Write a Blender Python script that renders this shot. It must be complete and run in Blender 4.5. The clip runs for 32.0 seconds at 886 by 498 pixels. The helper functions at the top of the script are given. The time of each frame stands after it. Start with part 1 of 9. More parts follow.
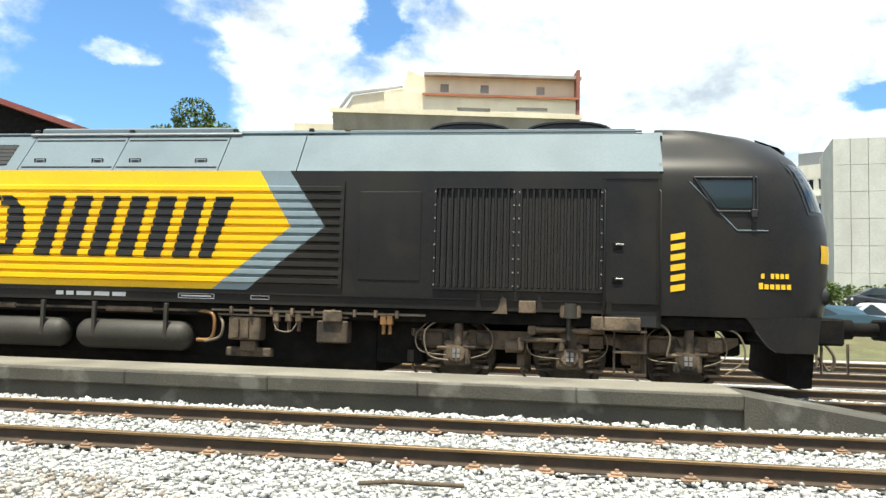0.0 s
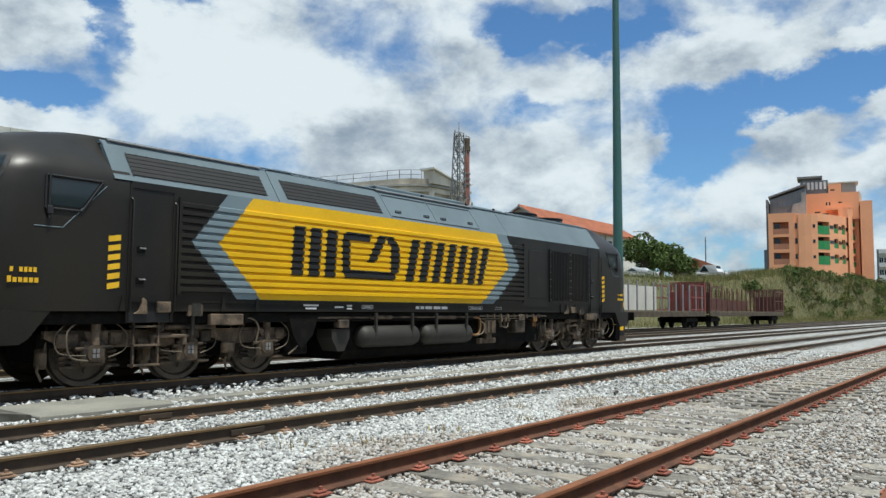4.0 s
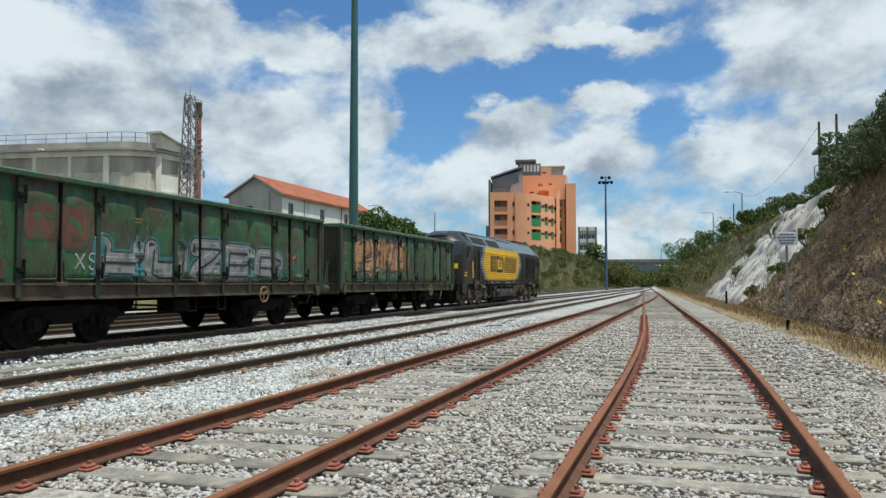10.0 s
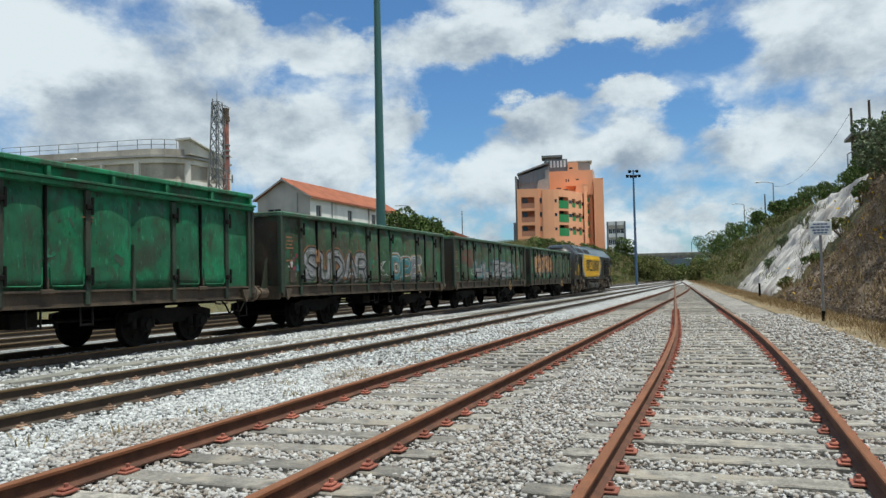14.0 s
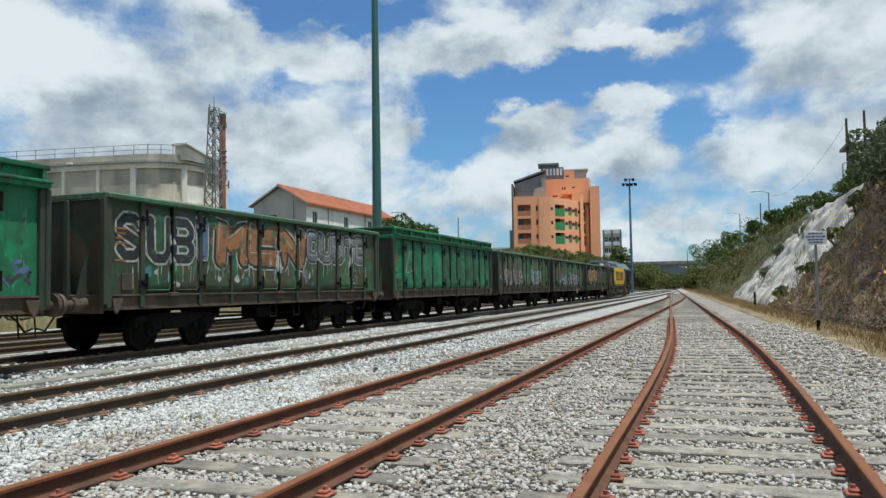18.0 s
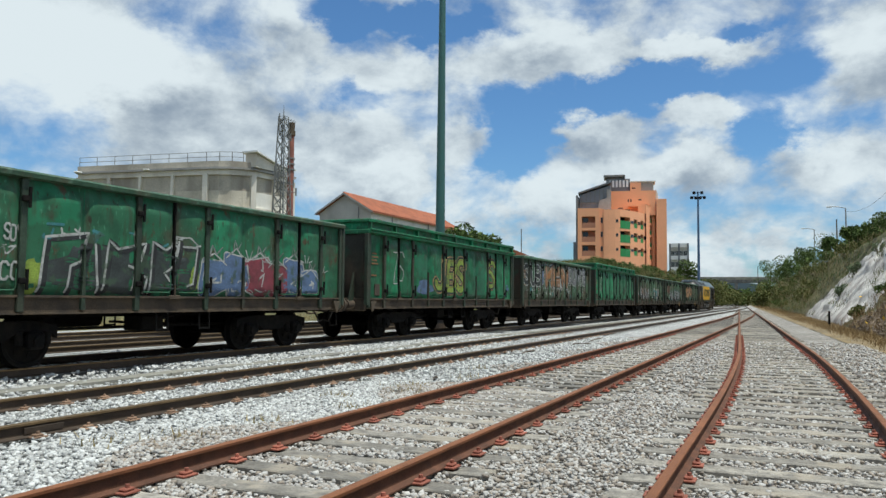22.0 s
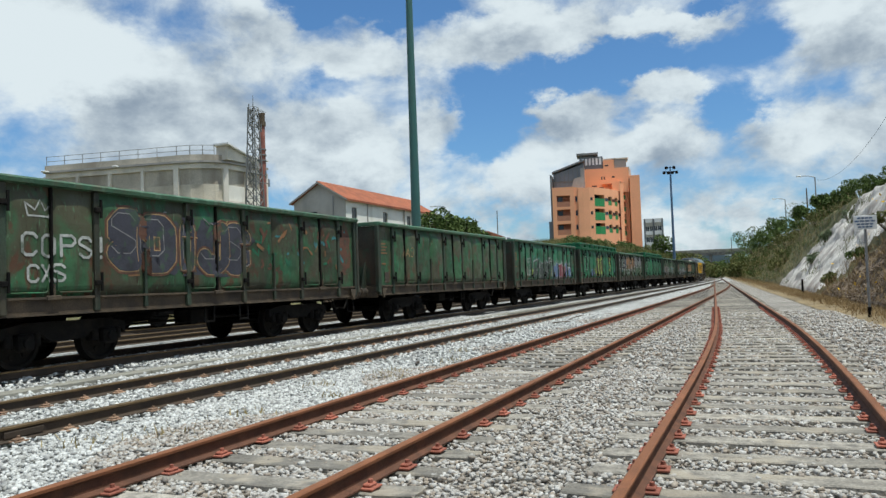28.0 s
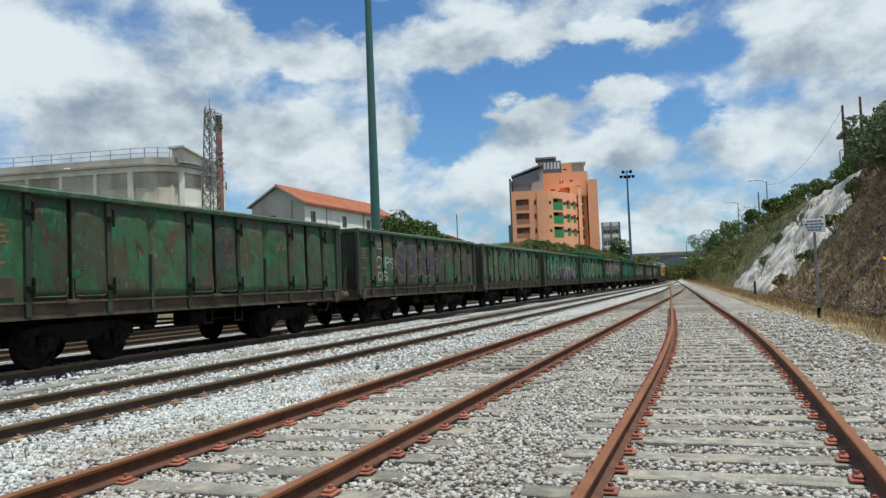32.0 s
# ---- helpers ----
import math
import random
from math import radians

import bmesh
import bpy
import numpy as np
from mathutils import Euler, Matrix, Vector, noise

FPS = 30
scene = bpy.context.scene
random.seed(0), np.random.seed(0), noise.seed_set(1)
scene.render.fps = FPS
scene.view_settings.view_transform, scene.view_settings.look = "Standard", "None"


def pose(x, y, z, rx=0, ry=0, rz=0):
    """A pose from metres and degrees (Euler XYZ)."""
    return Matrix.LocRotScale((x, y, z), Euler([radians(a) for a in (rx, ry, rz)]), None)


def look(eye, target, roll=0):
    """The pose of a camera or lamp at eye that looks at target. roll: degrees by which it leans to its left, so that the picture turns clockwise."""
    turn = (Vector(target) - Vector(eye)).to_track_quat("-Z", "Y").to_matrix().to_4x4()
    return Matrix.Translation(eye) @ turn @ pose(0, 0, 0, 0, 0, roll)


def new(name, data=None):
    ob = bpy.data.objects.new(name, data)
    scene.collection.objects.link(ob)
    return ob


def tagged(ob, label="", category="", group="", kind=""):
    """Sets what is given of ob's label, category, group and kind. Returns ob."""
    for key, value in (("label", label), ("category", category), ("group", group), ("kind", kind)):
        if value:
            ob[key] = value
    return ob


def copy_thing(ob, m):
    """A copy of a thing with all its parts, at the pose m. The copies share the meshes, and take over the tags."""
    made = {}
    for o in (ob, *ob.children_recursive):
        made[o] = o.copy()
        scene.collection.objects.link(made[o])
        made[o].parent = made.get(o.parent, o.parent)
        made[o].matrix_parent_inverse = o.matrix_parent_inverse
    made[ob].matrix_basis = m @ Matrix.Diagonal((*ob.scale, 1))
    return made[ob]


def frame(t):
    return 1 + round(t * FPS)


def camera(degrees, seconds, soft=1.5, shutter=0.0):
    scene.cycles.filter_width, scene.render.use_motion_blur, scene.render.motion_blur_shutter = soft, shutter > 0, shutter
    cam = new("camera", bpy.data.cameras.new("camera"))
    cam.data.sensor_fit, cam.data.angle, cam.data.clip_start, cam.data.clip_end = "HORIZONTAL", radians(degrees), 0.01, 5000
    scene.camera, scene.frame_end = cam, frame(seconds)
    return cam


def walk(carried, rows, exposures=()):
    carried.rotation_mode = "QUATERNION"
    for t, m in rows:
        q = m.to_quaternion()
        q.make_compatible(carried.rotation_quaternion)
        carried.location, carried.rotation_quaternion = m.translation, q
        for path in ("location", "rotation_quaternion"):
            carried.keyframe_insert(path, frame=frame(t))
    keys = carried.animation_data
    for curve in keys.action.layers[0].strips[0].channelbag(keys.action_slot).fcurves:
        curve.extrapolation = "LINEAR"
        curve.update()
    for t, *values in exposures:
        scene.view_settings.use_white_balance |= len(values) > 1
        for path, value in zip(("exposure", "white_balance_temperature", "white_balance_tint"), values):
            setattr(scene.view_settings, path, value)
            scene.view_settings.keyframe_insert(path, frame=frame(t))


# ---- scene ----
cam = camera(59.7, 32.0, soft=1.45)
EYE = (0.0, 0.0, 1.40)
# seconds, yaw, pitch, roll
PATH = [
    (0, 7.69, 4.13, -1.55), (0.5, -1.91, 4.02, -0.27), (1, -11.96, 3.92, 0.38), (1.5, -21.24, 3.85, 0.92), (2, -30.29, 3.88, 0.44),
    (2.5, -39.66, 5.54, 0.27), (3, -46.55, 5.55, -0.15), (3.5, -50.27, 4.89, -0.49), (4, -52.99, 4.46, -0.42), (4.5, -56.04, 4.10, 0.30),
    (6.5, -64.73, 3.52, 0.84), (7, -67.26, 3.12, 0.25), (7.5, -70.27, 2.87, 0.14), (8, -71.51, 2.61, 0.12), (8.5, -72.31, 2.66, -0.03),
    (9, -72.38, 2.76, -0.18), (9.5, -72.47, 2.81, -0.14), (10, -72.41, 2.50, -0.04), (10.5, -73.04, 2.75, 0.17), (11, -73.00, 2.87, 0.24),
    (11.5, -72.73, 2.88, 0.38), (12, -71.96, 2.74, 0.74), (12.5, -71.61, 2.56, 1.11), (13, -71.32, 2.45, 1.20), (13.5, -70.24, 2.43, 1.09),
    (14, -70.28, 2.41, 1.24), (14.5, -70.11, 2.47, 1.24), (16.5, -70.82, 2.81, 1.25), (17, -70.71, 2.89, 1.04), (17.5, -70.65, 2.93, 1.03),
    (18, -70.59, 2.93, 0.89), (18.5, -70.57, 2.94, 1.16), (19, -70.52, 2.95, 1.62), (19.5, -63.08, 3.21, 0.99), (20, -55.06, 3.00, -1.03),
    (20.5, -53.89, 3.08, -2.29), (21, -55.57, 3.24, -2.59), (21.5, -62.68, 3.48, -1.59), (22, -66.03, 3.67, -0.57), (22.5, -66.41, 3.73, 0.25),
    (23, -66.43, 3.74, 0.91), (23.5, -66.24, 3.71, 1.44), (24, -66.35, 3.59, 1.53), (24.5, -66.14, 3.40, 1.36), (26.5, -66.81, 2.80, 1.23),
    (27, -67.07, 2.69, 1.33), (27.5, -67.30, 2.59, 1.75), (28, -67.61, 2.51, 1.96), (28.5, -68.14, 2.44, 2.06), (29, -68.62, 2.39, 2.21),
    (29.5, -68.99, 2.40, 2.26), (30, -69.34, 2.42, 2.17), (30.5, -69.69, 2.44, 2.26), (31, -69.98, 2.48, 2.41), (31.5, -70.28, 2.60, 2.42),
    (32, -70.58, 2.67, 2.26),
]
EXPOSURES = [(0, 0.85, 7000, 3), (1.0, 0.8, 7000, 3), (2.0, 0.40, 6600, 3), (2.6, 0.2, 6500, 3), (3.5, -0.06, 6400, 3), (5.0, -0.17, 6350, 3), (32, -0.17, 6350, 3)]
walk(cam, [(t, pose(*EYE, 90 + p, r, y)) for t, y, p, r in PATH], EXPOSURES)

# world: a sky with heaped clouds, and a high sun
SUN_DIR = Vector((-0.05, -0.27, 0.95)).normalized()


# clear gaps and banks of cloud: yaw, elevation, half width and half height in degrees, weight
GAPS = [(-79.5, 14.9, 8.6, 1.7, -1.3), (-71.6, 12.8, 3.0, 2.7, -1.2), (-88.3, 11.8, 1.9, 2.6, -1.0), (-63.5, 20.0, 6.0, 1.2, -1.2), (-91.3, 15.8, 2.6, 1.6, -1.0),
        (-59.8, 14.4, 2.2, 1.2, -0.6), (-70.6, 9.6, 2.2, 1.0, -0.8), (-87.3, 18.6, 2.6, 0.8, -0.9), (-57.5, 20.8, 3, 1.5, -0.8), (-29.4, 19.6, 1.5, 3.8, -1.3),
        (-24.7, 14.1, 4.2, 1.0, -1.3), (-34.5, 21.5, 2, 1.3, -1.0), (31, 15, 10, 7, -1.4), (13.6, 20, 1.8, 2.6, -1.4), (-21, 14, 2, 1.2, -0.8), (-12.8, 20.4, 1.2, 0.7, -0.9)]
BANKS_EAST = [(-43.4, 15.2, 5.0, 3.0, 0.9), (-48, 12.2, 7.5, 4.5, 0.9), (-55.2, 18.1, 3.0, 2.6, 0.8), (-58.9, 10.0, 6.5, 3.0, 0.8), (-67.2, 11.7, 2.2, 2.4, 0.8), (-63.9, 16.7, 6.3, 1.6, 0.9),
              (-73.7, 18.0, 6.3, 1.7, 1.1), (-84.1, 17.4, 5.0, 0.8, 1.1), (-77.2, 12.2, 3.2, 1.7, 1.5), (-84.0, 13.3, 3.2, 0.9, 1.0), (-83.8, 9.5, 3.3, 1.8, 1.0), (-78.2, 9.4, 4.4, 1.6, 0.8),
              (-97.5, 16.0, 7.0, 3.2, 1.4), (-92.2, 9.4, 3.0, 2.4, 0.9), (-98.5, 9.4, 5.0, 2.8, 1.0), (-73.4, 7.2, 2.6, 1.7, 0.8), (-62.0, 8.8, 3.0, 1.8, 0.7)]
BANKS_WEST = [(-21.6, 18.6, 7.0, 3.6, 1.0), (-37.5, 17.0, 7.2, 5.2, 0.9), (-25.0, 11.6, 5.0, 1.5, 0.9), (-3, 17, 15, 6, 1.1), (31.6, 16.6, 2.8, 1.1, 1.4), (21, 17, 4.5, 3.8, 1.4),
              (16, 14, 5, 2.2, 1.0), (36, 11.0, 4, 1.2, 1.0), (-14, 12, 8, 3, 0.6)]
# where the heaps are sunlit (+) or turn their grey undersides (-)
HEADS = [(-43.2, 15.4, 4.6, 2.2, 0.50), (-47.5, 10.6, 7.5, 2.8, -0.34), (-53, 14.5, 3.5, 2.5, -0.05), (-61.8, 9.3, 2.4, 1.4, 0.40), (-72.5, 18.7, 5.0, 1.0, 0.35), (-84.0, 17.6, 4.5, 0.8, 0.40),
         (-74.0, 16.3, 5.0, 0.9, -0.10), (-98, 14.2, 6.5, 1.7, -0.34), (-94.6, 17.6, 3.0, 1.4, 0.35), (-83.6, 10.3, 2.6, 0.9, 0.32), (-83.6, 8.2, 4.0, 1.0, -0.14), (-77.0, 13.0, 2.6, 0.8, 0.20),
         (-77.2, 11.0, 3.2, 0.8, -0.14), (-91.6, 10.4, 2.2, 1.2, 0.30), (-21.6, 20.0, 6.0, 2.0, 0.25), (-20.5, 16.4, 6.0, 1.2, -0.20), (-37.0, 16.0, 7.0, 5.0, 0.70), (-47.5, 19.0, 5.0, 2.6, 0.34)]


def make_world():
    world = bpy.data.worlds.new("sky")
    scene.world = world
    world.use_nodes = True
    nt = world.node_tree
    nt.nodes.clear()
    N, L = nt.nodes.new, nt.links.new

    def math_node(op, a, b=0.0, clamp=False):
        n = N("ShaderNodeMath")
        n.operation, n.use_clamp = op, clamp
        for i, v in enumerate((a, b)):
            if isinstance(v, (int, float)):
                n.inputs[i].default_value = v
            else:
                L(v, n.inputs[i])
        return n.outputs[0]

    co = N("ShaderNodeTexCoord")
    sky = N("ShaderNodeTexSky")
    sky.sky_type, sky.sun_disc = "NISHITA", False
    sky.sun_elevation = math.asin(SUN_DIR.z)
    sky.sun_rotation = math.atan2(SUN_DIR.x, SUN_DIR.y)
    sky.air_density, sky.dust_density, sky.ozone_density = 1.0, 0.6, 2.0
    stretch = N("ShaderNodeMapping")
    stretch.inputs["Scale"].default_value = (1.0, 1.0, 1.6)
    L(co.outputs["Generated"], stretch.inputs["Vector"])

    def fbm(scale, detail, rough, shift, warp=0.0):
        m = N("ShaderNodeMapping")
        m.inputs["Location"].default_value = shift
        L(stretch.outputs[0], m.inputs["Vector"])
        n = N("ShaderNodeTexNoise")
        n.inputs["Scale"].default_value, n.inputs["Detail"].default_value = scale, detail
        n.inputs["Roughness"].default_value, n.inputs["Distortion"].default_value = rough, warp
        L(m.outputs[0], n.inputs["Vector"])
        return n.outputs[0]

    # the direction as yaw and elevation in degrees, frayed by turbulence
    xyz = N("ShaderNodeSeparateXYZ")
    L(co.outputs["Generated"], xyz.inputs[0])
    yaw_n = math_node("MULTIPLY", math_node("ARCTAN2", math_node("MULTIPLY", xyz.outputs[0], -1.0), xyz.outputs[1]), 57.2958)
    el_n = math_node("MULTIPLY", math_node("ARCSINE", xyz.outputs[2]), 57.2958)
    yaw_n = math_node("ADD", yaw_n, math_node("MULTIPLY", math_node("SUBTRACT", fbm(14.0, 8, 0.6, (2.2, 0.4, 0.9)), 0.5), 6.5))
    el_n = math_node("ADD", el_n, math_node("MULTIPLY", math_node("SUBTRACT", fbm(16.0, 8, 0.6, (7.1, 3.3, 0.2)), 0.5), 4.0))
    flat = N("ShaderNodeCombineXYZ")
    L(yaw_n, flat.inputs[0])
    L(el_n, flat.inputs[1])
    heap = fbm(9.0, 10, 0.58, (0.3, 0.7, 0.1), 0.2)
    cover = math_node("ADD", math_node("MULTIPLY", math_node("SUBTRACT", heap, 0.5), 3.4), 0.40)
    tone_sum = 0.0

    def ellipse(yaw, el, w, h, k):
        """A soft ellipse in the sky, worth k in its middle."""
        d = N("ShaderNodeVectorMath")
        d.operation = "MULTIPLY_ADD"
        L(flat.outputs[0], d.inputs[0])
        d.inputs[1].default_value, d.inputs[2].default_value = (1 / w, 1 / h, 0), (-yaw / w, -el / h, 0)
        r = N("ShaderNodeVectorMath")
        r.operation = "LENGTH"
        L(d.outputs[0], r.inputs[0])
        m = N("ShaderNodeMapRange")
        m.interpolation_type = "SMOOTHSTEP"
        L(r.outputs["Value"], m.inputs[0])
        m.inputs[1].default_value, m.inputs[2].default_value, m.inputs[3].default_value, m.inputs[4].default_value = 0.30, 1.40, k, 0.0
        return m.outputs[0]

    for e in GAPS + BANKS_EAST + BANKS_WEST:
        cover = math_node("ADD", cover, ellipse(*e))
    for e in HEADS:
        tone_sum = math_node("ADD", tone_sum, ellipse(*e))
    # towards the horizon the heaps are seen smaller, parted by pale haze
    low = N("ShaderNodeMapRange")
    low.interpolation_type = "SMOOTHSTEP"
    L(el_n, low.inputs[0])
    low.inputs[1].default_value, low.inputs[2].default_value, low.inputs[3].default_value, low.inputs[4].default_value = 2.0, 10.0, 1.0, 0.0
    puffs = math_node("MULTIPLY", math_node("SUBTRACT", fbm(26.0, 8, 0.55, (4.3, 1.7, 0.6)), 0.5), 4.0)
    cover = math_node("ADD", cover, math_node("MULTIPLY", low.outputs[0], puffs))
    mask = N("ShaderNodeMapRange")
    mask.interpolation_type = "SMOOTHSTEP"
    L(cover, mask.inputs[0])
    mask.inputs[1].default_value, mask.inputs[2].default_value = -0.35, 1.0
    # bright heads lit from above, grey undersides where the cloud is thick
    above = fbm(9.0, 10, 0.58, (0.3, 0.7, 0.19), 0.2)
    lit = math_node("MULTIPLY", math_node("SUBTRACT", heap, above), 1.9)
    curl = math_node("MULTIPLY", math_node("SUBTRACT", fbm(30.0, 8, 0.6, (5.5, 2.1, 0.4), 0.4), 0.5), 0.42)
    thick = math_node("MULTIPLY", math_node("SUBTRACT", math_node("MINIMUM", cover, 2.0), 0.7), 0.06)
    broad = math_node("MULTIPLY", math_node("SUBTRACT", fbm(4.0, 5, 0.5, (1.9, 0.2, 0.55)), 0.5), 0.9)
    total = math_node("ADD", math_node("ADD", math_node("ADD", lit, broad), math_node("SUBTRACT", curl, thick)), math_node("ADD", tone_sum, 0.66))
    tone = N("ShaderNodeMapRange")
    tone.interpolation_type = "SMOOTHSTEP"
    L(math_node("SUBTRACT", total, math_node("MULTIPLY", low.outputs[0], 0.10)), tone.inputs[0])
    tone.inputs[1].default_value, tone.inputs[2].default_value = -0.1, 1.1
    cloud = N("ShaderNodeMix")
    cloud.data_type = "RGBA"
    L(tone.outputs[0], cloud.inputs[0])
    cloud.inputs[6].default_value, cloud.inputs[7].default_value = (0.32, 0.38, 0.475, 1), (0.88, 0.93, 0.98, 1)
    tint = N("ShaderNodeMix")
    tint.data_type, tint.blend_type = "RGBA", "MULTIPLY"
    tint.inputs[0].default_value = 1.0
    L(sky.outputs[0], tint.inputs[6])
    tint.inputs[7].default_value = (0.62, 0.88, 1.14, 1)
    bg_sky, bg_cloud, mix, out = N("ShaderNodeBackground"), N("ShaderNodeBackground"), N("ShaderNodeMixShader"), N("ShaderNodeOutputWorld")
    L(tint.outputs[2], bg_sky.inputs[0])
    bg_sky.inputs[1].default_value = 0.12
    L(cloud.outputs[2], bg_cloud.inputs[0])
    bg_cloud.inputs[1].default_value = 1.0
    L(math_node("MULTIPLY", mask.outputs[0], 0.97), mix.inputs[0])
    L(bg_sky.outputs[0], mix.inputs[1])
    L(bg_cloud.outputs[0], mix.inputs[2])
    L(mix.outputs[0], out.inputs[0])


make_world()
sun = new("sun", bpy.data.lights.new("sun", "SUN"))
sun.data.energy, sun.data.angle, sun.data.color = 4.8, radians(0.6), (1.0, 0.96, 0.90)
sun.matrix_world = look(SUN_DIR * 100, (0, 0, 0))


# materials
def mat(name, base, rough=0.8, metal=0.0, vary=0.25, scale=6.0, fine=60.0, bump=0.15, stain=None, stain_amt=0.5, stain_scale=2.0,
        streak=0.0, spec=0.5, rand=0.0, coat=0.0, wear=None, wear_amt=0.5, wear_scale=3.0, wear_from=0.55, stain_from=0.46):
    """A surface of one base colour with grain at two scales, stains (also drawn out downwards), and relief."""
    m = bpy.data.materials.new(name)
    m.use_nodes = True
    nt = m.node_tree
    N, L = nt.nodes.new, nt.links.new
    b = nt.nodes["Principled BSDF"]
    b.inputs["Roughness"].default_value, b.inputs["Metallic"].default_value = rough, metal
    b.inputs["Specular IOR Level"].default_value = spec
    b.inputs["Coat Weight"].default_value = coat
    co = N("ShaderNodeTexCoord")
    info = N("ShaderNodeObjectInfo") if rand else None

    def noise_tex(sc, detail=4.0, zs=1.0):
        mp = N("ShaderNodeMapping")
        mp.inputs["Scale"].default_value = (1, 1, zs)
        if rand:
            # every piece takes its own stretch of the pattern
            sh = N("ShaderNodeVectorMath")
            sh.operation = "SCALE"
            sh.inputs[0].default_value = (41.0, 17.0, 23.0)
            L(info.outputs["Random"], sh.inputs["Scale"])
            L(sh.outputs[0], mp.inputs["Location"])
        L(co.outputs["Object"], mp.inputs["Vector"])
        n = N("ShaderNodeTexNoise")
        n.inputs["Scale"].default_value, n.inputs["Detail"].default_value = sc, detail
        L(mp.outputs[0], n.inputs["Vector"])
        return n.outputs[0]

    big, small = noise_tex(scale), noise_tex(fine, 3.0)
    add = N("ShaderNodeMath")
    add.operation = "ADD"
    L(big, add.inputs[0])
    L(small, add.inputs[1])
    rng = N("ShaderNodeMapRange")
    L(add.outputs[0], rng.inputs[0])
    rng.inputs[1].default_value, rng.inputs[2].default_value = 0.7, 1.3
    rng.inputs[3].default_value, rng.inputs[4].default_value = 1 - vary, 1 + vary
    mul = N("ShaderNodeVectorMath")
    mul.operation = "SCALE"
    mul.inputs[0].default_value = base
    L(rng.outputs[0], mul.inputs["Scale"])
    colour = mul.outputs[0]
    if rand:
        r2 = N("ShaderNodeMapRange")
        L(info.outputs["Random"], r2.inputs[0])
        r2.inputs[3].default_value, r2.inputs[4].default_value = 1 - rand, 1 + rand
        s2 = N("ShaderNodeVectorMath")
        s2.operation = "SCALE"
        L(colour, s2.inputs[0])
        L(r2.outputs[0], s2.inputs["Scale"])
        colour = s2.outputs[0]
    if stain:
        sm = noise_tex(stain_scale, 6.0, 1.0 if not streak else streak)
        sr = N("ShaderNodeMapRange")
        L(sm, sr.inputs[0])
        sr.inputs[1].default_value, sr.inputs[2].default_value = stain_from, stain_from + 0.2
        sr.inputs[4].default_value = stain_amt
        mx = N("ShaderNodeMix")
        mx.data_type = "RGBA"
        L(sr.outputs[0], mx.inputs[0])
        L(colour, mx.inputs[6])
        mx.inputs[7].default_value = (*stain, 1)
        colour = mx.outputs[2]
    if wear:
        wn = noise_tex(wear_scale, 7.0)
        wr = N("ShaderNodeMapRange")
        L(wn, wr.inputs[0])
        wr.inputs[1].default_value, wr.inputs[2].default_value, wr.inputs[4].default_value = wear_from, wear_from + 0.08, wear_amt
        mw = N("ShaderNodeMix")
        mw.data_type = "RGBA"
        L(wr.outputs[0], mw.inputs[0])
        L(colour, mw.inputs[6])
        mw.inputs[7].default_value = (*wear, 1)
        colour = mw.outputs[2]
    L(colour, b.inputs["Base Color"])
    if bump:
        bp = N("ShaderNodeBump")
        bp.inputs["Strength"].default_value, bp.inputs["Distance"].default_value = bump, 0.02
        L(add.outputs[0], bp.inputs["Height"])
        L(bp.outputs[0], b.inputs["Normal"])
    return m


def stone_mat(name, tones, cell=22.0, bump=0.9, dark=0.35):
    """Loose stone: one tone for each cell, dark joints and strong relief."""
    m = bpy.data.materials.new(name)
    m.use_nodes = True
    nt = m.node_tree
    N, L = nt.nodes.new, nt.links.new
    b = nt.nodes["Principled BSDF"]
    b.inputs["Roughness"].default_value = 0.9
    b.inputs["Specular IOR Level"].default_value = 0.25
    co = N("ShaderNodeTexCoord")
    v = N("ShaderNodeTexVoronoi")
    v.inputs["Scale"].default_value = cell
    L(co.outputs["Object"], v.inputs["Vector"])
    sep = N("ShaderNodeSeparateColor")
    L(v.outputs["Color"], sep.inputs[0])
    ramp = N("ShaderNodeValToRGB")
    L(sep.outputs[0], ramp.inputs[0])
    for i, c in enumerate(tones):
        e = ramp.color_ramp.elements[i] if i < 2 else ramp.color_ramp.elements.new(1.0)
        e.position, e.color = i / (len(tones) - 1), (*c, 1)
    big = N("ShaderNodeTexNoise")
    big.inputs["Scale"].default_value, big.inputs["Detail"].default_value = 0.5, 5
    L(co.outputs["Object"], big.inputs["Vector"])
    rng = N("ShaderNodeMapRange")
    L(big.outputs[0], rng.inputs[0])
    rng.inputs[1].default_value, rng.inputs[2].default_value, rng.inputs[3].default_value, rng.inputs[4].default_value = 0.3, 0.7, 0.78, 1.15
    gap = N("ShaderNodeMapRange")
    L(v.outputs["Distance"], gap.inputs[0])
    gap.inputs[1].default_value, gap.inputs[2].default_value, gap.inputs[3].default_value, gap.inputs[4].default_value = 0.35, 0.75, 1.0, dark
    both = N("ShaderNodeMath")
    both.operation = "MULTIPLY"
    L(rng.outputs[0], both.inputs[0])
    L(gap.outputs[0], both.inputs[1])
    s = N("ShaderNodeVectorMath")
    s.operation = "SCALE"
    L(ramp.outputs[0], s.inputs[0])
    L(both.outputs[0], s.inputs["Scale"])
    L(s.outputs[0], b.inputs["Base Color"])
    bp = N("ShaderNodeBump")
    bp.invert = True
    bp.inputs["Strength"].default_value, bp.inputs["Distance"].default_value = bump, 0.04
    L(v.outputs["Distance"], bp.inputs["Height"])
    L(bp.outputs[0], b.inputs["Normal"])
    return m


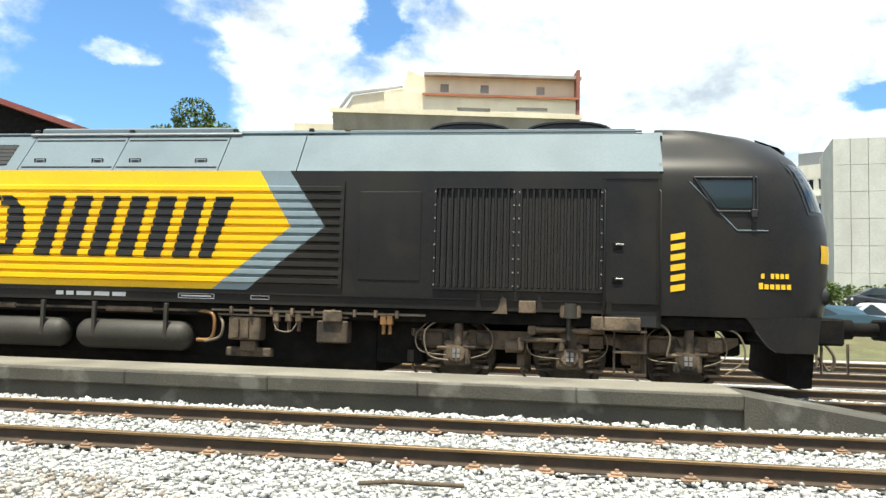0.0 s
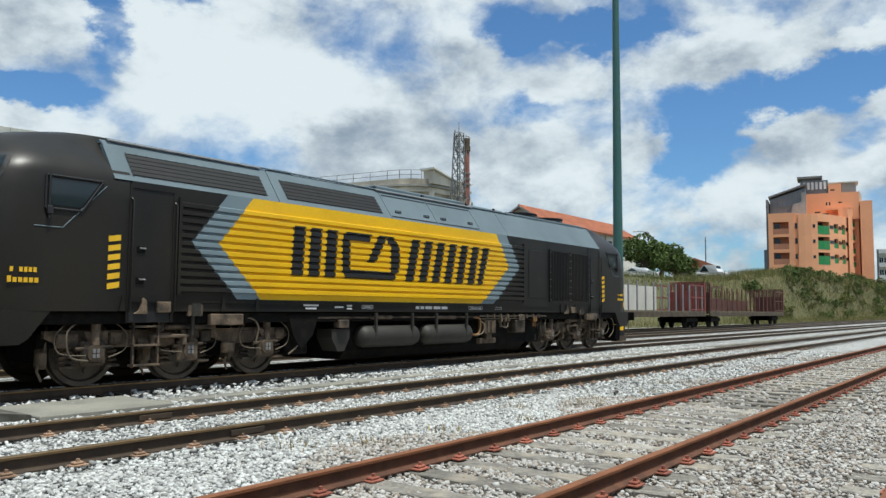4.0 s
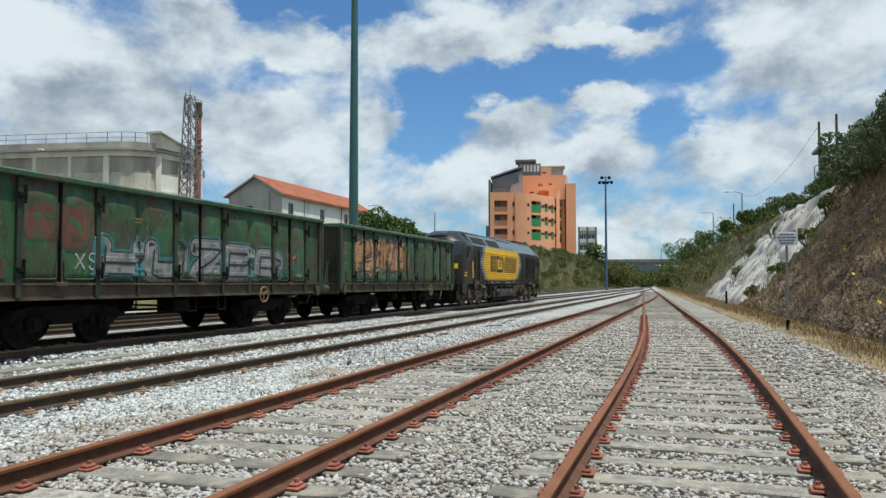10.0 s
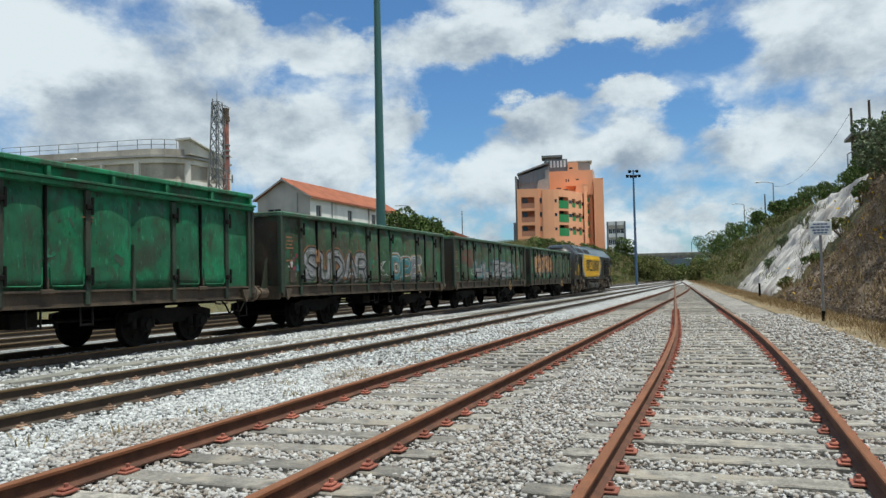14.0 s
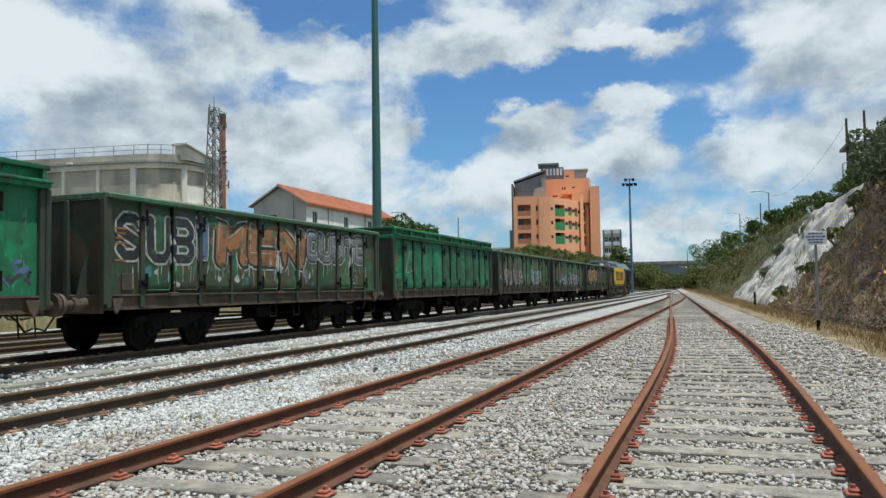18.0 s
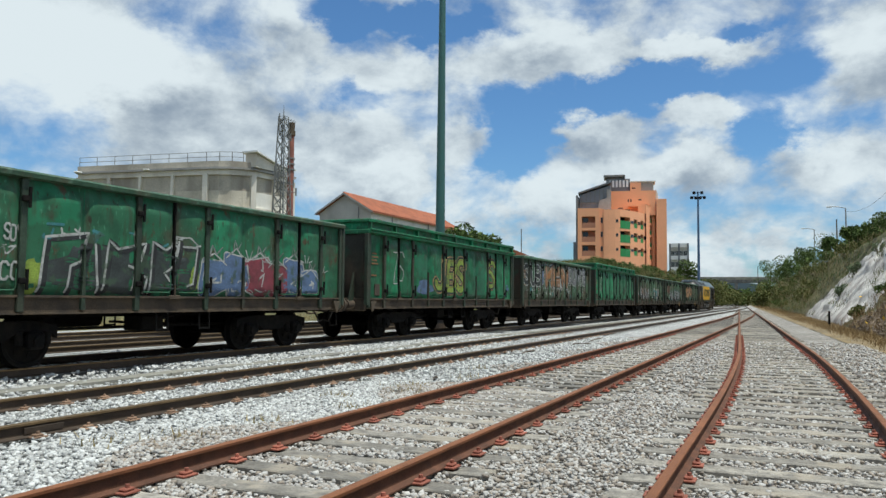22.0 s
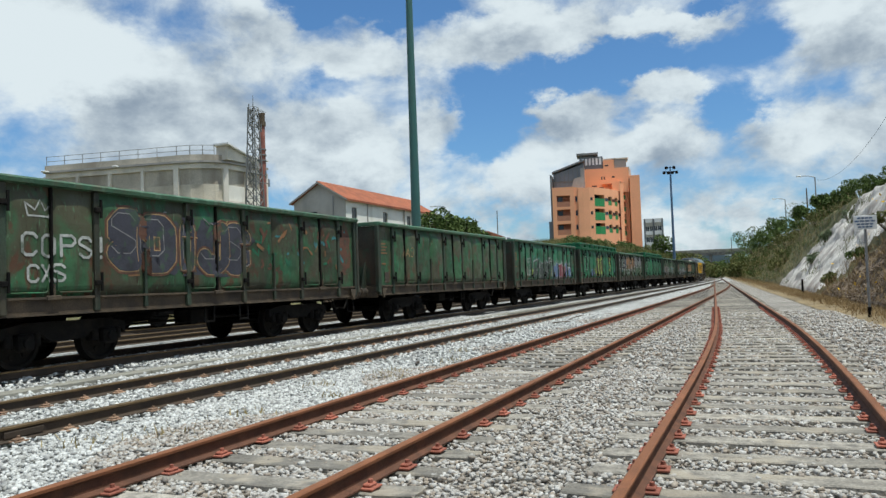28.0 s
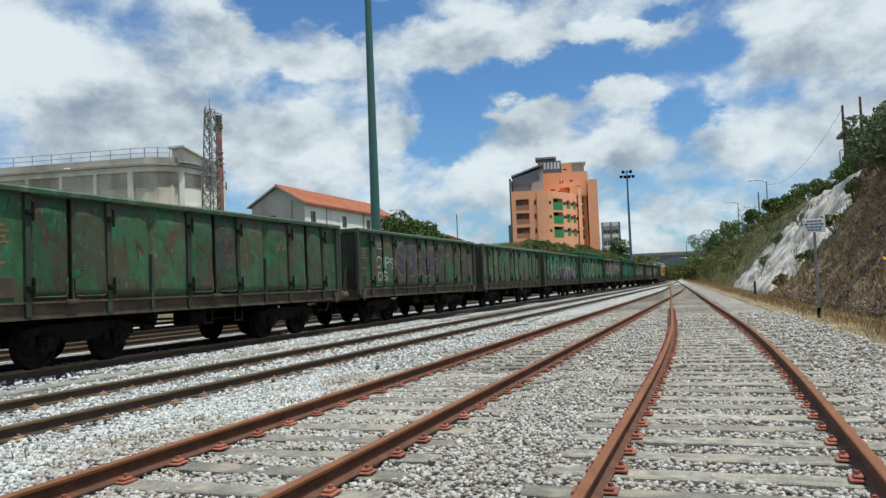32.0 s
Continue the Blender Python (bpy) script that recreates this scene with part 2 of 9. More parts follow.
def island_mat(name, tones, rough=0.9):
    """Loose pieces in one mesh: a tone for each piece."""
    m = bpy.data.materials.new(name)
    m.use_nodes = True
    nt = m.node_tree
    N, L = nt.nodes.new, nt.links.new
    b = nt.nodes["Principled BSDF"]
    b.inputs["Roughness"].default_value = rough
    b.inputs["Specular IOR Level"].default_value = 0.25
    g = N("ShaderNodeNewGeometry")
    ramp = N("ShaderNodeValToRGB")
    L(g.outputs["Random Per Island"], ramp.inputs[0])
    for i, c in enumerate(tones):
        e = ramp.color_ramp.elements[i] if i < 2 else ramp.color_ramp.elements.new(1.0)
        e.position, e.color = i / (len(tones) - 1), (*c, 1)
    L(ramp.outputs[0], b.inputs["Base Color"])
    return m


def glass_mat(name, tint=(0.02, 0.03, 0.035), rough=0.05):
    m = bpy.data.materials.new(name)
    m.use_nodes = True
    b = m.node_tree.nodes["Principled BSDF"]
    b.inputs["Base Color"].default_value = (*tint, 1)
    b.inputs["Roughness"].default_value = rough
    b.inputs["Specular IOR Level"].default_value = 0.45
    return m


BALLAST = [(0.216, 0.194, 0.173), (0.346, 0.294, 0.238), (0.389, 0.376, 0.354), (0.458, 0.436, 0.406), (0.553, 0.540, 0.510)]
m_ballast = stone_mat("ballast", [(0.251, 0.229, 0.203), (0.363, 0.324, 0.272), (0.415, 0.397, 0.367), (0.501, 0.480, 0.445)], 28.0, dark=0.55)
m_stones = island_mat("ballast_stones", BALLAST)
WHITE_BALLAST = [(0.259, 0.259, 0.251), (0.432, 0.432, 0.415), (0.553, 0.557, 0.540), (0.657, 0.661, 0.639)]
m_ballast_white = stone_mat("pale_ballast", [(0.335, 0.335, 0.321), (0.483, 0.483, 0.464), (0.585, 0.590, 0.571), (0.669, 0.673, 0.650)], 24.0, dark=0.5)
m_stones_white = island_mat("pale_ballast_stones", WHITE_BALLAST)
# platform face: stained concrete, its shade also put into the darker base colour
m_platform = mat("worn_shade_toned_concrete", (0.072, 0.067, 0.053), 0.92, 0.0, 0.3, 1.2, 40, 0.35, (0.05, 0.048, 0.042), 0.75, 0.8, wear=(0.19, 0.185, 0.16), wear_amt=0.5, wear_scale=1.7)
# deck: paler tone for the sunlit top
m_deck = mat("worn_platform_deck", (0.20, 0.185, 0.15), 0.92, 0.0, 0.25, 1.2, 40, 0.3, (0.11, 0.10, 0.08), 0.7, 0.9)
m_palewall = mat("pale_panel_concrete", (0.50, 0.50, 0.46), 0.9, 0.0, 0.15, 0.4, 9, 0.1, (0.36, 0.36, 0.33), 0.5, 0.3, 0.3)
m_railrust = mat("rusty_rail", (0.115, 0.048, 0.026), 0.85, 0.0, 0.4, 3.0, 90, 0.25, (0.065, 0.03, 0.018), 0.7, 7.0)
m_raildark = mat("brown_rail", (0.055, 0.036, 0.022), 0.7, 0.0, 0.4, 3.0, 90, 0.2, (0.03, 0.022, 0.016), 0.6, 5.0)
m_railtop = mat("orange_rusty_rail_head", (0.20, 0.076, 0.030), 0.8, 0.0, 0.35, 3.0, 90, 0.2, (0.17, 0.065, 0.028), 0.6, 6.0)
m_railhead = mat("worn_rail_head", (0.22, 0.15, 0.08), 0.42, 0.7, 0.3, 5.0, 120, 0.05)
m_plate = mat("rusty_plate", (0.30, 0.10, 0.065), 0.85, 0.0, 0.3, 9, 120, 0.2, rand=0.25)
m_plate_tan = mat("tan_plate", (0.29, 0.185, 0.12), 0.85, 0.0, 0.3, 9, 120, 0.2, rand=0.25)
m_sleeper = mat("weathered_sleeper", (0.255, 0.235, 0.20), 0.92, 0.0, 0.4, 5.0, 45, 0.5, (0.13, 0.12, 0.105), 0.7, 9.0, rand=0.42, wear=(0.37, 0.32, 0.245), wear_amt=0.55, wear_scale=2.2, wear_from=0.54)
m_concrete = mat("concrete", (0.255, 0.245, 0.205), 0.9, 0.0, 0.22, 1.2, 40, 0.3, (0.15, 0.145, 0.13), 0.7, 0.9)
m_concrete_dark = mat("grimy_concrete", (0.19, 0.185, 0.17), 0.92, 0.0, 0.25, 1.2, 40, 0.3, (0.09, 0.085, 0.08), 0.7, 1.1, 0.4)


def wagon_paint(name, green, fresh, soot, rust, soot_from, rust_from, fresh_from):
    """Old wagon paint: patches of repainting, sooty clouds, rust scabs and runs, pale scratches; every panel has its own stretch."""
    m = bpy.data.materials.new(name)
    m.use_nodes = True
    nt = m.node_tree
    N, L = nt.nodes.new, nt.links.new
    b = nt.nodes["Principled BSDF"]
    b.inputs["Specular IOR Level"].default_value = 0.4
    co, info = N("ShaderNodeTexCoord"), N("ShaderNodeObjectInfo")
    shift = N("ShaderNodeVectorMath")
    shift.operation = "SCALE"
    shift.inputs[0].default_value = (37.0, 11.0, 29.0)
    L(info.outputs["Random"], shift.inputs["Scale"])

    def tex(sc, detail, stretch=(1, 1, 1), rough=0.55, warp=0.0):
        mp = N("ShaderNodeMapping")
        mp.inputs["Scale"].default_value = stretch
        L(shift.outputs[0], mp.inputs["Location"])
        L(co.outputs["Object"], mp.inputs["Vector"])
        n = N("ShaderNodeTexNoise")
        n.inputs["Scale"].default_value, n.inputs["Detail"].default_value, n.inputs["Roughness"].default_value, n.inputs["Distortion"].default_value = sc, detail, rough, warp
        L(mp.outputs[0], n.inputs["Vector"])
        return n.outputs[0]

    def layer(under, over, fac, lo, hi, amt):
        r = N("ShaderNodeMapRange")
        r.interpolation_type = "SMOOTHSTEP"
        L(fac, r.inputs[0])
        r.inputs[1].default_value, r.inputs[2].default_value, r.inputs[4].default_value = lo, hi, amt
        mx = N("ShaderNodeMix")
        mx.data_type = "RGBA"
        L(r.outputs[0], mx.inputs[0])
        if isinstance(under, tuple):
            mx.inputs[6].default_value = (*under, 1)
        else:
            L(under, mx.inputs[6])
        mx.inputs[7].default_value = (*over, 1)
        return mx.outputs[2]

    c = layer(green, fresh, tex(0.9, 3, (1, 1, 0.8)), fresh_from, fresh_from + 0.06, 0.9)
    c = layer(c, tuple(0.62 * v for v in green), tex(2.6, 5), 0.46, 0.66, 0.8)
    c = layer(c, soot, tex(1.3, 6, (1.0, 1.0, 0.7), 0.6, 0.3), soot_from, soot_from + 0.16, 0.88)
    c = layer(c, tuple(0.8 * v for v in soot), tex(7.0, 4, (1.0, 1.0, 0.14)), 0.52, 0.72, 0.7)
    c = layer(c, rust, tex(2.4, 8, (1.0, 1.0, 0.55), 0.66, 0.2), rust_from, rust_from + 0.07, 0.85)
    c = layer(c, tuple(0.35 * v for v in rust), tex(11.0, 5, (1, 1, 0.35), 0.6), 0.60, 0.70, 0.8)
    c = layer(c, tuple(min(1.0, 1.7 * v + 0.03) for v in green), tex(16.0, 3, (1.0, 1.0, 0.3)), 0.61, 0.70, 0.65)
    tone = N("ShaderNodeMapRange")
    L(info.outputs["Random"], tone.inputs[0])
    tone.inputs[3].default_value, tone.inputs[4].default_value = 0.72, 1.22
    sc = N("ShaderNodeVectorMath")
    sc.operation = "SCALE"
    L(c, sc.inputs[0])
    L(tone.outputs[0], sc.inputs["Scale"])
    L(sc.outputs[0], b.inputs["Base Color"])
    rr = N("ShaderNodeMapRange")
    L(tex(3.0, 5), rr.inputs[0])
    rr.inputs[1].default_value, rr.inputs[2].default_value, rr.inputs[3].default_value, rr.inputs[4].default_value = 0.3, 0.7, 0.42, 0.85
    L(rr.outputs[0], b.inputs["Roughness"])
    bp = N("ShaderNodeBump")
    bp.inputs["Strength"].default_value, bp.inputs["Distance"].default_value = 0.35, 0.03
    L(tex(5.0, 7, (1, 1, 1), 0.6), bp.inputs["Height"])
    L(bp.outputs[0], b.inputs["Normal"])
    return m


m_wagon = wagon_paint("green_wagon_paint", (0.038, 0.106, 0.046), (0.024, 0.150, 0.064), (0.064, 0.057, 0.033), (0.088, 0.038, 0.020), 0.43, 0.555, 0.56)
m_wagon_bright = wagon_paint("fresh_green_paint", (0.018, 0.138, 0.059), (0.012, 0.205, 0.082), (0.040, 0.056, 0.031), (0.07, 0.042, 0.022), 0.51, 0.63, 0.50)
m_wagon_mid = wagon_paint("faded_green_paint", (0.026, 0.124, 0.060), (0.020, 0.178, 0.082), (0.056, 0.056, 0.031), (0.085, 0.042, 0.022), 0.50, 0.60, 0.54)
# top rails: sunlight on the upper edge put into a paler green, with stains
m_wagon_rail = mat("sunlit_green_rail", (0.045, 0.115, 0.060), 0.6, 0.0, 0.35, 1.5, 30, 0.2, (0.10, 0.085, 0.05), 0.7, 2.6, rand=0.25, wear=(0.13, 0.22, 0.15), wear_amt=0.5, wear_scale=5.0)
m_wagon_post = mat("grimy_green_post", (0.024, 0.041, 0.024), 0.65, 0.0, 0.4, 2.0, 30, 0.15, (0.060, 0.042, 0.026), 0.7, 2.0, 0.4, rand=0.35)
m_wagon_end = mat("sooty_end_wall", (0.045, 0.043, 0.028), 0.8, 0.0, 0.4, 1.5, 30, 0.2, (0.085, 0.05, 0.03), 0.7, 1.4, 0.4, rand=0.2, wear=(0.03, 0.075, 0.04), wear_amt=0.6, wear_scale=1.8)
m_wagon_frame = mat("dirty_wagon_frame", (0.088, 0.064, 0.040), 0.85, 0.0, 0.45, 2.5, 40, 0.25, (0.03, 0.024, 0.02), 0.7, 2.0)
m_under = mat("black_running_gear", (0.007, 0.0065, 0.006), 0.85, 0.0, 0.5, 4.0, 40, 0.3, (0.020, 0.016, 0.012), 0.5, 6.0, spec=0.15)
m_gear = mat("dusty_running_gear", (0.118, 0.085, 0.056), 0.85, 0.0, 0.5, 4.0, 50, 0.3, (0.022, 0.019, 0.015), 0.9, 3.0, rand=0.45)
m_wheel = mat("steel_wheel", (0.10, 0.085, 0.07), 0.55, 0.6, 0.3, 6.0, 60, 0.1)
m_loco = mat("charcoal_paint", (0.0150, 0.0148, 0.0145), 0.36, 0.0, 0.25, 1.0, 30, 0.02, (0.036, 0.031, 0.023), 0.6, 0.6, 0.35, spec=0.28, wear=(0.027, 0.024, 0.019), wear_amt=0.5, wear_scale=1.3)
m_loco_grey = mat("blue_grey_paint", (0.150, 0.190, 0.210), 0.5, 0.0, 0.08, 1.2, 30, 0.02, (0.10, 0.132, 0.148), 0.4, 1.0, spec=0.12)
m_chevron = mat("pale_blue_grey_paint", (0.20, 0.26, 0.29), 0.5, 0.0, 0.08, 1.2, 30, 0.02, (0.16, 0.21, 0.235), 0.4, 1.0)
m_yellow = mat("yellow_paint", (0.85, 0.50, 0.006), 0.38, 0.0, 0.08, 1.0, 30, 0.02, (0.72, 0.40, 0.01), 0.4, 0.8, coat=0.2)
m_black = mat("black_paint", (0.018, 0.018, 0.019), 0.45, 0.0, 0.2, 2.0, 30, 0.02)
m_tank = mat("olive_grey_tank", (0.032, 0.029, 0.022), 0.62, 0.0, 0.3, 1.5, 30, 0.05, (0.025, 0.022, 0.018), 0.5, 1.5)
m_glass = glass_mat("dark_glass")
m_white = mat("white_paint", (0.75, 0.75, 0.73), 0.6, 0.0, 0.1, 3, 50, 0.05)
m_logo_yellow = mat("yellow_lettering", (0.85, 0.50, 0.02), 0.5, 0.0, 0.1, 3, 50, 0.02)
m_steel = mat("grey_steel", (0.30, 0.30, 0.30), 0.5, 0.6, 0.2, 4, 60, 0.1)
m_pole = mat("green_mast_paint", (0.035, 0.115, 0.10), 0.45, 0.0, 0.15, 0.6, 30, 0.05, (0.06, 0.11, 0.09), 0.4, 0.8)
m_orange = mat("orange_render", (0.88, 0.415, 0.225), 0.9, 0.0, 0.08, 0.25, 6, 0.05, (0.80, 0.37, 0.20), 0.4, 0.15)
m_greywall = mat("grey_wall", (0.17, 0.18, 0.19), 0.85, 0.0, 0.12, 0.3, 6, 0.05)
m_cream = mat("cream_render", (0.72, 0.64, 0.48), 0.9, 0.0, 0.1, 0.3, 8, 0.05, (0.55, 0.48, 0.37), 0.4, 0.4, 0.4)
m_pink = mat("pink_render", (0.62, 0.28, 0.22), 0.9, 0.0, 0.1, 0.3, 8, 0.05)
m_silo = mat("old_concrete_wall", (0.50, 0.45, 0.37), 0.92, 0.0, 0.25, 0.4, 9, 0.1, (0.27, 0.235, 0.19), 0.8, 0.4, 0.25)
m_spandrel = mat("buff_concrete_band", (0.62, 0.56, 0.45), 0.9, 0.0, 0.2, 0.5, 9, 0.1, (0.36, 0.31, 0.24), 0.6, 0.5, 0.5)
m_silo_frame = mat("pale_concrete_frame", (0.74, 0.69, 0.60), 0.9, 0.0, 0.15, 0.5, 9, 0.1, (0.46, 0.41, 0.34), 0.6, 0.4, 0.3)
m_palecement = mat("pale_cement_render", (0.50, 0.475, 0.43), 0.92, 0.0, 0.15, 0.4, 9, 0.08, (0.30, 0.28, 0.25), 0.65, 0.35, 0.5)
m_cement = mat("bare_cement_render", (0.36, 0.345, 0.32), 0.92, 0.0, 0.15, 0.4, 9, 0.08, (0.22, 0.21, 0.195), 0.6, 0.4, 0.4)
m_whitewall = mat("old_whitewash", (0.62, 0.60, 0.53), 0.92, 0.0, 0.12, 0.5, 9, 0.08, (0.40, 0.37, 0.30), 0.6, 0.5, 0.4)
m_limewash_sunband = mat("stained_limewash_and_sunlit_band", (0.80, 0.775, 0.70), 0.92, 0.0, 0.10, 0.5, 9, 0.08, (0.50, 0.45, 0.36), 0.65, 0.45, 0.3, stain_from=0.52)
m_tile = mat("clay_roof_tiles", (0.37, 0.125, 0.065), 0.85, 0.0, 0.3, 0.8, 14, 0.3, (0.24, 0.095, 0.06), 0.6, 0.7)
m_brick = mat("red_brick", (0.30, 0.115, 0.085), 0.9, 0.0, 0.3, 1.0, 14, 0.2, (0.12, 0.06, 0.05), 0.5, 0.8)
m_lattice = mat("dull_galvanised_steel", (0.20, 0.20, 0.19), 0.6, 0.4, 0.2, 1.0, 20, 0.05)
m_grass = mat("dry_grass_ground", (0.24, 0.18, 0.095), 0.95, 0.0, 0.45, 0.9, 18, 0.5, (0.13, 0.10, 0.055), 0.8, 0.5)
m_bank = mat("green_bank", (0.100, 0.098, 0.040), 0.95, 0.0, 0.4, 0.9, 9, 0.6, (0.135, 0.110, 0.052), 0.6, 0.6)
m_rock = mat("brown_shale", (0.205, 0.150, 0.095), 0.95, 0.0, 0.6, 2.0, 14, 1.0, (0.06, 0.046, 0.036), 0.75, 1.1, wear=(0.22, 0.165, 0.11), wear_amt=0.5, wear_scale=1.2)
m_shotcrete = mat("pale_sprayed_concrete", (0.62, 0.585, 0.53), 0.92, 0.0, 0.30, 1.2, 9, 0.9, (0.24, 0.20, 0.175), 0.8, 0.9, 0.22, wear=(0.36, 0.30, 0.26), wear_amt=0.7, wear_scale=0.55)
m_timber = mat("cut_log_bark", (0.38, 0.235, 0.115), 0.9, 0.0, 0.35, 3, 30, 0.4, (0.52, 0.36, 0.20), 0.6, 2.0, rand=0.3)
m_redpaint = mat("faded_red_paint", (0.22, 0.05, 0.038), 0.7, 0.0, 0.3, 2, 30, 0.1, (0.14, 0.06, 0.045), 0.6, 1.0)
m_brownpaint = mat("rust_brown_paint", (0.11, 0.042, 0.03), 0.8, 0.0, 0.3, 2, 30, 0.15, (0.06, 0.03, 0.025), 0.5, 1.0)
m_leaf = island_mat("leaves", [(0.036, 0.062, 0.016), (0.078, 0.118, 0.030), (0.150, 0.200, 0.062)])
m_leaf_dry = island_mat("dry_growth", [(0.22, 0.18, 0.075), (0.34, 0.27, 0.13), (0.46, 0.37, 0.20)])
m_leaf_grey = island_mat("grey_green_leaves", [(0.09, 0.13, 0.06), (0.15, 0.19, 0.10), (0.24, 0.27, 0.17)])
m_bark = mat("bark", (0.10, 0.075, 0.05), 0.95, 0.0, 0.3, 4, 30, 0.5)
m_hill = mat("far_hill_haze", (0.12, 0.16, 0.19), 1.0, 0.0, 0.1, 0.002, 0.01, 0)


# mesh building
class Mesh:
    """Collects the corners and faces of one mesh."""

    def __init__(self):
        self.v, self.f, self.mi, self.cur, self.smooth = [], [], [], 0, set()

    def face(self, pts, smooth=False):
        i = len(self.v)
        self.v += [tuple(p) for p in pts]
        self.f.append(tuple(range(i, i + len(pts))))
        self.mi.append(self.cur)
        if smooth:
            self.smooth.add(len(self.f) - 1)

    def raw(self, verts, faces, smooth=False):
        i = len(self.v)
        self.v += [tuple(p) for p in verts]
        for f in faces:
            if smooth:
                self.smooth.add(len(self.f))
            self.f.append(tuple(i + k for k in f))
            self.mi.append(self.cur)
        return self

    def box(self, x0, x1, y0, y1, z0, z1, c=0.0):
        """A box; c chamfers its edges."""
        if c <= 0:
            return self.raw([(x, y, z) for x in (x0, x1) for y in (y0, y1) for z in (z0, z1)],
                            [(0, 1, 3, 2), (4, 6, 7, 5), (0, 4, 5, 1), (2, 3, 7, 6), (0, 2, 6, 4), (1, 5, 7, 3)])
        c = min(c, (x1 - x0) * 0.45, (y1 - y0) * 0.45, (z1 - z0) * 0.45)
        lo, hi = (x0, y0, z0), (x1, y1, z1)
        vs, idx = [], {}
        for sx in (0, 1):
            for sy in (0, 1):
                for sz in (0, 1):
                    s = (sx, sy, sz)
                    for ax in range(3):
                        p = [hi[k] - c if s[k] else lo[k] + c for k in range(3)]
                        p[ax] = hi[ax] if s[ax] else lo[ax]
                        idx[(s, ax)] = len(vs)
                        vs.append(tuple(p))
        fs = []
        for ax in range(3):
            o1, o2 = [k for k in range(3) if k != ax]
            for side in (0, 1):
                q = []
                for a, b in ((0, 0), (1, 0), (1, 1), (0, 1)):
                    s = [0, 0, 0]
                    s[ax], s[o1], s[o2] = side, a, b
                    q.append(idx[(tuple(s), ax)])
                flip = (side == 1) == (ax == 1)
                fs.append(tuple(q[::-1]) if flip else tuple(q))
            for a in (0, 1):
                for b in (0, 1):
                    s0, s1 = [0, 0, 0], [0, 0, 0]
                    s0[o1], s0[o2], s1[o1], s1[o2] = a, b, a, b
                    s0[ax], s1[ax] = 0, 1
                    fs.append((idx[(tuple(s0), o1)], idx[(tuple(s1), o1)], idx[(tuple(s1), o2)], idx[(tuple(s0), o2)]))
        for sx in (0, 1):
            for sy in (0, 1):
                for sz in (0, 1):
                    fs.append(tuple(idx[((sx, sy, sz), k)] for k in range(3)))
        return self.raw(vs, fs)

    def tube(self, p0, p1, r0, r1=None, n=10, caps=True, smooth=True):
        p0, p1 = Vector(p0), Vector(p1)
        r1 = r0 if r1 is None else r1
        d = (p1 - p0).normalized()
        a = d.orthogonal().normalized()
        b = d.cross(a)
        ring = [a * math.cos(2 * math.pi * k / n) + b * math.sin(2 * math.pi * k / n) for k in range(n)]
        vs = [p0 + u * r0 for u in ring] + [p1 + u * r1 for u in ring]
        self.raw(vs, [(k, (k + 1) % n, n + (k + 1) % n, n + k) for k in range(n)], smooth)
        if caps:
            self.face([p0 + u * r0 for u in ring[::-1]])
            self.face([p1 + u * r1 for u in ring])
        return self

    def pipe(self, pts, r, n=6):
        """A bent tube through points."""
        pts = [Vector(p) for p in pts]
        rings = []
        for i, p in enumerate(pts):
            d = (pts[min(i + 1, len(pts) - 1)] - pts[max(i - 1, 0)]).normalized()
            a = d.cross(Vector((0.31, 0.52, 0.79))).normalized()
            b = d.cross(a)
            rings.append([p + (a * math.cos(2 * math.pi * k / n) + b * math.sin(2 * math.pi * k / n)) * r for k in range(n)])
        vs = [q for ring in rings for q in ring]
        fs = [(i * n + k, i * n + (k + 1) % n, (i + 1) * n + (k + 1) % n, (i + 1) * n + k) for i in range(len(pts) - 1) for k in range(n)]
        return self.raw(vs, fs, True)

    def prism(self, prof, x0, x1, smooth=False, axis="x"):
        """A closed outline (two numbers a corner) drawn out along an axis."""
        n = len(prof)

        def at(p, t):
            return (t, p[0], p[1]) if axis == "x" else (p[0], t, p[1]) if axis == "y" else (p[0], p[1], t)

        self.raw([at(p, x0) for p in prof] + [at(p, x1) for p in prof], [(k, (k + 1) % n, n + (k + 1) % n, n + k) for k in range(n)], smooth)
        self.face([at(p, x0) for p in prof[::-1]])
        self.face([at(p, x1) for p in prof])
        return self

    def data(self, name, *mats):
        me = bpy.data.meshes.new(name)
        me.from_pydata(self.v, [], self.f)
        for m in mats:
            me.materials.append(m)
        if len(mats) > 1:
            me.polygons.foreach_set("material_index", self.mi)
        if self.smooth:
            me.polygons.foreach_set("use_smooth", [i in self.smooth for i in range(len(self.f))])
        bm = bmesh.new()
        bm.from_mesh(me)
        bmesh.ops.recalc_face_normals(bm, faces=bm.faces)
        bm.to_mesh(me)
        bm.free()
        return me


def part(name, mesh, material, parent, label=""):
    me = mesh if isinstance(mesh, bpy.types.Mesh) else mesh.data(name, *(material if isinstance(material, (list, tuple)) else [material]))
    ob = new(name, me)
    if parent is not None:
        ob.parent = parent
    return tagged(ob, label)


def thing(name, label, category, group="", kind="", at=None):
    ob = new(name)
    ob.empty_display_size = 0.2
    if at is not None:
        ob.matrix_world = at
    return tagged(ob, label, category, group, kind)


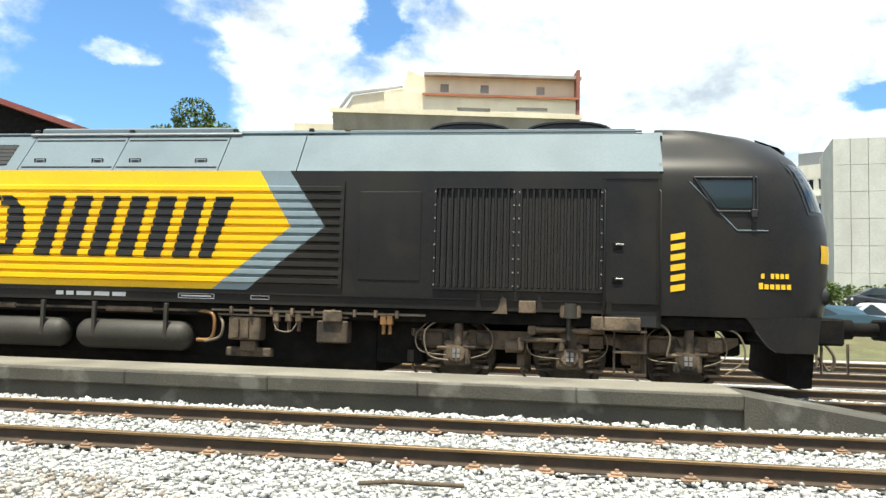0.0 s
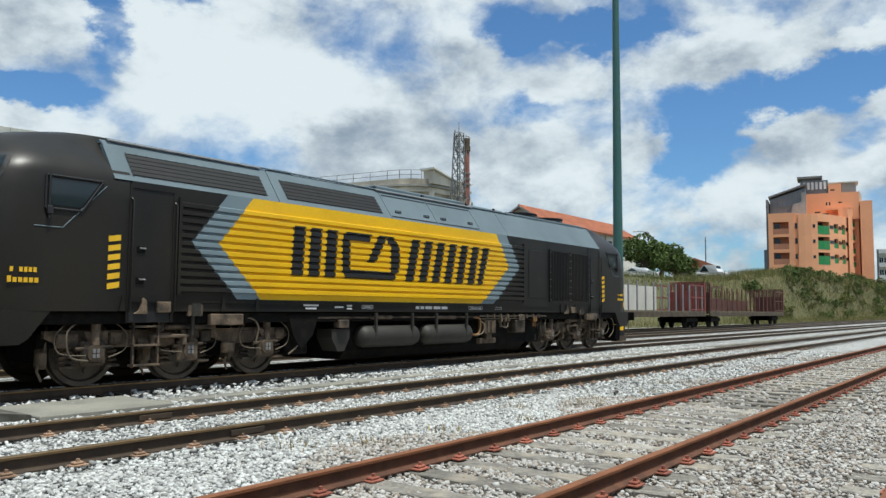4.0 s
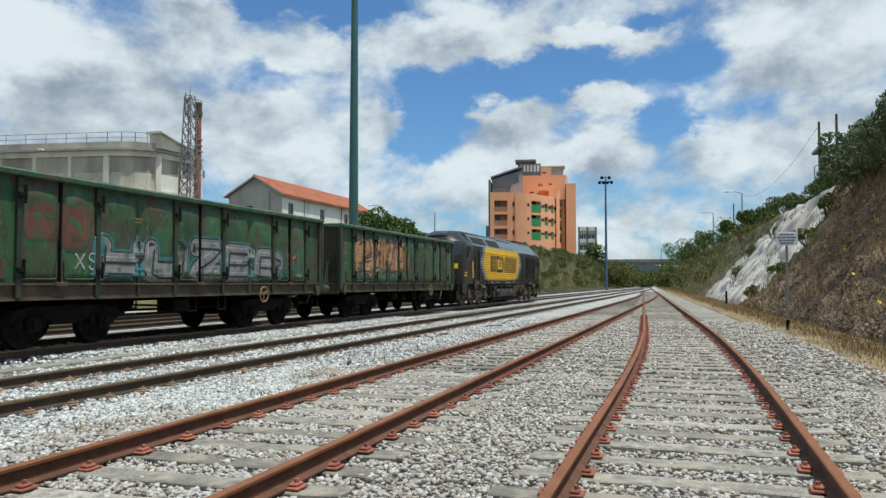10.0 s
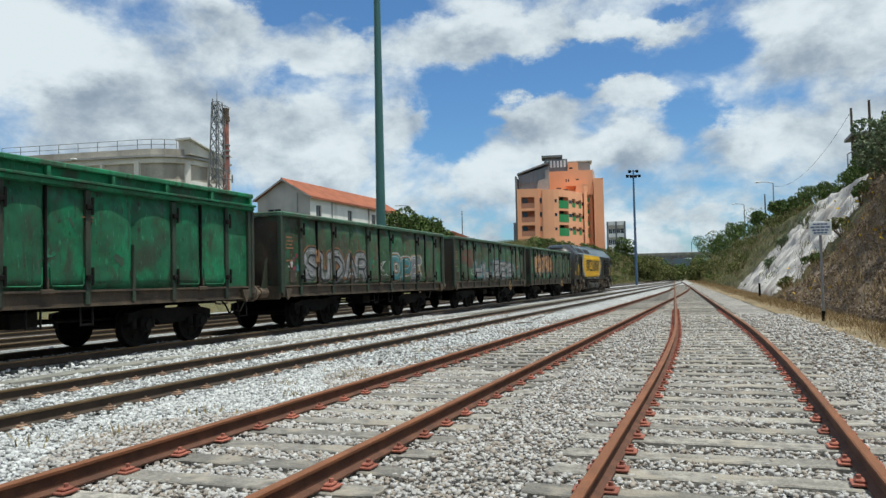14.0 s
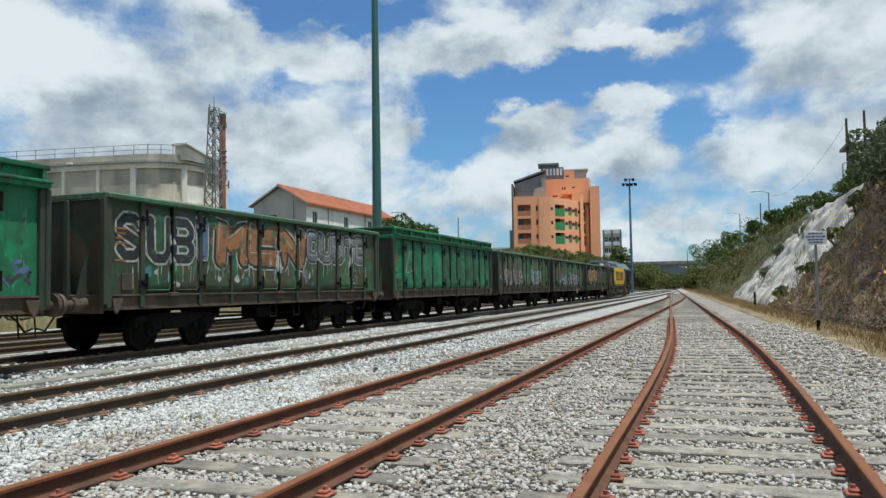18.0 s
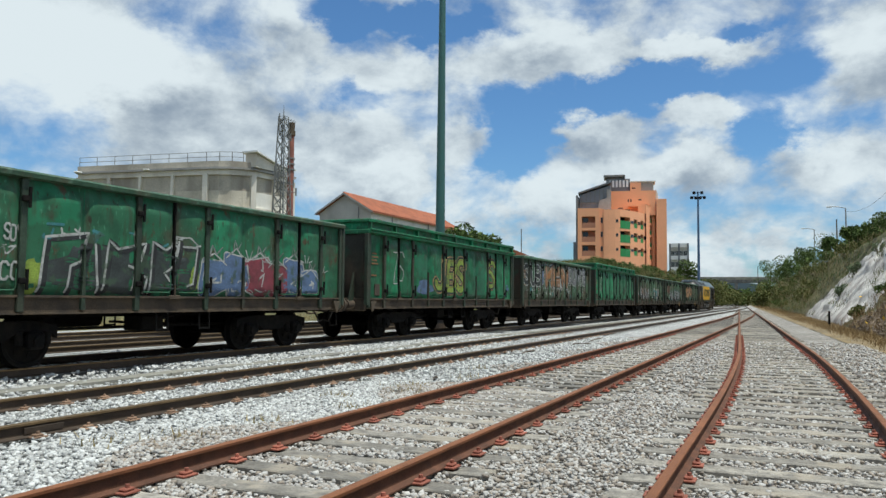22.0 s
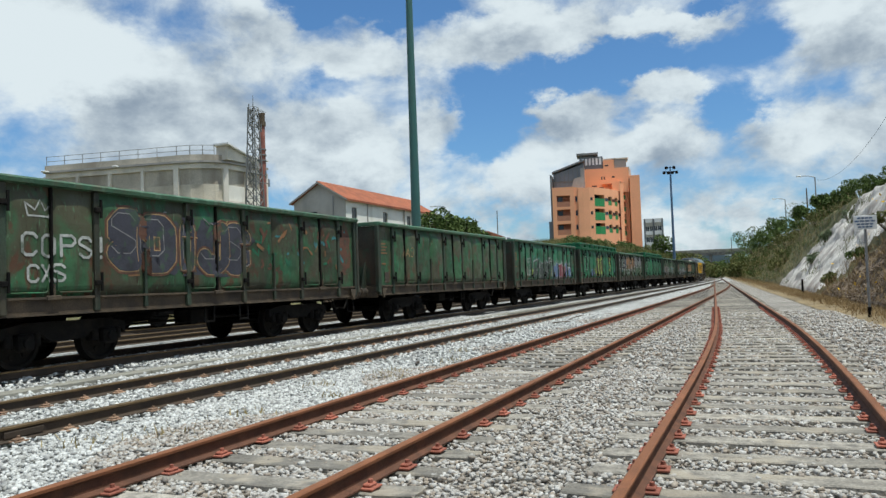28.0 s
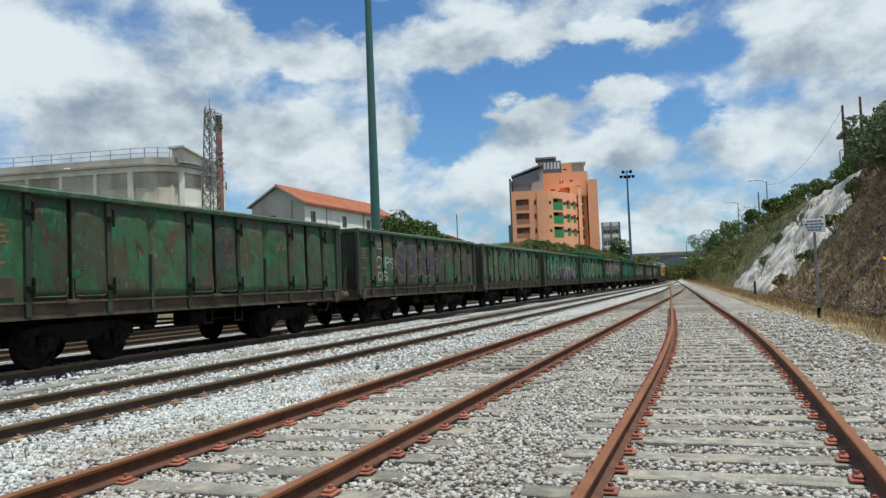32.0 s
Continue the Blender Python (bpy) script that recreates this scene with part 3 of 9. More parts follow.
def lump(name, verts, faces, material, kind="stuff", label="", category="", smooth=False):
    me = bpy.data.meshes.new(name)
    verts, faces = np.asarray(verts, np.float32), np.asarray(faces, np.int32)
    me.vertices.add(len(verts))
    me.vertices.foreach_set("co", verts.ravel())
    k = faces.shape[1]
    me.loops.add(faces.size)
    me.loops.foreach_set("vertex_index", faces.ravel())
    me.polygons.add(len(faces))
    me.polygons.foreach_set("loop_start", np.arange(0, faces.size, k, dtype=np.int32))
    if smooth:
        me.polygons.foreach_set("use_smooth", [True] * len(faces))
    me.update(calc_edges=True)
    me.materials.append(material)
    return tagged(new(name, me), label, category, "", kind)


# plan: x along the rails in the train's direction, y across


def line_t3(x):
    return -0.05 if x < 8 else -0.05 + 0.00177 * (x - 8) ** 2 if x < 23 else 0.348 + 0.0531 * (x - 23)


def hermite(x, x0, y0, s0, x1, y1, s1):
    u, d = (x - x0) / (x1 - x0), x1 - x0
    return (2 * u**3 - 3 * u**2 + 1) * y0 + (u**3 - 2 * u**2 + u) * d * s0 + (-2 * u**3 + 3 * u**2) * y1 + (u**3 - u**2) * d * s1


def line_t2(x):
    return 3.54 if x < 40 else hermite(x, 40, 3.54, 0, 105, line_t3(105), 0.0531)


def line_a(x):
    return 7.70 if x < 100 else hermite(x, 100, 7.70, 0, 200, line_t3(200), 0.0531)


def line_d(x):
    return 12.87 - 0.011 * x if x < 175 else hermite(x, 175, 10.945, -0.011, 270, line_t3(270), 0.0531)


def line_e(x):
    return 16.9 if x < 120 else hermite(x, 120, 16.9, 0, 300, line_t3(300) + 2, 0.0531) if x < 300 else line_t3(x) + 2


def line_f(x):
    return 21.0 if x < 150 else hermite(x, 150, 21.0, 0, 320, line_t3(320) + 6, 0.0531) if x < 320 else line_t3(x) + 6


RAIL_PROF = [(-0.065, 0), (0.065, 0), (0.065, 0.012), (0.012, 0.03), (0.009, 0.108), (0.034, 0.122), (0.036, 0.143), (0.026, 0.150),
             (-0.026, 0.150), (-0.036, 0.143), (-0.034, 0.122), (-0.009, 0.108), (-0.012, 0.03), (-0.065, 0.012)]


def rail(line, off, x0, x1, mats, parent, head_only=True):
    """One rail drawn along the line, its head in a second material."""
    xs = [x0]
    while xs[-1] < x1:
        xs.append(min(x1, xs[-1] + (2.0 if xs[-1] < 60 else 8.0)))
    me, n = Mesh(), len(RAIL_PROF)
    vs = []
    for x in xs:
        s = (line(x + 0.5) - line(x - 0.5))
        nx, ny = -s / math.hypot(1, s), 1 / math.hypot(1, s)
        c = (x + nx * off, line(x) + ny * off)
        vs += [(c[0] + nx * p[0], c[1] + ny * p[0], p[1]) for p in RAIL_PROF]
    for k in range(n):
        me.cur = 1 if 5 <= k <= 9 and k != 10 else 0
        me.raw([], [])
        for i in range(len(xs) - 1):
            me.f.append((i * n + k, i * n + (k + 1) % n, (i + 1) * n + (k + 1) % n, (i + 1) * n + k))
            me.mi.append(me.cur)
    me.v = vs
    me.f.append(tuple(range(n)))
    me.mi.append(0)
    return part("rail", me, mats, parent)


def lin(a, b, n):
    return [a + (b - a) * k / (n - 1) for k in range(n)]


def block(x0, x1, y0, y1, z0, z1, c=0.012):
    return Mesh().box(x0, x1, y0, y1, z0, z1, c)


# ground
def smooth01(u):
    u = min(1.0, max(0.0, u))
    return u * u * (3 - 2 * u)


def foot_right(x):
    """Foot of the cutting's slope."""
    return line_t3(max(0.0, x)) - 4.1 - 0.010 * max(0.0, x - 20) if x < 160 else line_t3(x) - 5.5


def far_edge(x):
    return 26.5 - 2.3 * smooth01((x - 90) / 30) if x < 130 else max(line_f(x) + 2.6, 18.0)


def in_gauge(x, y):
    """How far a spot lies between the sleeper ends of the two sidings: 0 or 1."""
    return max(1 - smooth01((abs(y - line_t3(x)) - 1.2) / 0.22), 1 - smooth01((abs(y - line_t2(x)) - 1.2) / 0.22))


def ground_z(x, y):
    z = 0.0
    # the yard's far side rises to a terrace and a bank
    top = 5.2 * smooth01((x - 28) / 30) + 1.8 * smooth01((x - 95) / 30)
    edge = far_edge(x)
    z += top * smooth01((y - edge) / (8.0 - 4.8 * smooth01((x - 90) / 30)))
    if x < 45:
        z += (0.5 * smooth01((y - 30) / 6) + 1.3 * smooth01((y - 44) / 7)) * smooth01((45 - x) / 12)
    if foot_right(x) + 1.2 < y < (26.0 if x < 90 else far_edge(x) - 0.3):
        z -= 0.25
    return z


def make_ground():
    xs = list(np.arange(-60, 20, 5.0)) + list(np.arange(20, 320, 6.0)) + [340, 400, 600, 1200, 3000]
    xs = [-3000, -600, -150] + xs
    ys = [-3000, -800, -200, -60, -30, -12, -6, -3, -1.5, 0, 3, 6, 12, 18, 22] + list(np.arange(23, 46, 1.5)) + [60, 100, 200, 600, 3000]
    v = [(x, y, ground_z(x, y) - 0.055) for x in xs for y in ys]
    n = len(ys)
    f = [(i * n + j, (i + 1) * n + j, (i + 1) * n + j + 1, i * n + j + 1) for i in range(len(xs) - 1) for j in range(n - 1)]
    lump("ground", v, f, m_bank, "structure", "grassy and earthy ground of the rail yard", "ground", True)
    # ballast bed under all the tracks
    xs = list(np.arange(-40, 60, 0.8)) + list(np.arange(60, 340, 5.0))
    near = list(np.arange(0, 7.81, 0.2))
    ks = near + list(np.linspace(0.01, 1.0, 30))
    v = []
    for x in xs:
        y0, y1 = line_t3(x) - 3.1, (27.2 if x < 90 else min(far_edge(x) + 0.6, 27.2))
        for i, k in enumerate(ks):
            y = y0 + k if i < len(near) else y0 + near[-1] + (y1 - y0 - near[-1]) * k
            z = -0.045 + 0.03 * noise.noise((x * 0.7, y * 0.9, 0)) + 0.02 * noise.noise((x * 2.1, y * 2.3, 3))
            z -= 0.022 * in_gauge(x, y)
            edge = min(y - y0, y1 - y)
            z -= 0.06 * (1 - smooth01(edge / 0.7))
            if abs(y - line_d(x)) < 1.3:
                z -= 0.03
            v.append((x, y, z))
    n = len(ks)
    f = [(i * n + j, (i + 1) * n + j, (i + 1) * n + j + 1, i * n + j + 1) for i in range(len(xs) - 1) for j in range(n - 1)]
    near_f = [q for q in f if (v[q[0]][1] + v[q[2]][1]) / 2 < 5.25]
    far_f = [q for q in f if (v[q[0]][1] + v[q[2]][1]) / 2 >= 5.25]
    lump("ballast_bed", v, near_f, m_ballast, "structure", "grey crushed stone ballast bed of the sidings", "ballast", True)
    lump("pale_ballast_bed", v, far_f, m_ballast_white, "structure", "fresh pale crushed stone ballast bed of the running tracks", "ballast", True)


make_ground()


def scatter_stones(rng, n, x0, x1, ylo, yhi, size, name, label):
    x = rng.uniform(x0, x1, n)
    lo, hi = np.array([ylo(a) for a in x]), np.array([yhi(a) for a in x])
    y = lo + (hi - lo) * rng.random(n)
    keep = np.ones(n, bool)
    low = np.zeros(n)
    for i in range(n):
        g = in_gauge(x[i], y[i])
        low[i] = 0.022 * g
        for line, start in ((line_t3, 1.0), (line_t2, -3.0)):
            if abs(y[i] - line(x[i])) < 1.31 and abs((x[i] - start + 0.3) % 0.6 - 0.3) < 0.15:
                keep[i] = rng.random() < 0.05
    x, y, low = x[keep], y[keep], low[keep]
    n = len(x)
    s = size * rng.uniform(0.55, 1.3, n)
    corners = np.array([(-1, -1, -1), (1, -1, -1), (1, 1, -1), (-1, 1, -1), (-1, -1, 1), (1, -1, 1), (1, 1, 1), (-1, 1, 1)], float)
    v = corners[None] * rng.uniform(0.5, 1.05, (n, 8, 3)) * rng.uniform(0.5, 1.15, (n, 1, 3))
    a, b = rng.uniform(0, 6.28, n), rng.uniform(-0.7, 0.7, n)
    ca, sa, cb, sb = np.cos(a)[:, None], np.sin(a)[:, None], np.cos(b)[:, None], np.sin(b)[:, None]
    X, Y, Z = v[..., 0], v[..., 1], v[..., 2] * 0.7
    X, Z = X * cb - Z * sb, X * sb + Z * cb
    X, Y = X * ca - Y * sa, X * sa + Y * ca
    h = np.array([noise.noise((p * 1.7, q * 1.9, 5)) for p, q in zip(x, y)]) * 0.025
    v = np.stack([X * s[:, None] + x[:, None], Y * s[:, None] + y[:, None], Z * s[:, None] + (h - low - 0.012 + rng.uniform(-0.006, 0.014, n))[:, None]], -1)
    quads = np.array([(0, 3, 2, 1), (4, 5, 6, 7), (0, 1, 5, 4), (1, 2, 6, 5), (2, 3, 7, 6), (3, 0, 4, 7)])
    pale = y > 5.25 + 0.5 * np.sin(x * 1.3)
    for pick, m, nm, lb in ((~pale, m_stones, name, label), (pale, m_stones_white, "pale_" + name, "loose fresh white-grey crushed stone")):
        k = int(pick.sum())
        if k:
            f = (quads[None] + (np.arange(k) * 8)[:, None, None]).reshape(-1, 4)
            lump(nm, v[pick].reshape(-1, 3), f, m, "stuff", lb, "ballast")


# tracks
def make_track(name, line, x0, x1, label, mats):
    root = thing(name, label, "railway track", "", "structure")
    for off in (-0.87, 0.87):
        rail(line, off, x0, x1, mats, root)
    return root


t3 = make_track("track_1", line_t3, -8, 330, "rusty siding track on weathered wooden sleepers", [m_railrust, m_railtop])
t2 = make_track("track_2", line_t2, -14, 105, "rusty parallel siding track joining the next at a turnout", [m_railrust, m_railtop])
ta = make_track("track_3", line_a, -35, 200, "brown running track bedded in pale ballast", [m_raildark, m_railhead])
make_track("track_4", line_d, -45, 270, "main yard track with the goods train on it", [m_raildark, m_railhead])
make_track("track_5", line_e, -40, 330, "brown yard track behind the goods train", [m_raildark, m_railhead])
make_track("track_6", line_f, -40, 330, "far siding with parked timber wagons", [m_raildark, m_railhead])


# platform edge and concrete strip between the tracks
def make_platform():
    root = thing("platform", "low grey concrete loading platform with a ramped end", "platform", "", "structure")
    xs = lin(-34.0, 2.4, 19)
    r = random.Random(4)
    for x0, x1 in zip(xs, xs[1:]):
        dz = r.uniform(-0.012, 0.012)
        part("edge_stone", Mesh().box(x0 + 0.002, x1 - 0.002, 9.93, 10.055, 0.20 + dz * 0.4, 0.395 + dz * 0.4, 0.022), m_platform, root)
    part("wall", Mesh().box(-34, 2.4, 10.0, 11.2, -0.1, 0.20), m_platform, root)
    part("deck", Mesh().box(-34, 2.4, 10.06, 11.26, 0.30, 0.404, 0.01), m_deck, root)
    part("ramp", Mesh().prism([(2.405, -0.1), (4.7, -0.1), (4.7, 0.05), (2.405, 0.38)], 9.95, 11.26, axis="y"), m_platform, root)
    slab = Mesh()
    slab.box(4.71, 6.6, 9.75, 11.15, -0.1, 0.045, 0.012)
    part("slab", slab, m_concrete, root)
    strip = thing("concrete_strip", "low concrete kerb strip between two tracks", "kerb", "", "structure")
    x = 6.7
    while x < 75:
        w = r.uniform(1.9, 2.1)
        y = 10.28 - 0.008 * x
        part("kerb_stone", Mesh().box(x, x + w - 0.012, y - 0.16, y + 0.16, -0.08, 0.03 + r.uniform(-0.008, 0.008), 0.01), m_concrete, strip)
        x += w


make_platform()

# loose stone on the near beds
rng = np.random.default_rng(11)
scatter_stones(rng, 62000, 1.2, 12, lambda x: -2.6 + 0.03 * x, lambda x: 6.4, 0.0215, "ballast_stones", "loose pale grey crushed stone")
scatter_stones(rng, 42000, -9, 12, lambda x: 3.0, lambda x: 9.9, 0.025, "ballast_stones", "loose pale grey crushed stone")
scatter_stones(rng, 32000, 12, 30, lambda x: line_t3(x) - 2.9, lambda x: 12.0, 0.032, "ballast_stones", "loose pale grey crushed stone")
scatter_stones(rng, 9000, -10, 30, lambda x: 8.9, lambda x: 15.2, 0.04, "ballast_stones", "loose pale grey crushed stone")


def along(line, off, x):
    s = line(x + 0.5) - line(x - 0.5)
    return x - s * off, line(x) + off, math.degrees(math.atan(s))


def sleeper_mesh(seed):
    r = random.Random(seed)
    me = Mesh()
    L2, w, n = 1.30, 0.125, 9
    ys = lin(-L2, L2, n)
    rows = []
    for y in ys:
        dx, dz = r.uniform(-0.006, 0.006), r.uniform(-0.008, 0.004)
        rows.append([(-w + dx, y, -0.16), (-w + dx, y, -0.012 + dz), (-w + 0.012 + dx, y, -0.002 + dz), (-0.03, y, -0.006 + dz), (0.0, y, -0.010 + dz), (0.03, y, -0.004 + dz), (w - 0.012 + dx, y, -0.002 + dz), (w + dx, y, -0.012 + dz), (w + dx, y, -0.16)])
    k = len(rows[0])
    me.raw([p for row in rows for p in row], [(i * k + j, i * k + j + 1, (i + 1) * k + j + 1, (i + 1) * k + j) for i in range(n - 1) for j in range(k - 1)])
    me.face(rows[0])
    me.face(rows[-1][::-1])
    return me.data("sleeper", m_sleeper)


def clip_mesh(m):
    me = Mesh().box(-0.08, 0.08, -0.15, 0.15, -0.004, 0.012, 0.004)
    for s in (-1, 1):
        me.box(-0.05, 0.05, min(s * 0.06, s * 0.125), max(s * 0.06, s * 0.125), 0.012, 0.035, 0.008)
        me.tube((0, s * 0.10, 0.03), (0, s * 0.10, 0.06), 0.018, None, 6)
    return me.data("plate", m)


SLEEPERS = [sleeper_mesh(k) for k in range(5)]
CLIP, CLIP_TAN = clip_mesh(m_plate), clip_mesh(m_plate_tan)


def lay(line, root, x0, xmid, x1, step, plates_to, seed):
    r = random.Random(seed)
    x, far = x0, Mesh()
    while x < x1:
        px, py, a = along(line, 0, x)
        m = pose(px, py + r.uniform(-0.05, 0.05), r.uniform(-0.012, 0.0), 0, 0, a + r.uniform(-1.2, 1.2))
        if x < xmid:
            ob = part("sleeper", SLEEPERS[r.randrange(5)], None, root)
            ob.matrix_local = m
        else:
            far.raw([m @ Vector(p) for p in [(-0.125, -1.3, -0.1), (0.125, -1.3, -0.1), (0.125, 1.3, -0.1), (-0.125, 1.3, -0.1), (-0.125, -1.3, 0), (0.125, -1.3, 0), (0.125, 1.3, 0), (-0.125, 1.3, 0)]],
                    [(4, 5, 6, 7), (0, 1, 5, 4), (1, 2, 6, 5), (2, 3, 7, 6), (3, 0, 4, 7)])
        if x < plates_to:
            for off in (-0.87, 0.87):
                qx, qy, a = along(line, off, x)
                ob = part("plate", CLIP, None, root)
                ob.matrix_local = pose(qx, qy, 0.0, 0, 0, a + r.uniform(-3, 3))
        x += step
    tagged(part("far_sleepers", far, m_sleeper, root, "weathered sleepers further off"), kind="stuff")


lay(line_t3, t3, -7.4, 46, 130, 0.60, 34, 5)
lay(line_t2, t2, -13.8, 46, 104, 0.60, 34, 6)
for i in range(75):
    for off in (-0.87, 0.87):
        qx, qy, a = along(line_a, off, -12 + 0.6 * i)
        part("plate", CLIP_TAN, None, ta).matrix_local = pose(qx, qy, 0.004, 0, 0, a)

# fishplates on the rail joints, a dropped bar and sticks on the ballast
for off in (-0.87, 0.87):
    for s in (-1, 1):
        part("fishplate", block(5.3, 5.75, *sorted((7.7 + off + s * 0.012, 7.7 + off + s * 0.034)), 0.035, 0.10, 0.004), m_raildark, ta)
for k, (x, y, l, a) in enumerate(((12.2, 5.55, 0.55, 20), (-1.0, 5.9, 0.8, 8), (2.9, 9.1, 0.7, -5), (19.5, 6.2, 1.4, 4), (27.0, 6.1, 2.6, 3), (0.8, 5.3, 0.6, 25), (24.0, 5.9, 0.8, -30))):
    me = Mesh().pipe([(-l / 2, 0, 0.03), (-l / 6, 0.02, 0.045), (l / 5, -0.015, 0.04), (l / 2, 0.01, 0.03)], 0.018)
    ob = part("stick" if k else "iron_bar", me, m_bark if k else m_raildark, None)
    ob.matrix_world = pose(x, y, 0.0, 0, 0, a)
    tagged(ob, "dry fallen stick lying on the ballast" if k else "short rusty bar lying on the ballast", "stick" if k else "bar", "litter on the ballast")


# locomotive: local x from the rear buffers (0) to the front (23), y across, z from the rail
HALF = 1.42
DECK, SHOULDER, ROOF = 1.18, 3.27, 3.93


def rib_depth(z):
    """How far the ribbed side stands out at height z."""
    if z < 1.50 or z > 3.06:
        return 0.0
    u = (z - 1.50) / 0.13 % 1.0
    return 0.045 * smooth01(u / 0.16) * (1 - smooth01((u - 0.66) / 0.14))


RIB_ROWS = [1.40, 1.50] + [1.50 + 0.13 * (k + u) for k in range(12) for u in (0.05, 0.10, 0.16, 0.66, 0.71, 0.80, 1.0)] + [3.27]


def edge_x(path, z):
    """x on a broken line of (z, x) corners."""
    for (z0, x0), (z1, x1) in zip(path, path[1:]):
        if z <= z1:
            return x0 + (x1 - x0) * (z - z0) / (z1 - z0)
    return path[-1][1]


def ribbed(left, right, proud=0.0, zlo=1.40, zhi=3.27, side=-1):
    """A patch of the ribbed side between two broken lines of (z, x)."""
    me = Mesh()
    rows = [zlo] + [z for z in RIB_ROWS if zlo < z < zhi] + [zhi]
    for z0, z1 in zip(rows, rows[1:]):
        a0, b0, a1, b1 = edge_x(left, z0), edge_x(right, z0), edge_x(left, z1), edge_x(right, z1)
        if b0 - a0 < 1e-4 and b1 - a1 < 1e-4:
            continue
        y0, y1 = side * (HALF + rib_depth(z0) + proud), side * (HALF + rib_depth(z1) + proud)
        me.face([(a0, y0, z0), (b0, y0, z0), (b1, y1, z1), (a1, y1, z1)])
    return me


NOSE = [(1.18, 22.30), (1.45, 22.36), (2.15, 22.40), (2.55, 22.37), (3.0, 22.22), (3.2, 22.13), (3.55, 21.94), (3.78, 21.70), (3.92, 21.36), (4.02, 20.85)]


def cab_point(u, z, sx, out=0.0):
    """A place on the cab's skin: u from the side's rear edge (-1, near side) over the nose (0) to the far side (1)."""
    front = edge_x(NOSE, z)
    w = HALF if z < 3.2 else HALF - 0.62 * smooth01((z - 3.2) / 0.85)
    back, r = 19.80, 1.05
    s = abs(u)
    if s > 0.62:
        x = back + (front - r - back) * (1 - s) / 0.38
        y = w
        nx, ny = 0.0, 1.0
    else:
        a = s / 0.62 * math.pi / 2
        x = front - r + r * math.cos(a) ** 0.75
        y = w * math.sin(a) ** 0.75
        nx, ny = math.cos(a), math.sin(a)
    x, y = x + nx * out, y + ny * out
    y = math.copysign(y, u)
    return (x if sx > 0 else 23.0 - x, y, z + out * 0.3)


def cab_patch(sx, us, zs, out=0.0, close=False):
    me = Mesh()
    n = len(us)
    vs = [cab_point(u, z, sx, out) for z in zs for u in us]
    fs = [(j * n + i, j * n + i + 1, (j + 1) * n + i + 1, (j + 1) * n + i) for j in range(len(zs) - 1) for i in range(n - 1)]
    me.raw(vs, fs, True)
    if close:
        me.face(vs[-n:])
        me.face(vs[:n])
    return me


def wheelset(parent, x, r, material, name="wheelset"):
    """Axle with two wheels, turning about its own middle."""
    me = Mesh()
    for s in (-1, 1):
        y = 0.84 * s
        prof = [(0.10, -0.07), (r * 0.80, -0.03), (r * 0.86, -0.07), (r, -0.07), (r, 0.05), (r + 0.03, 0.06), (r + 0.03, 0.075), (r * 0.86, 0.075), (r * 0.80, 0.03), (0.10, 0.07)]
        n, k = 28, len(prof)
        vs = [(p[0] * math.cos(2 * math.pi * i / n), y - s * p[1], p[0] * math.sin(2 * math.pi * i / n)) for i in range(n) for p in prof]
        me.raw(vs, [(i * k + j, ((i + 1) % n) * k + j, ((i + 1) % n) * k + j + 1, i * k + j + 1) for i in range(n) for j in range(k - 1)])
        for i in range(6):
            a = i * math.pi / 3
            me.tube((r * 0.55 * math.cos(a), y + s * 0.052, r * 0.55 * math.sin(a)), (r * 0.55 * math.cos(a), y + s * 0.075, r * 0.55 * math.sin(a)), 0.05, None, 8)
        me.tube((0, y - 0.12, 0), (0, y + 0.12, 0), 0.13, None, 14)
    me.tube((0, -0.95, 0), (0, 0.95, 0), 0.085, None, 12)
    ob = part(name, me, material, parent)
    ob.location = (x, 0, r)
    return ob


def hose(parent, pts, r=0.016, name="hose", m=None):
    P = [Vector(p) for p in pts]
    out = []
    for i in range(len(P) - 1):
        a, b, c, d = P[max(i - 1, 0)], P[i], P[i + 1], P[min(i + 2, len(P) - 1)]
        for k in range(5):
            t = k / 5
            out.append(0.5 * ((2 * b) + (c - a) * t + (2 * a - 5 * b + 4 * c - d) * t * t + (3 * b - a - 3 * c + d) * t**3))
    out.append(P[-1])
    return part(name, Mesh().pipe(out, r), m or m_hose, parent)


m_hose = mat("grey_hose", (0.15, 0.12, 0.085), 0.7, 0.0, 0.2, 5, 40, 0.05)
m_copper = mat("brass_valve", (0.28, 0.15, 0.06), 0.5, 0.5, 0.2, 5, 40, 0.05)
m_mesh = mat("black_mesh", (0.012, 0.012, 0.012), 0.7, 0.0, 0.2, 5, 40, 0.1)
m_redlamp = mat("red_lens", (0.35, 0.01, 0.015), 0.2, 0.0, 0.1, 5, 40, 0.0)


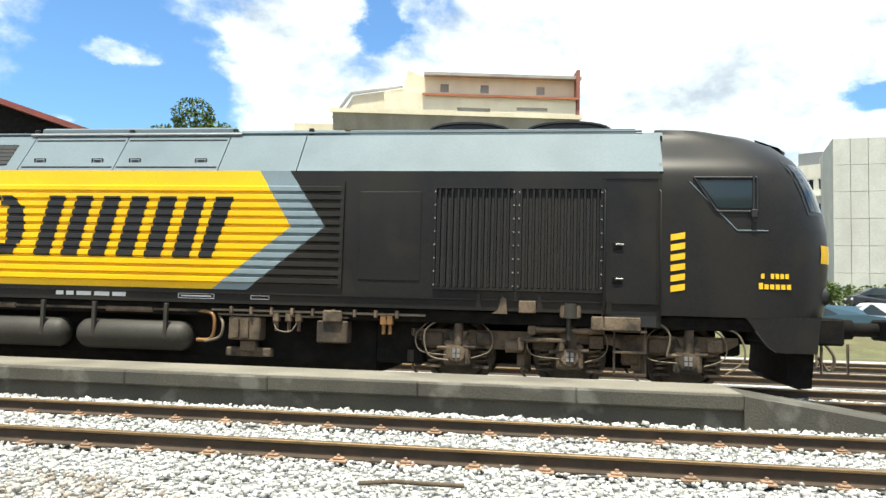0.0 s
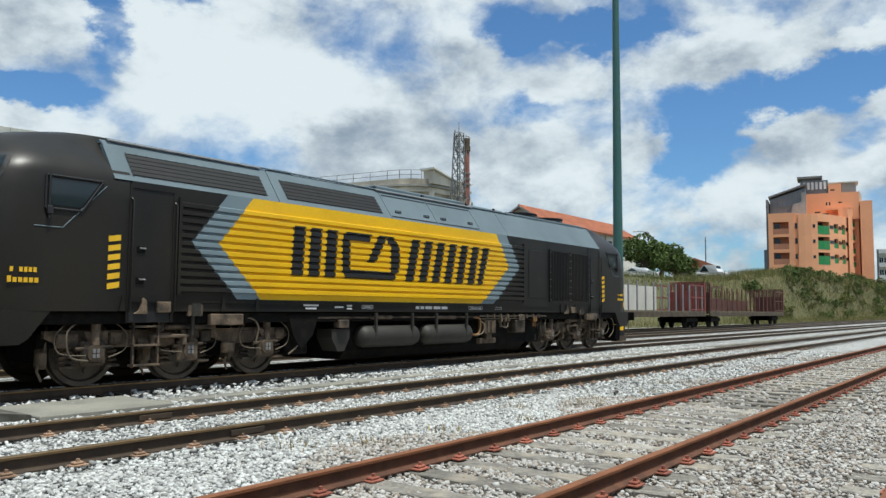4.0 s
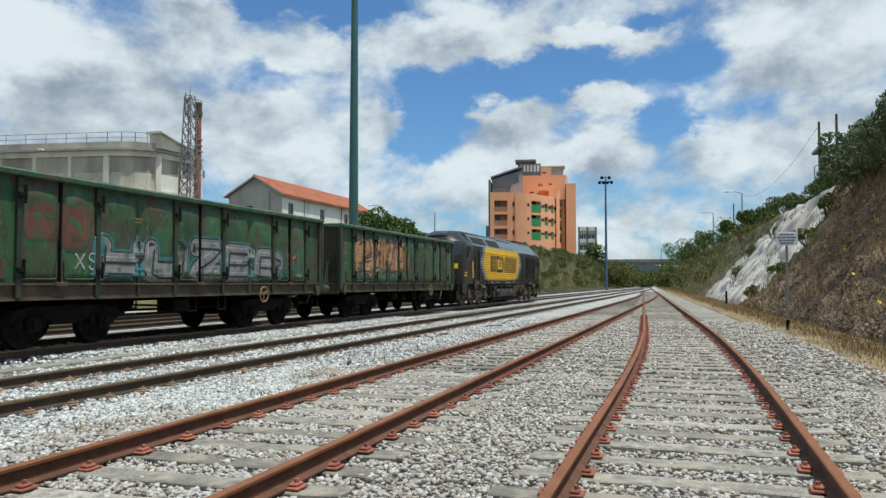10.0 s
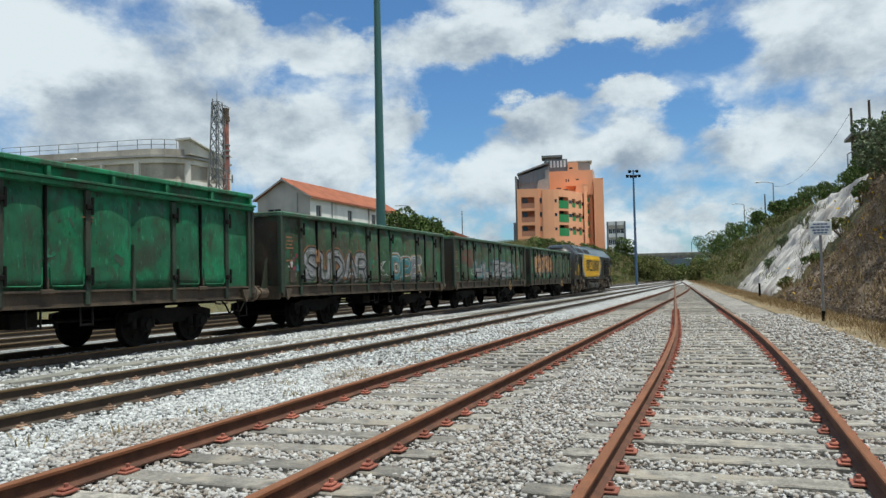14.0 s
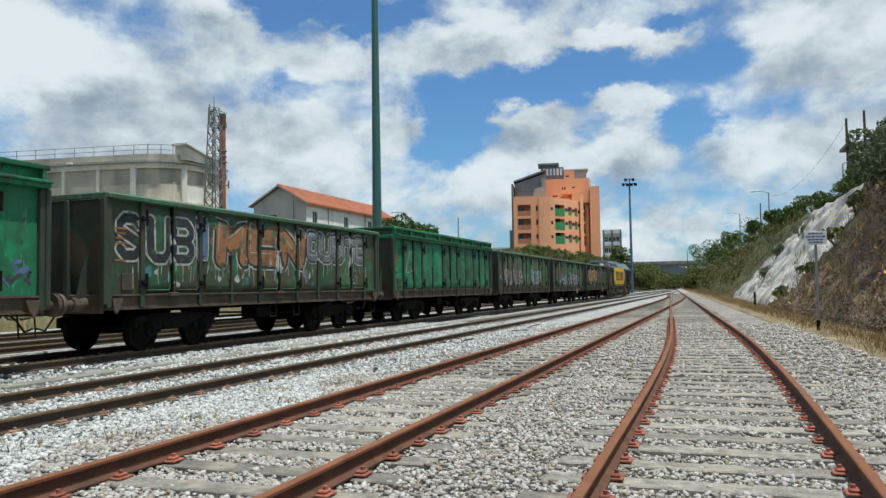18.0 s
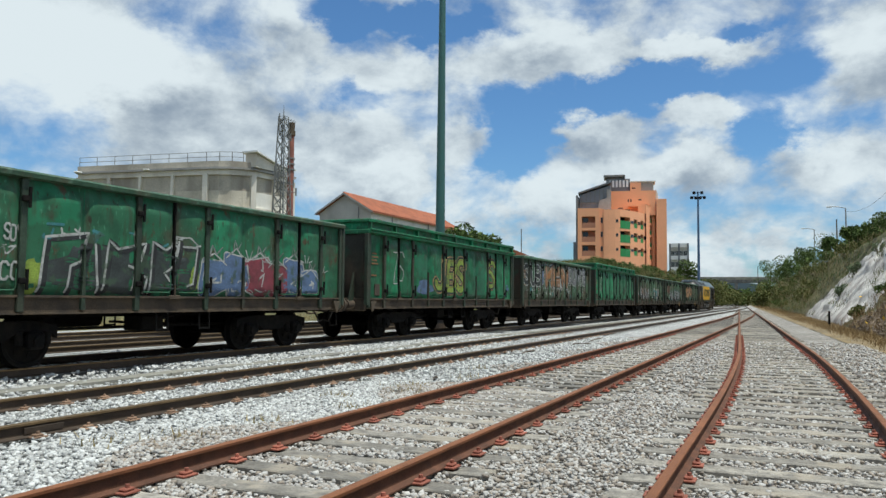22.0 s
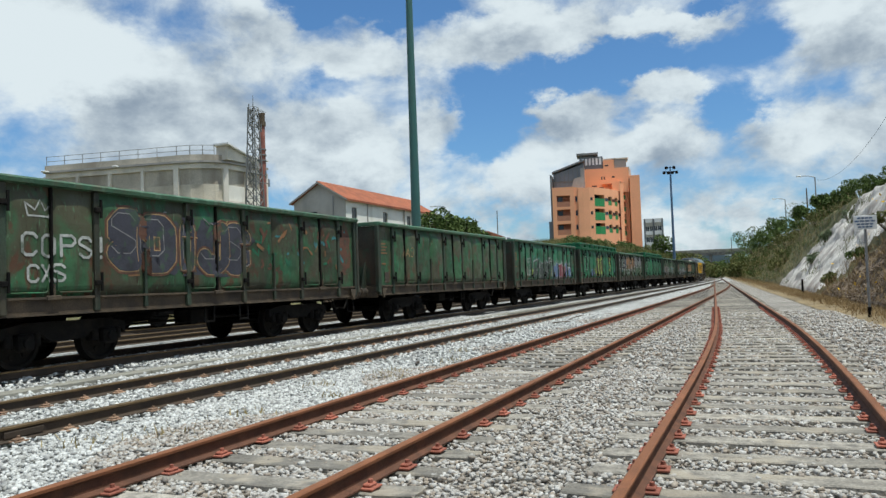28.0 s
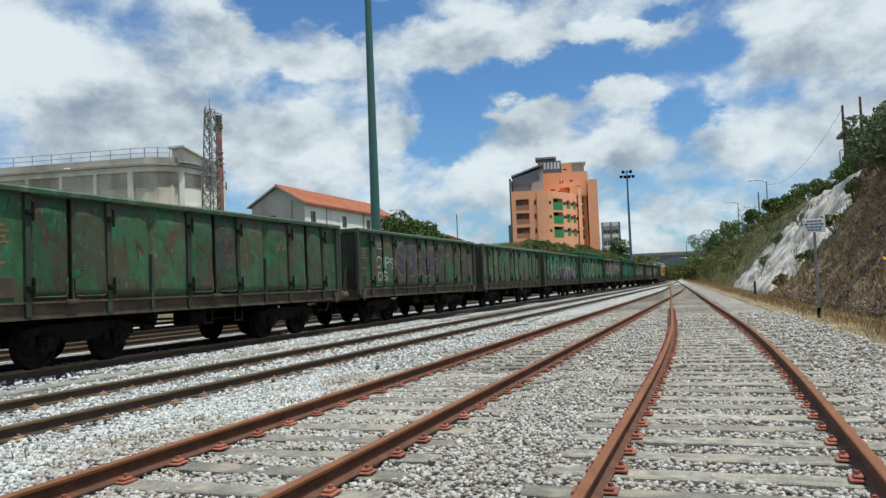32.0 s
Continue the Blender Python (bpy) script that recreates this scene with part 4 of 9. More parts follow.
def loco_bogie(loco, xc, sx):
    """Three-axle bogie: frame, springs, dampers, boxes and sand pipes."""
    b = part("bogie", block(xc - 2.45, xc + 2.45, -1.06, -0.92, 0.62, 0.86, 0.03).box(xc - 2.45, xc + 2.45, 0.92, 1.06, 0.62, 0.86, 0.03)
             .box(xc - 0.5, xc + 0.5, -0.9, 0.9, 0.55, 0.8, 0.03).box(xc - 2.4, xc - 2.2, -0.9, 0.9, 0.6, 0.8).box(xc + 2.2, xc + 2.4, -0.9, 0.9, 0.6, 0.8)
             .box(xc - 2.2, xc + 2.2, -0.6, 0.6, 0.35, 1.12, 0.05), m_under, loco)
    wheels = []
    for k in (-1, 0, 1):
        x = xc + 1.68 * k
        wheels.append(wheelset(b, x, 0.53, m_wheel))
        for s in (-1, 1):
            y = s * 1.13
            part("axle_box", Mesh().box(x - 0.2, x + 0.2, min(y, y + s * 0.14), max(y, y + s * 0.14), 0.34, 0.72, 0.04).tube((x, y, 0.53), (x, y + s * 0.18, 0.53), 0.13, None, 14), m_gear, b)
            part("axle_cap", Mesh().box(x - 0.055, x - 0.01, *sorted((y + s * 0.18, y + s * 0.20)), 0.54, 0.60).box(x + 0.01, x + 0.055, *sorted((y + s * 0.18, y + s * 0.20)), 0.54, 0.60)
                 .box(x - 0.055, x - 0.01, *sorted((y + s * 0.18, y + s * 0.20)), 0.465, 0.525).box(x + 0.01, x + 0.055, *sorted((y + s * 0.18, y + s * 0.20)), 0.465, 0.525), m_steel, b)
            for q in (-0.36, 0.36):
                sp = Mesh()
                sp.pipe([(x + q + 0.085 * math.cos(i * 0.785), s * 1.08 + 0.085 * math.sin(i * 0.785), 0.36 + 0.0085 * i) for i in range(33)], 0.018, 5)
                part("spring", sp, m_gear, b)
                part("spring_seat", block(x + q - 0.12, x + q + 0.12, *sorted((s * 1.0, s * 1.18)), 0.30, 0.345, 0.01), m_gear, b)
            part("damper", Mesh().tube((x + 0.02, s * 1.24, 0.66), (x + 0.02, s * 1.24, 1.06), 0.07, None, 10).box(x - 0.07, x + 0.11, *sorted((s * 1.18, s * 1.27)), 0.60, 0.70, 0.01), m_gear, b)
            part("bracket", Mesh().box(x - 0.55, x - 0.22, *sorted((s * 1.1, s * 1.2)), 0.62, 0.84, 0.02), m_gear, b)
            part("bracket", Mesh().box(x + 0.28, x + 0.5, *sorted((s * 1.1, s * 1.2)), 0.66, 0.86, 0.02), m_gear, b)
            part("link", Mesh().tube((x - 0.3, s * 1.24, 0.60), (x + 0.28, s * 1.24, 0.63), 0.035, None, 8), m_gear, b)
            part("sand_pipe", Mesh().pipe([(x - 0.62, s * 1.0, 0.95), (x - 0.66, s * 1.06, 0.6), (x - 0.72, s * 0.96, 0.28), (x - 0.62, s * 0.9, 0.12)], 0.022), m_hose, b)
            part("bracket", Mesh().prism([(x - 0.16, 0.86), (x + 0.16, 0.86), (x + 0.08, 0.70), (x - 0.08, 0.70)], *sorted((s * 1.16, s * 1.24)), axis="y"), m_gear, b)
            part("brake_shoe", Mesh().box(x - 0.70, x - 0.58, *sorted((s * 0.78, s * 1.0)), 0.3, 0.68, 0.03).box(x - 0.78, x - 0.66, *sorted((s * 1.02, s * 1.16)), 0.36, 0.56, 0.02), m_gear, b)
            if s < 0:
                hose(b, [(x - 0.40, -1.2, 1.02), (x - 0.62, -1.27, 0.80), (x - 0.55, -1.28, 0.55), (x - 0.15, -1.30, 0.50)], 0.010)
                hose(b, [(x + 0.28, -1.2, 1.05), (x + 0.52, -1.26, 0.84), (x + 0.50, -1.27, 0.58), (x + 0.22, -1.28, 0.46)], 0.010)
    for s in (-1, 1):
        part("side_frame", Mesh().prism([(xc - 2.4, 0.78), (xc - 2.1, 0.62), (xc - 0.9, 0.60), (xc - 0.6, 0.72), (xc + 0.6, 0.72), (xc + 0.9, 0.60), (xc + 2.1, 0.62),
                                          (xc + 2.4, 0.78), (xc + 2.4, 0.88), (xc - 2.4, 0.88)], *sorted((s * 1.06, s * 1.15)), axis="y"), m_gear, b)
        part("brake_cylinder", Mesh().tube((xc - 0.95, s * 1.17, 0.66), (xc - 0.7, s * 1.17, 0.66), 0.1, None, 12), m_gear, b)
        part("sand_valve", Mesh().box(xc + 0.75, xc + 1.0, *sorted((s * 1.1, s * 1.24)), 0.44, 0.64, 0.03), m_gear, b)
        part("yaw_damper", Mesh().tube((xc - 0.5, s * 1.27, 0.92), (xc + 0.5, s * 1.27, 0.92), 0.045, None, 8).box(xc - 0.62, xc - 0.5, *sorted((s * 1.15, s * 1.3)), 0.84, 0.98, 0.01), m_gear, b)
        part("spring_pot", Mesh().tube((xc - 0.22, s * 1.1, 0.9), (xc - 0.22, s * 1.1, 1.16), 0.16, None, 14).tube((xc - 0.22, s * 1.1, 0.88), (xc - 0.22, s * 1.1, 0.92), 0.2, None, 14), m_under, b)
    return wheels


def make_loco():
    loco = thing("locomotive", "black, grey and yellow six-axle diesel locomotive hauling open wagons", "locomotive")
    # hull
    part("underframe", block(1.2, 21.8, -1.34, 1.34, 0.98, DECK, 0.02), m_under, loco)
    for s in (-1, 1):
        y = sorted((s * 1.33, s * HALF))
        me = Mesh().box(3.20, 19.80, y[0], y[1], DECK, 1.40)
        me.box(15.10, 19.80, y[0], y[1], 1.40, SHOULDER).box(3.20, 4.10, y[0], y[1], 1.40, SHOULDER)
        part("side_wall", me, m_loco, loco)
    part("core", Mesh().box(3.2, 19.8, -1.33, 1.33, DECK, 3.25), m_black, loco)
    part("sill_line", Mesh().box(3.2, 19.8, -1.45, -1.421, 1.335, 1.352), m_loco, loco)
    # ribbed sides in their colours
    gl, yl = [(1.40, 5.31), (2.36, 4.31), (3.27, 5.06)], [(1.40, 5.84), (2.37, 4.86), (3.27, 5.62)]
    yr, gr = [(1.40, 13.00), (2.39, 14.26), (3.27, 13.71)], [(1.40, 13.57), (2.40, 14.81), (3.27, 14.20)]
    lo, hi = [(1.40, 4.10), (3.27, 4.10)], [(1.40, 15.10), (3.27, 15.10)]
    for side in (-1, 1):
        for name, a, b, m in (("ribbed_panel", lo, gl, m_loco), ("chevron", gl, yl, m_chevron), ("yellow_panel", yl, yr, m_yellow),
                              ("chevron", yr, gr, m_chevron), ("ribbed_panel", gr, hi, m_loco)):
            part(name, ribbed(a, b, 0.0, side=side), m, loco)
        part("rib_end", Mesh().box(15.04, 15.10, *sorted((side * HALF, side * (HALF + 0.04))), 1.46, 3.1), m_loco, loco)
        part("rib_end", Mesh().box(4.06, 4.12, *sorted((side * HALF, side * (HALF + 0.04))), 1.46, 3.1), m_loco, loco)
        # emblem on the yellow panel: plain slanted shapes
        zb, zt = 1.88, 2.85
        marks = [([(zb, x), (zt, x + 0.06)], [(zb, x + 0.30), (zt, x + 0.36)], zb, zt) for x in (6.53, 6.97, 7.41)]
        marks += [([(zb, 8.02), (2.0, 7.92), (2.6, 7.90), (2.75, 7.92), (zt, 8.02)], [(zb, 8.12), (2.0, 8.14), (2.6, 8.14), (2.75, 8.14), (zt, 8.14)], zb, zt),
                  ([(2.68, 8.14), (zt, 8.14)], [(2.68, 8.72), (zt, 8.80)], 2.68, zt), ([(zb, 8.12), (2.06, 8.14)], [(zb, 9.55), (2.06, 9.62)], zb, 2.06),
                  ([(2.24, 8.66), (zt, 9.02)], [(2.24, 8.92), (zt, 9.30)], 2.24, zt), ([(2.68, 9.30), (zt, 9.30)], [(2.68, 9.66), (zt, 9.50)], 2.68, zt),
                  ([(2.06, 9.42), (2.68, 9.42)], [(2.06, 9.68), (2.3, 9.74), (2.68, 9.70)], 2.06, 2.68)]
        marks += [([(zb, x), (zt, x + 0.24)], [(zb, x + 0.29), (zt, x + 0.53)], zb, zt) for x in (9.92, 10.40, 10.88, 11.36, 11.84, 12.32)]
        marks += [([(zb, 12.76), (zt, 13.02)], [(zb, 12.98), (zt, 13.32)], zb, zt)]
        for a, b, z0, z1 in marks:
            if side > 0:
                a, b = [(z, 19.75 - x) for z, x in b], [(z, 19.75 - x) for z, x in a]
            part("emblem_shape", ribbed(a, b, 0.005, z0, z1, side), m_black, loco)
    # sloping shoulders and roof
    seams = [2.9, 6.25, 9.5, 11.2, 13.0, 14.3, 19.86]
    for s in (-1, 1):
        for x0, x1 in zip(seams, seams[1:]):
            me = Mesh().prism([(s * HALF, SHOULDER), (s * (HALF - 0.05), SHOULDER), (s * 0.90, 3.86), (s * 0.93, ROOF), (s * 0.95, ROOF)], x0 + 0.008, x1 - 0.008)
            part("shoulder_panel", me, m_loco_grey, loco)
        for x0, x1, in ((3.25, 6.0), (6.5, 9.25)):
            grille = Mesh()
            for k in range(6):
                z = 3.38 + k * 0.075
                yy = s * (HALF - (z - SHOULDER) / (ROOF - SHOULDER) * 0.47)
                grille.box(x0, x1, *sorted((yy - s * 0.01, yy + s * 0.018)), z - 0.008, z + 0.008)
            for i in range(int((x1 - x0) / 0.19) + 1):
                x = x0 + i * 0.19
                grille.face([(x - 0.01, s * (HALF - 0.05), 3.36), (x + 0.012, s * (HALF - 0.05), 3.36), (x + 0.012, s * 1.075, 3.78), (x - 0.01, s * 1.075, 3.78)])
            b2 = Mesh()
            b2.face([(x0, s * 1.352, 3.385), (x1, s * 1.352, 3.385), (x1, s * 1.082, 3.765), (x0, s * 1.082, 3.765)])
            part("intake_backing", b2, m_mesh, loco)
            part("intake_grille", grille, m_mesh, loco)
        def on_shoulder(z, out=0.0):
            """Distance from the middle on the sloping shoulder at height z."""
            return s * (HALF - (z - SHOULDER) / (ROOF - SHOULDER) * 0.47 + out)

        for x0, x1 in ((9.55, 11.16), (11.24, 12.96)):
            rim = Mesh()
            for za, zb2 in ((3.33, 3.345), (3.845, 3.86)):
                rim.raw([(x, on_shoulder(z, o), z) for x in (x0, x1) for z in (za, zb2) for o in (0.004, 0.016)], [(0, 1, 3, 2), (4, 6, 7, 5), (0, 4, 5, 1), (2, 3, 7, 6), (0, 2, 6, 4), (1, 5, 7, 3)])
            part("hatch_rim", rim, m_loco, loco)
            for x in (x0 + 0.18, x1 - 0.40):
                lt = Mesh()
                for xa, xb, za, zb2 in ((x, x + 0.20, 3.41, 3.422), (x, x + 0.20, 3.478, 3.49), (x, x + 0.014, 3.41, 3.49), (x + 0.186, x + 0.20, 3.41, 3.49), (x + 0.05, x + 0.15, 3.435, 3.465)):
                    lt.box(xa, xb, *sorted((on_shoulder(3.45, 0.002), on_shoulder(3.45, 0.022))), za, zb2)
                part("latch", lt, m_black, loco)
        for xa, xb in ((9.4, 13.2), (3.0, 6.1)):
            part("edge_pipe", Mesh().tube((xa, s * 0.97, 3.955), (xb, s * 0.97, 3.955), 0.022, None, 6), m_steel, loco)
        for x in (9.45, 11.2, 13.05, 14.35):
            part("lifting_eye", Mesh().box(x - 0.04, x + 0.04, *sorted((s * 0.86, s * 0.92)), 3.95, 4.06, 0.01), m_loco, loco)
        part("fan_sill", Mesh().box(15.0, 19.5, *sorted((s * 0.88, s * 0.93)), 3.93, 4.02, 0.01), m_loco_grey, loco)
    part("roof", Mesh().prism([(-0.94, ROOF - 0.03), (0.94, ROOF - 0.03), (0.9, ROOF + 0.03), (0.5, ROOF + 0.07), (-0.5, ROOF + 0.07), (-0.9, ROOF + 0.03)], 2.9, 19.9), m_loco_grey, loco)
    part("roof_hatch", block(4.0, 5.9, -0.7, 0.7, 3.98, 4.05), m_loco_grey, loco)
    part("roof_hatch", block(9.5, 13.0, -0.86, 0.86, 3.97, 4.10, 0.03), m_loco_grey, loco)
    part("roof_hatch", block(13.1, 14.9, -0.84, 0.84, 3.97, 4.05, 0.03), m_loco_grey, loco)
    part("exhaust", block(7.0, 7.5, -0.3, 0.3, 3.98, 4.15), m_black, loco)
    for x in (16.85, 18.5):
        part("cooling_fan", Mesh().tube((x, 0, 3.95), (x, 0, 4.17), 0.66, None, 28).tube((x, 0, 4.17), (x, 0, 4.20), 0.70, None, 28), m_black, loco)
    part("fan_deck", block(15.4, 19.4, -0.9, 0.9, 3.95, 4.02), m_black, loco)
    for s in (-1, 1):
        part("roof_rail", Mesh().tube((3.0, s * 0.92, 3.98), (19.6, s * 0.92, 3.98), 0.018, None, 6), m_loco_grey, loco)
    # engine-room side: cooler grille of upright slats, doors
    for s in (-1, 1):
        f = Mesh()
        for x0, x1 in ((16.50, 17.72), (17.76, 19.00)):
            y = sorted((s * (HALF + 0.002), s * (HALF + 0.045)))
            f.box(x0, x1, *y, 1.48, 1.52).box(x0, x1, *y, 3.0, 3.04).box(x0, x0 + 0.035, *y, 1.52, 3.0).box(x1 - 0.035, x1, *y, 1.52, 3.0)
        part("grille_frame", f, m_loco, loco)
        for i in range(26):
            x = 16.56 + i * 0.0935
            if abs(x - 17.70) < 0.06:
                continue
            part("grille_slat", Mesh().prism([(x, s * HALF), (x + 0.055, s * HALF), (x + 0.042, s * (HALF + 0.055)), (x + 0.013, s * (HALF + 0.055))], 1.53, 2.99, axis="z"), m_loco, loco)
        part("grille_backing", block(16.52, 18.98, *sorted((s * (HALF + 0.002), s * (HALF + 0.006))), 1.50, 3.02, 0.001), m_mesh, loco)
        for x in (16.52, 17.70, 17.78, 18.98):
            for k in range(8):
                z = 1.55 + k * 0.2
                part("bolt", Mesh().tube((x, s * (HALF + 0.045), z), (x, s * (HALF + 0.055), z), 0.014, None, 6), m_steel, loco)
        part("louvre_door", block(15.35, 16.3, *sorted((s * (HALF + 0.001), s * (HALF + 0.012))), 1.6, 2.95, 0.004), m_loco, loco)
        for x0 in (19.04, 3.22):
            d = part("cab_door", block(x0, x0 + 0.74, *sorted((s * (HALF - 0.06), s * (HALF - 0.004))), 1.0, 3.16), m_black, loco)
            part("door_frame", Mesh().box(x0 - 0.05, x0, *sorted((s * HALF, s * (HALF + 0.012))), 1.0, 3.2).box(x0 + 0.74, x0 + 0.79, *sorted((s * HALF, s * (HALF + 0.012))), 1.0, 3.2)
                 .box(x0 - 0.05, x0 + 0.79, *sorted((s * HALF, s * (HALF + 0.014))), 3.16, 3.22), m_loco, loco)
            for x in (x0 - 0.02, x0 + 0.77):
                part("handrail", Mesh().pipe([(x, s * 1.43, 1.15), (x, s * 1.49, 1.2), (x, s * 1.49, 2.95), (x, s * 1.43, 3.0)], 0.016), m_loco, loco)
            for z in (1.62, 2.12):
                part("door_handle", block(x0 + 0.1, x0 + 0.24, *sorted((s * (HALF - 0.004), s * (HALF + 0.02))), z, z + 0.11), m_under, loco)
                part("handle_bar", block(x0 + 0.14, x0 + 0.26, *sorted((s * (HALF + 0.02), s * (HALF + 0.035))), z + 0.06, z + 0.085), m_steel, loco)
            steps = Mesh()
            for x in (x0 + 0.13, x0 + 0.57):
                steps.box(x, x + 0.03, *sorted((s * 1.30, s * 1.36)), 0.28, 1.02)
            for z in (0.30, 0.62, 0.92):
                steps.box(x0 + 0.13, x0 + 0.60, *sorted((s * 1.22, s * 1.40)), z, z + 0.03)
            part("step_ladder", steps, m_gear, loco)
    # cabs
    zs = lin(1.18, 3.2, 9) + [3.38, 3.55, 3.68, 3.78, 3.86, 3.92, 3.97, 4.02]
    us = lin(-1, -0.62, 4) + lin(-0.55, 0.55, 17) + lin(0.62, 1, 4)
    for sx in (1, -1):
        part("cab", cab_patch(sx, us, zs, 0, True), m_loco, loco)
        part("windscreen", cab_patch(sx, lin(-0.40, 0.40, 11), lin(2.72, 3.42, 6), 0.008), m_glass, loco)
        part("windscreen_seal", cab_patch(sx, lin(-0.43, 0.43, 11), lin(2.66, 3.48, 6), 0.004), m_black, loco)
        part("nose_band", cab_patch(sx, lin(-0.36, 0.36, 13), lin(1.98, 2.24, 3), 0.006), m_yellow, loco)
        part("roof_lamp_hood", cab_patch(sx, lin(-0.16, 0.16, 5), [3.7, 3.78, 3.86, 3.92], 0.06), m_glass, loco)
        for s in (-1, 1):
            fx = (lambda x: x) if sx > 0 else (lambda x: 23.0 - x)
            win = Mesh()
            win.face([(fx(20.34), s * 1.428, 3.14), (fx(21.10), s * 1.428, 3.14), (fx(21.10), s * 1.428, 2.74), (fx(20.62), s * 1.428, 2.74)])
            w = part("side_window", win, m_glass, loco)
            fr = Mesh()
            pts = [(20.28, 3.18), (21.15, 3.18), (21.15, 2.69), (20.60, 2.69)]
            for (a, b), (c, d) in zip(pts, pts[1:] + pts[:1]):
                fr.tube((fx(a), s * 1.43, b), (fx(c), s * 1.43, d), 0.018, None, 6)
            part("window_frame", fr, m_black, loco)
            part("mirror_arm", Mesh().tube((fx(21.1), s * 1.44, 2.55), (fx(21.1), s * 1.44, 3.2), 0.018, None, 6).box(min(fx(21.06), fx(21.14)), max(fx(21.06), fx(21.14)), *sorted((s * 1.44, s * 1.5)), 2.6, 2.72, 0.01), m_black, loco)
            part("belt_line", Mesh().tube((fx(20.22), s * 1.421, 3.12), (fx(20.88), s * 1.421, 2.42), 0.010, None, 5).tube((fx(20.88), s * 1.421, 2.42), (fx(21.3), s * 1.421, 2.42), 0.010, None, 5), m_loco_grey, loco)
            part("headlamp", Mesh().tube((fx(21.95), s * 0.95, 1.52), (fx(22.20), s * 0.95, 1.52), 0.16, 0.14, 18), m_black, loco)
            part("lens", Mesh().tube((fx(22.20), s * 0.95, 1.52), (fx(22.215), s * 0.95, 1.52), 0.12, None, 18), m_glass, loco)
            part("tail_lamp", Mesh().tube((fx(22.05), s * 0.75, 2.42), (fx(22.22), s * 0.75, 2.42), 0.06, None, 12), m_redlamp, loco)
            # skirt behind the buffers, stepped over the bogie
            sk = [(fx(19.8), DECK), (fx(21.0), DECK), (fx(21.15), 0.98), (fx(21.30), 0.78), (fx(21.42), 0.70), (fx(21.95), 0.70), (fx(22.0), DECK + 0.02), (fx(19.8), DECK + 0.02)]
            part("skirt", Mesh().prism(sk, *sorted((s * 1.30, s * 1.415)), axis="y"), m_loco, loco)
            part("buffer", Mesh().tube((fx(22.0), s * 0.96, 1.05), (fx(22.55), s * 0.96, 1.05), 0.17, 0.14, 16).tube((fx(22.5), s * 0.96, 1.05), (fx(22.90), s * 0.96, 1.05), 0.10, None, 14)
                 .box(min(fx(22.91), fx(22.98)), max(fx(22.91), fx(22.98)), s * 0.96 - 0.28, s * 0.96 + 0.28, 0.90, 1.20, 0.03), m_under, loco)
            part("buffer_block", block(min(fx(21.7), fx(22.35)), max(fx(21.7), fx(22.35)), *sorted((s * 0.55, s * 1.3)), 0.82, 1.2, 0.03), m_under, loco)
            part("shunter_step", Mesh().pipe([(fx(22.05), s * 1.25, 0.85), (fx(22.05), s * 1.25, 0.42), (fx(22.4), s * 1.25, 0.42), (fx(22.4), s * 1.25, 0.85)], 0.022), m_gear, loco)
            hose(loco, [(fx(22.3), s * 0.4, 0.9), (fx(22.5), s * 0.4, 0.62), (fx(22.45), s * 0.35, 0.4), (fx(22.3), s * 0.32, 0.6)], 0.025)
            # emblem, number and name plates as bars
            x = fx(20.06)
            for k in range(6):
                z = 1.52 + 0.148 * k
                yy = sorted((s * 1.424, s * 1.43))
                part("small_emblem", Mesh().prism([(x - 0.10, z), (x + 0.10, z + 0.035), (x + 0.10, z + 0.125), (x - 0.10, z + 0.09)], *yy, axis="y"), m_logo_yellow, loco)
            xa, xb = sorted((fx(21.20), fx(21.60)))
            for k in range(6):
                if k != 1:
                    part("number_bar", Mesh().box(xa + 0.065 * k, xa + 0.065 * k + 0.045, *sorted((s * 1.424, s * 1.430)), 1.74, 1.81), m_logo_yellow, loco)
                part("name_bar", Mesh().box(xa - 0.03 + 0.075 * k, xa + 0.025 + 0.075 * k, *sorted((s * 1.424, s * 1.430)), 1.59, 1.66 if k else 1.68), m_logo_yellow, loco)
        part("buffer_beam", block(min(fx(21.6), fx(21.9)), max(fx(21.6), fx(21.9)), -1.3, 1.3, 0.78, 1.2, 0.03), m_under, loco)
        plough = Mesh().prism([(fx(21.62), 0.30), (fx(21.78), 0.18), (fx(21.96), 0.20), (fx(22.0), 0.75), (fx(21.66), 0.75)], -1.12, 1.12, axis="y")
        part("rail_guard", plough, m_under, loco)
        part("coupling_hook", block(min(fx(22.0), fx(22.45)), max(fx(22.0), fx(22.45)), -0.08, 0.08, 0.95, 1.12, 0.03), m_gear, loco)
    # middle: fuel tank, air tanks, pipes and boxes
    part("fuel_tank", Mesh().prism([(-1.12, 0.34), (-0.95, 0.16), (0.95, 0.16), (1.12, 0.34), (1.12, 1.0), (-1.12, 1.0)], 8.35, 15.6), m_under, loco)
    # added dark blocks that close the bright gaps between tank and bogies
    part("equipment_case", block(15.61, 16.35, -1.15, 1.15, 0.34, 1.05, 0.03), m_under, loco)
    part("equipment_case", block(6.72, 7.29, -1.15, 1.15, 0.34, 1.05, 0.03), m_under, loco)
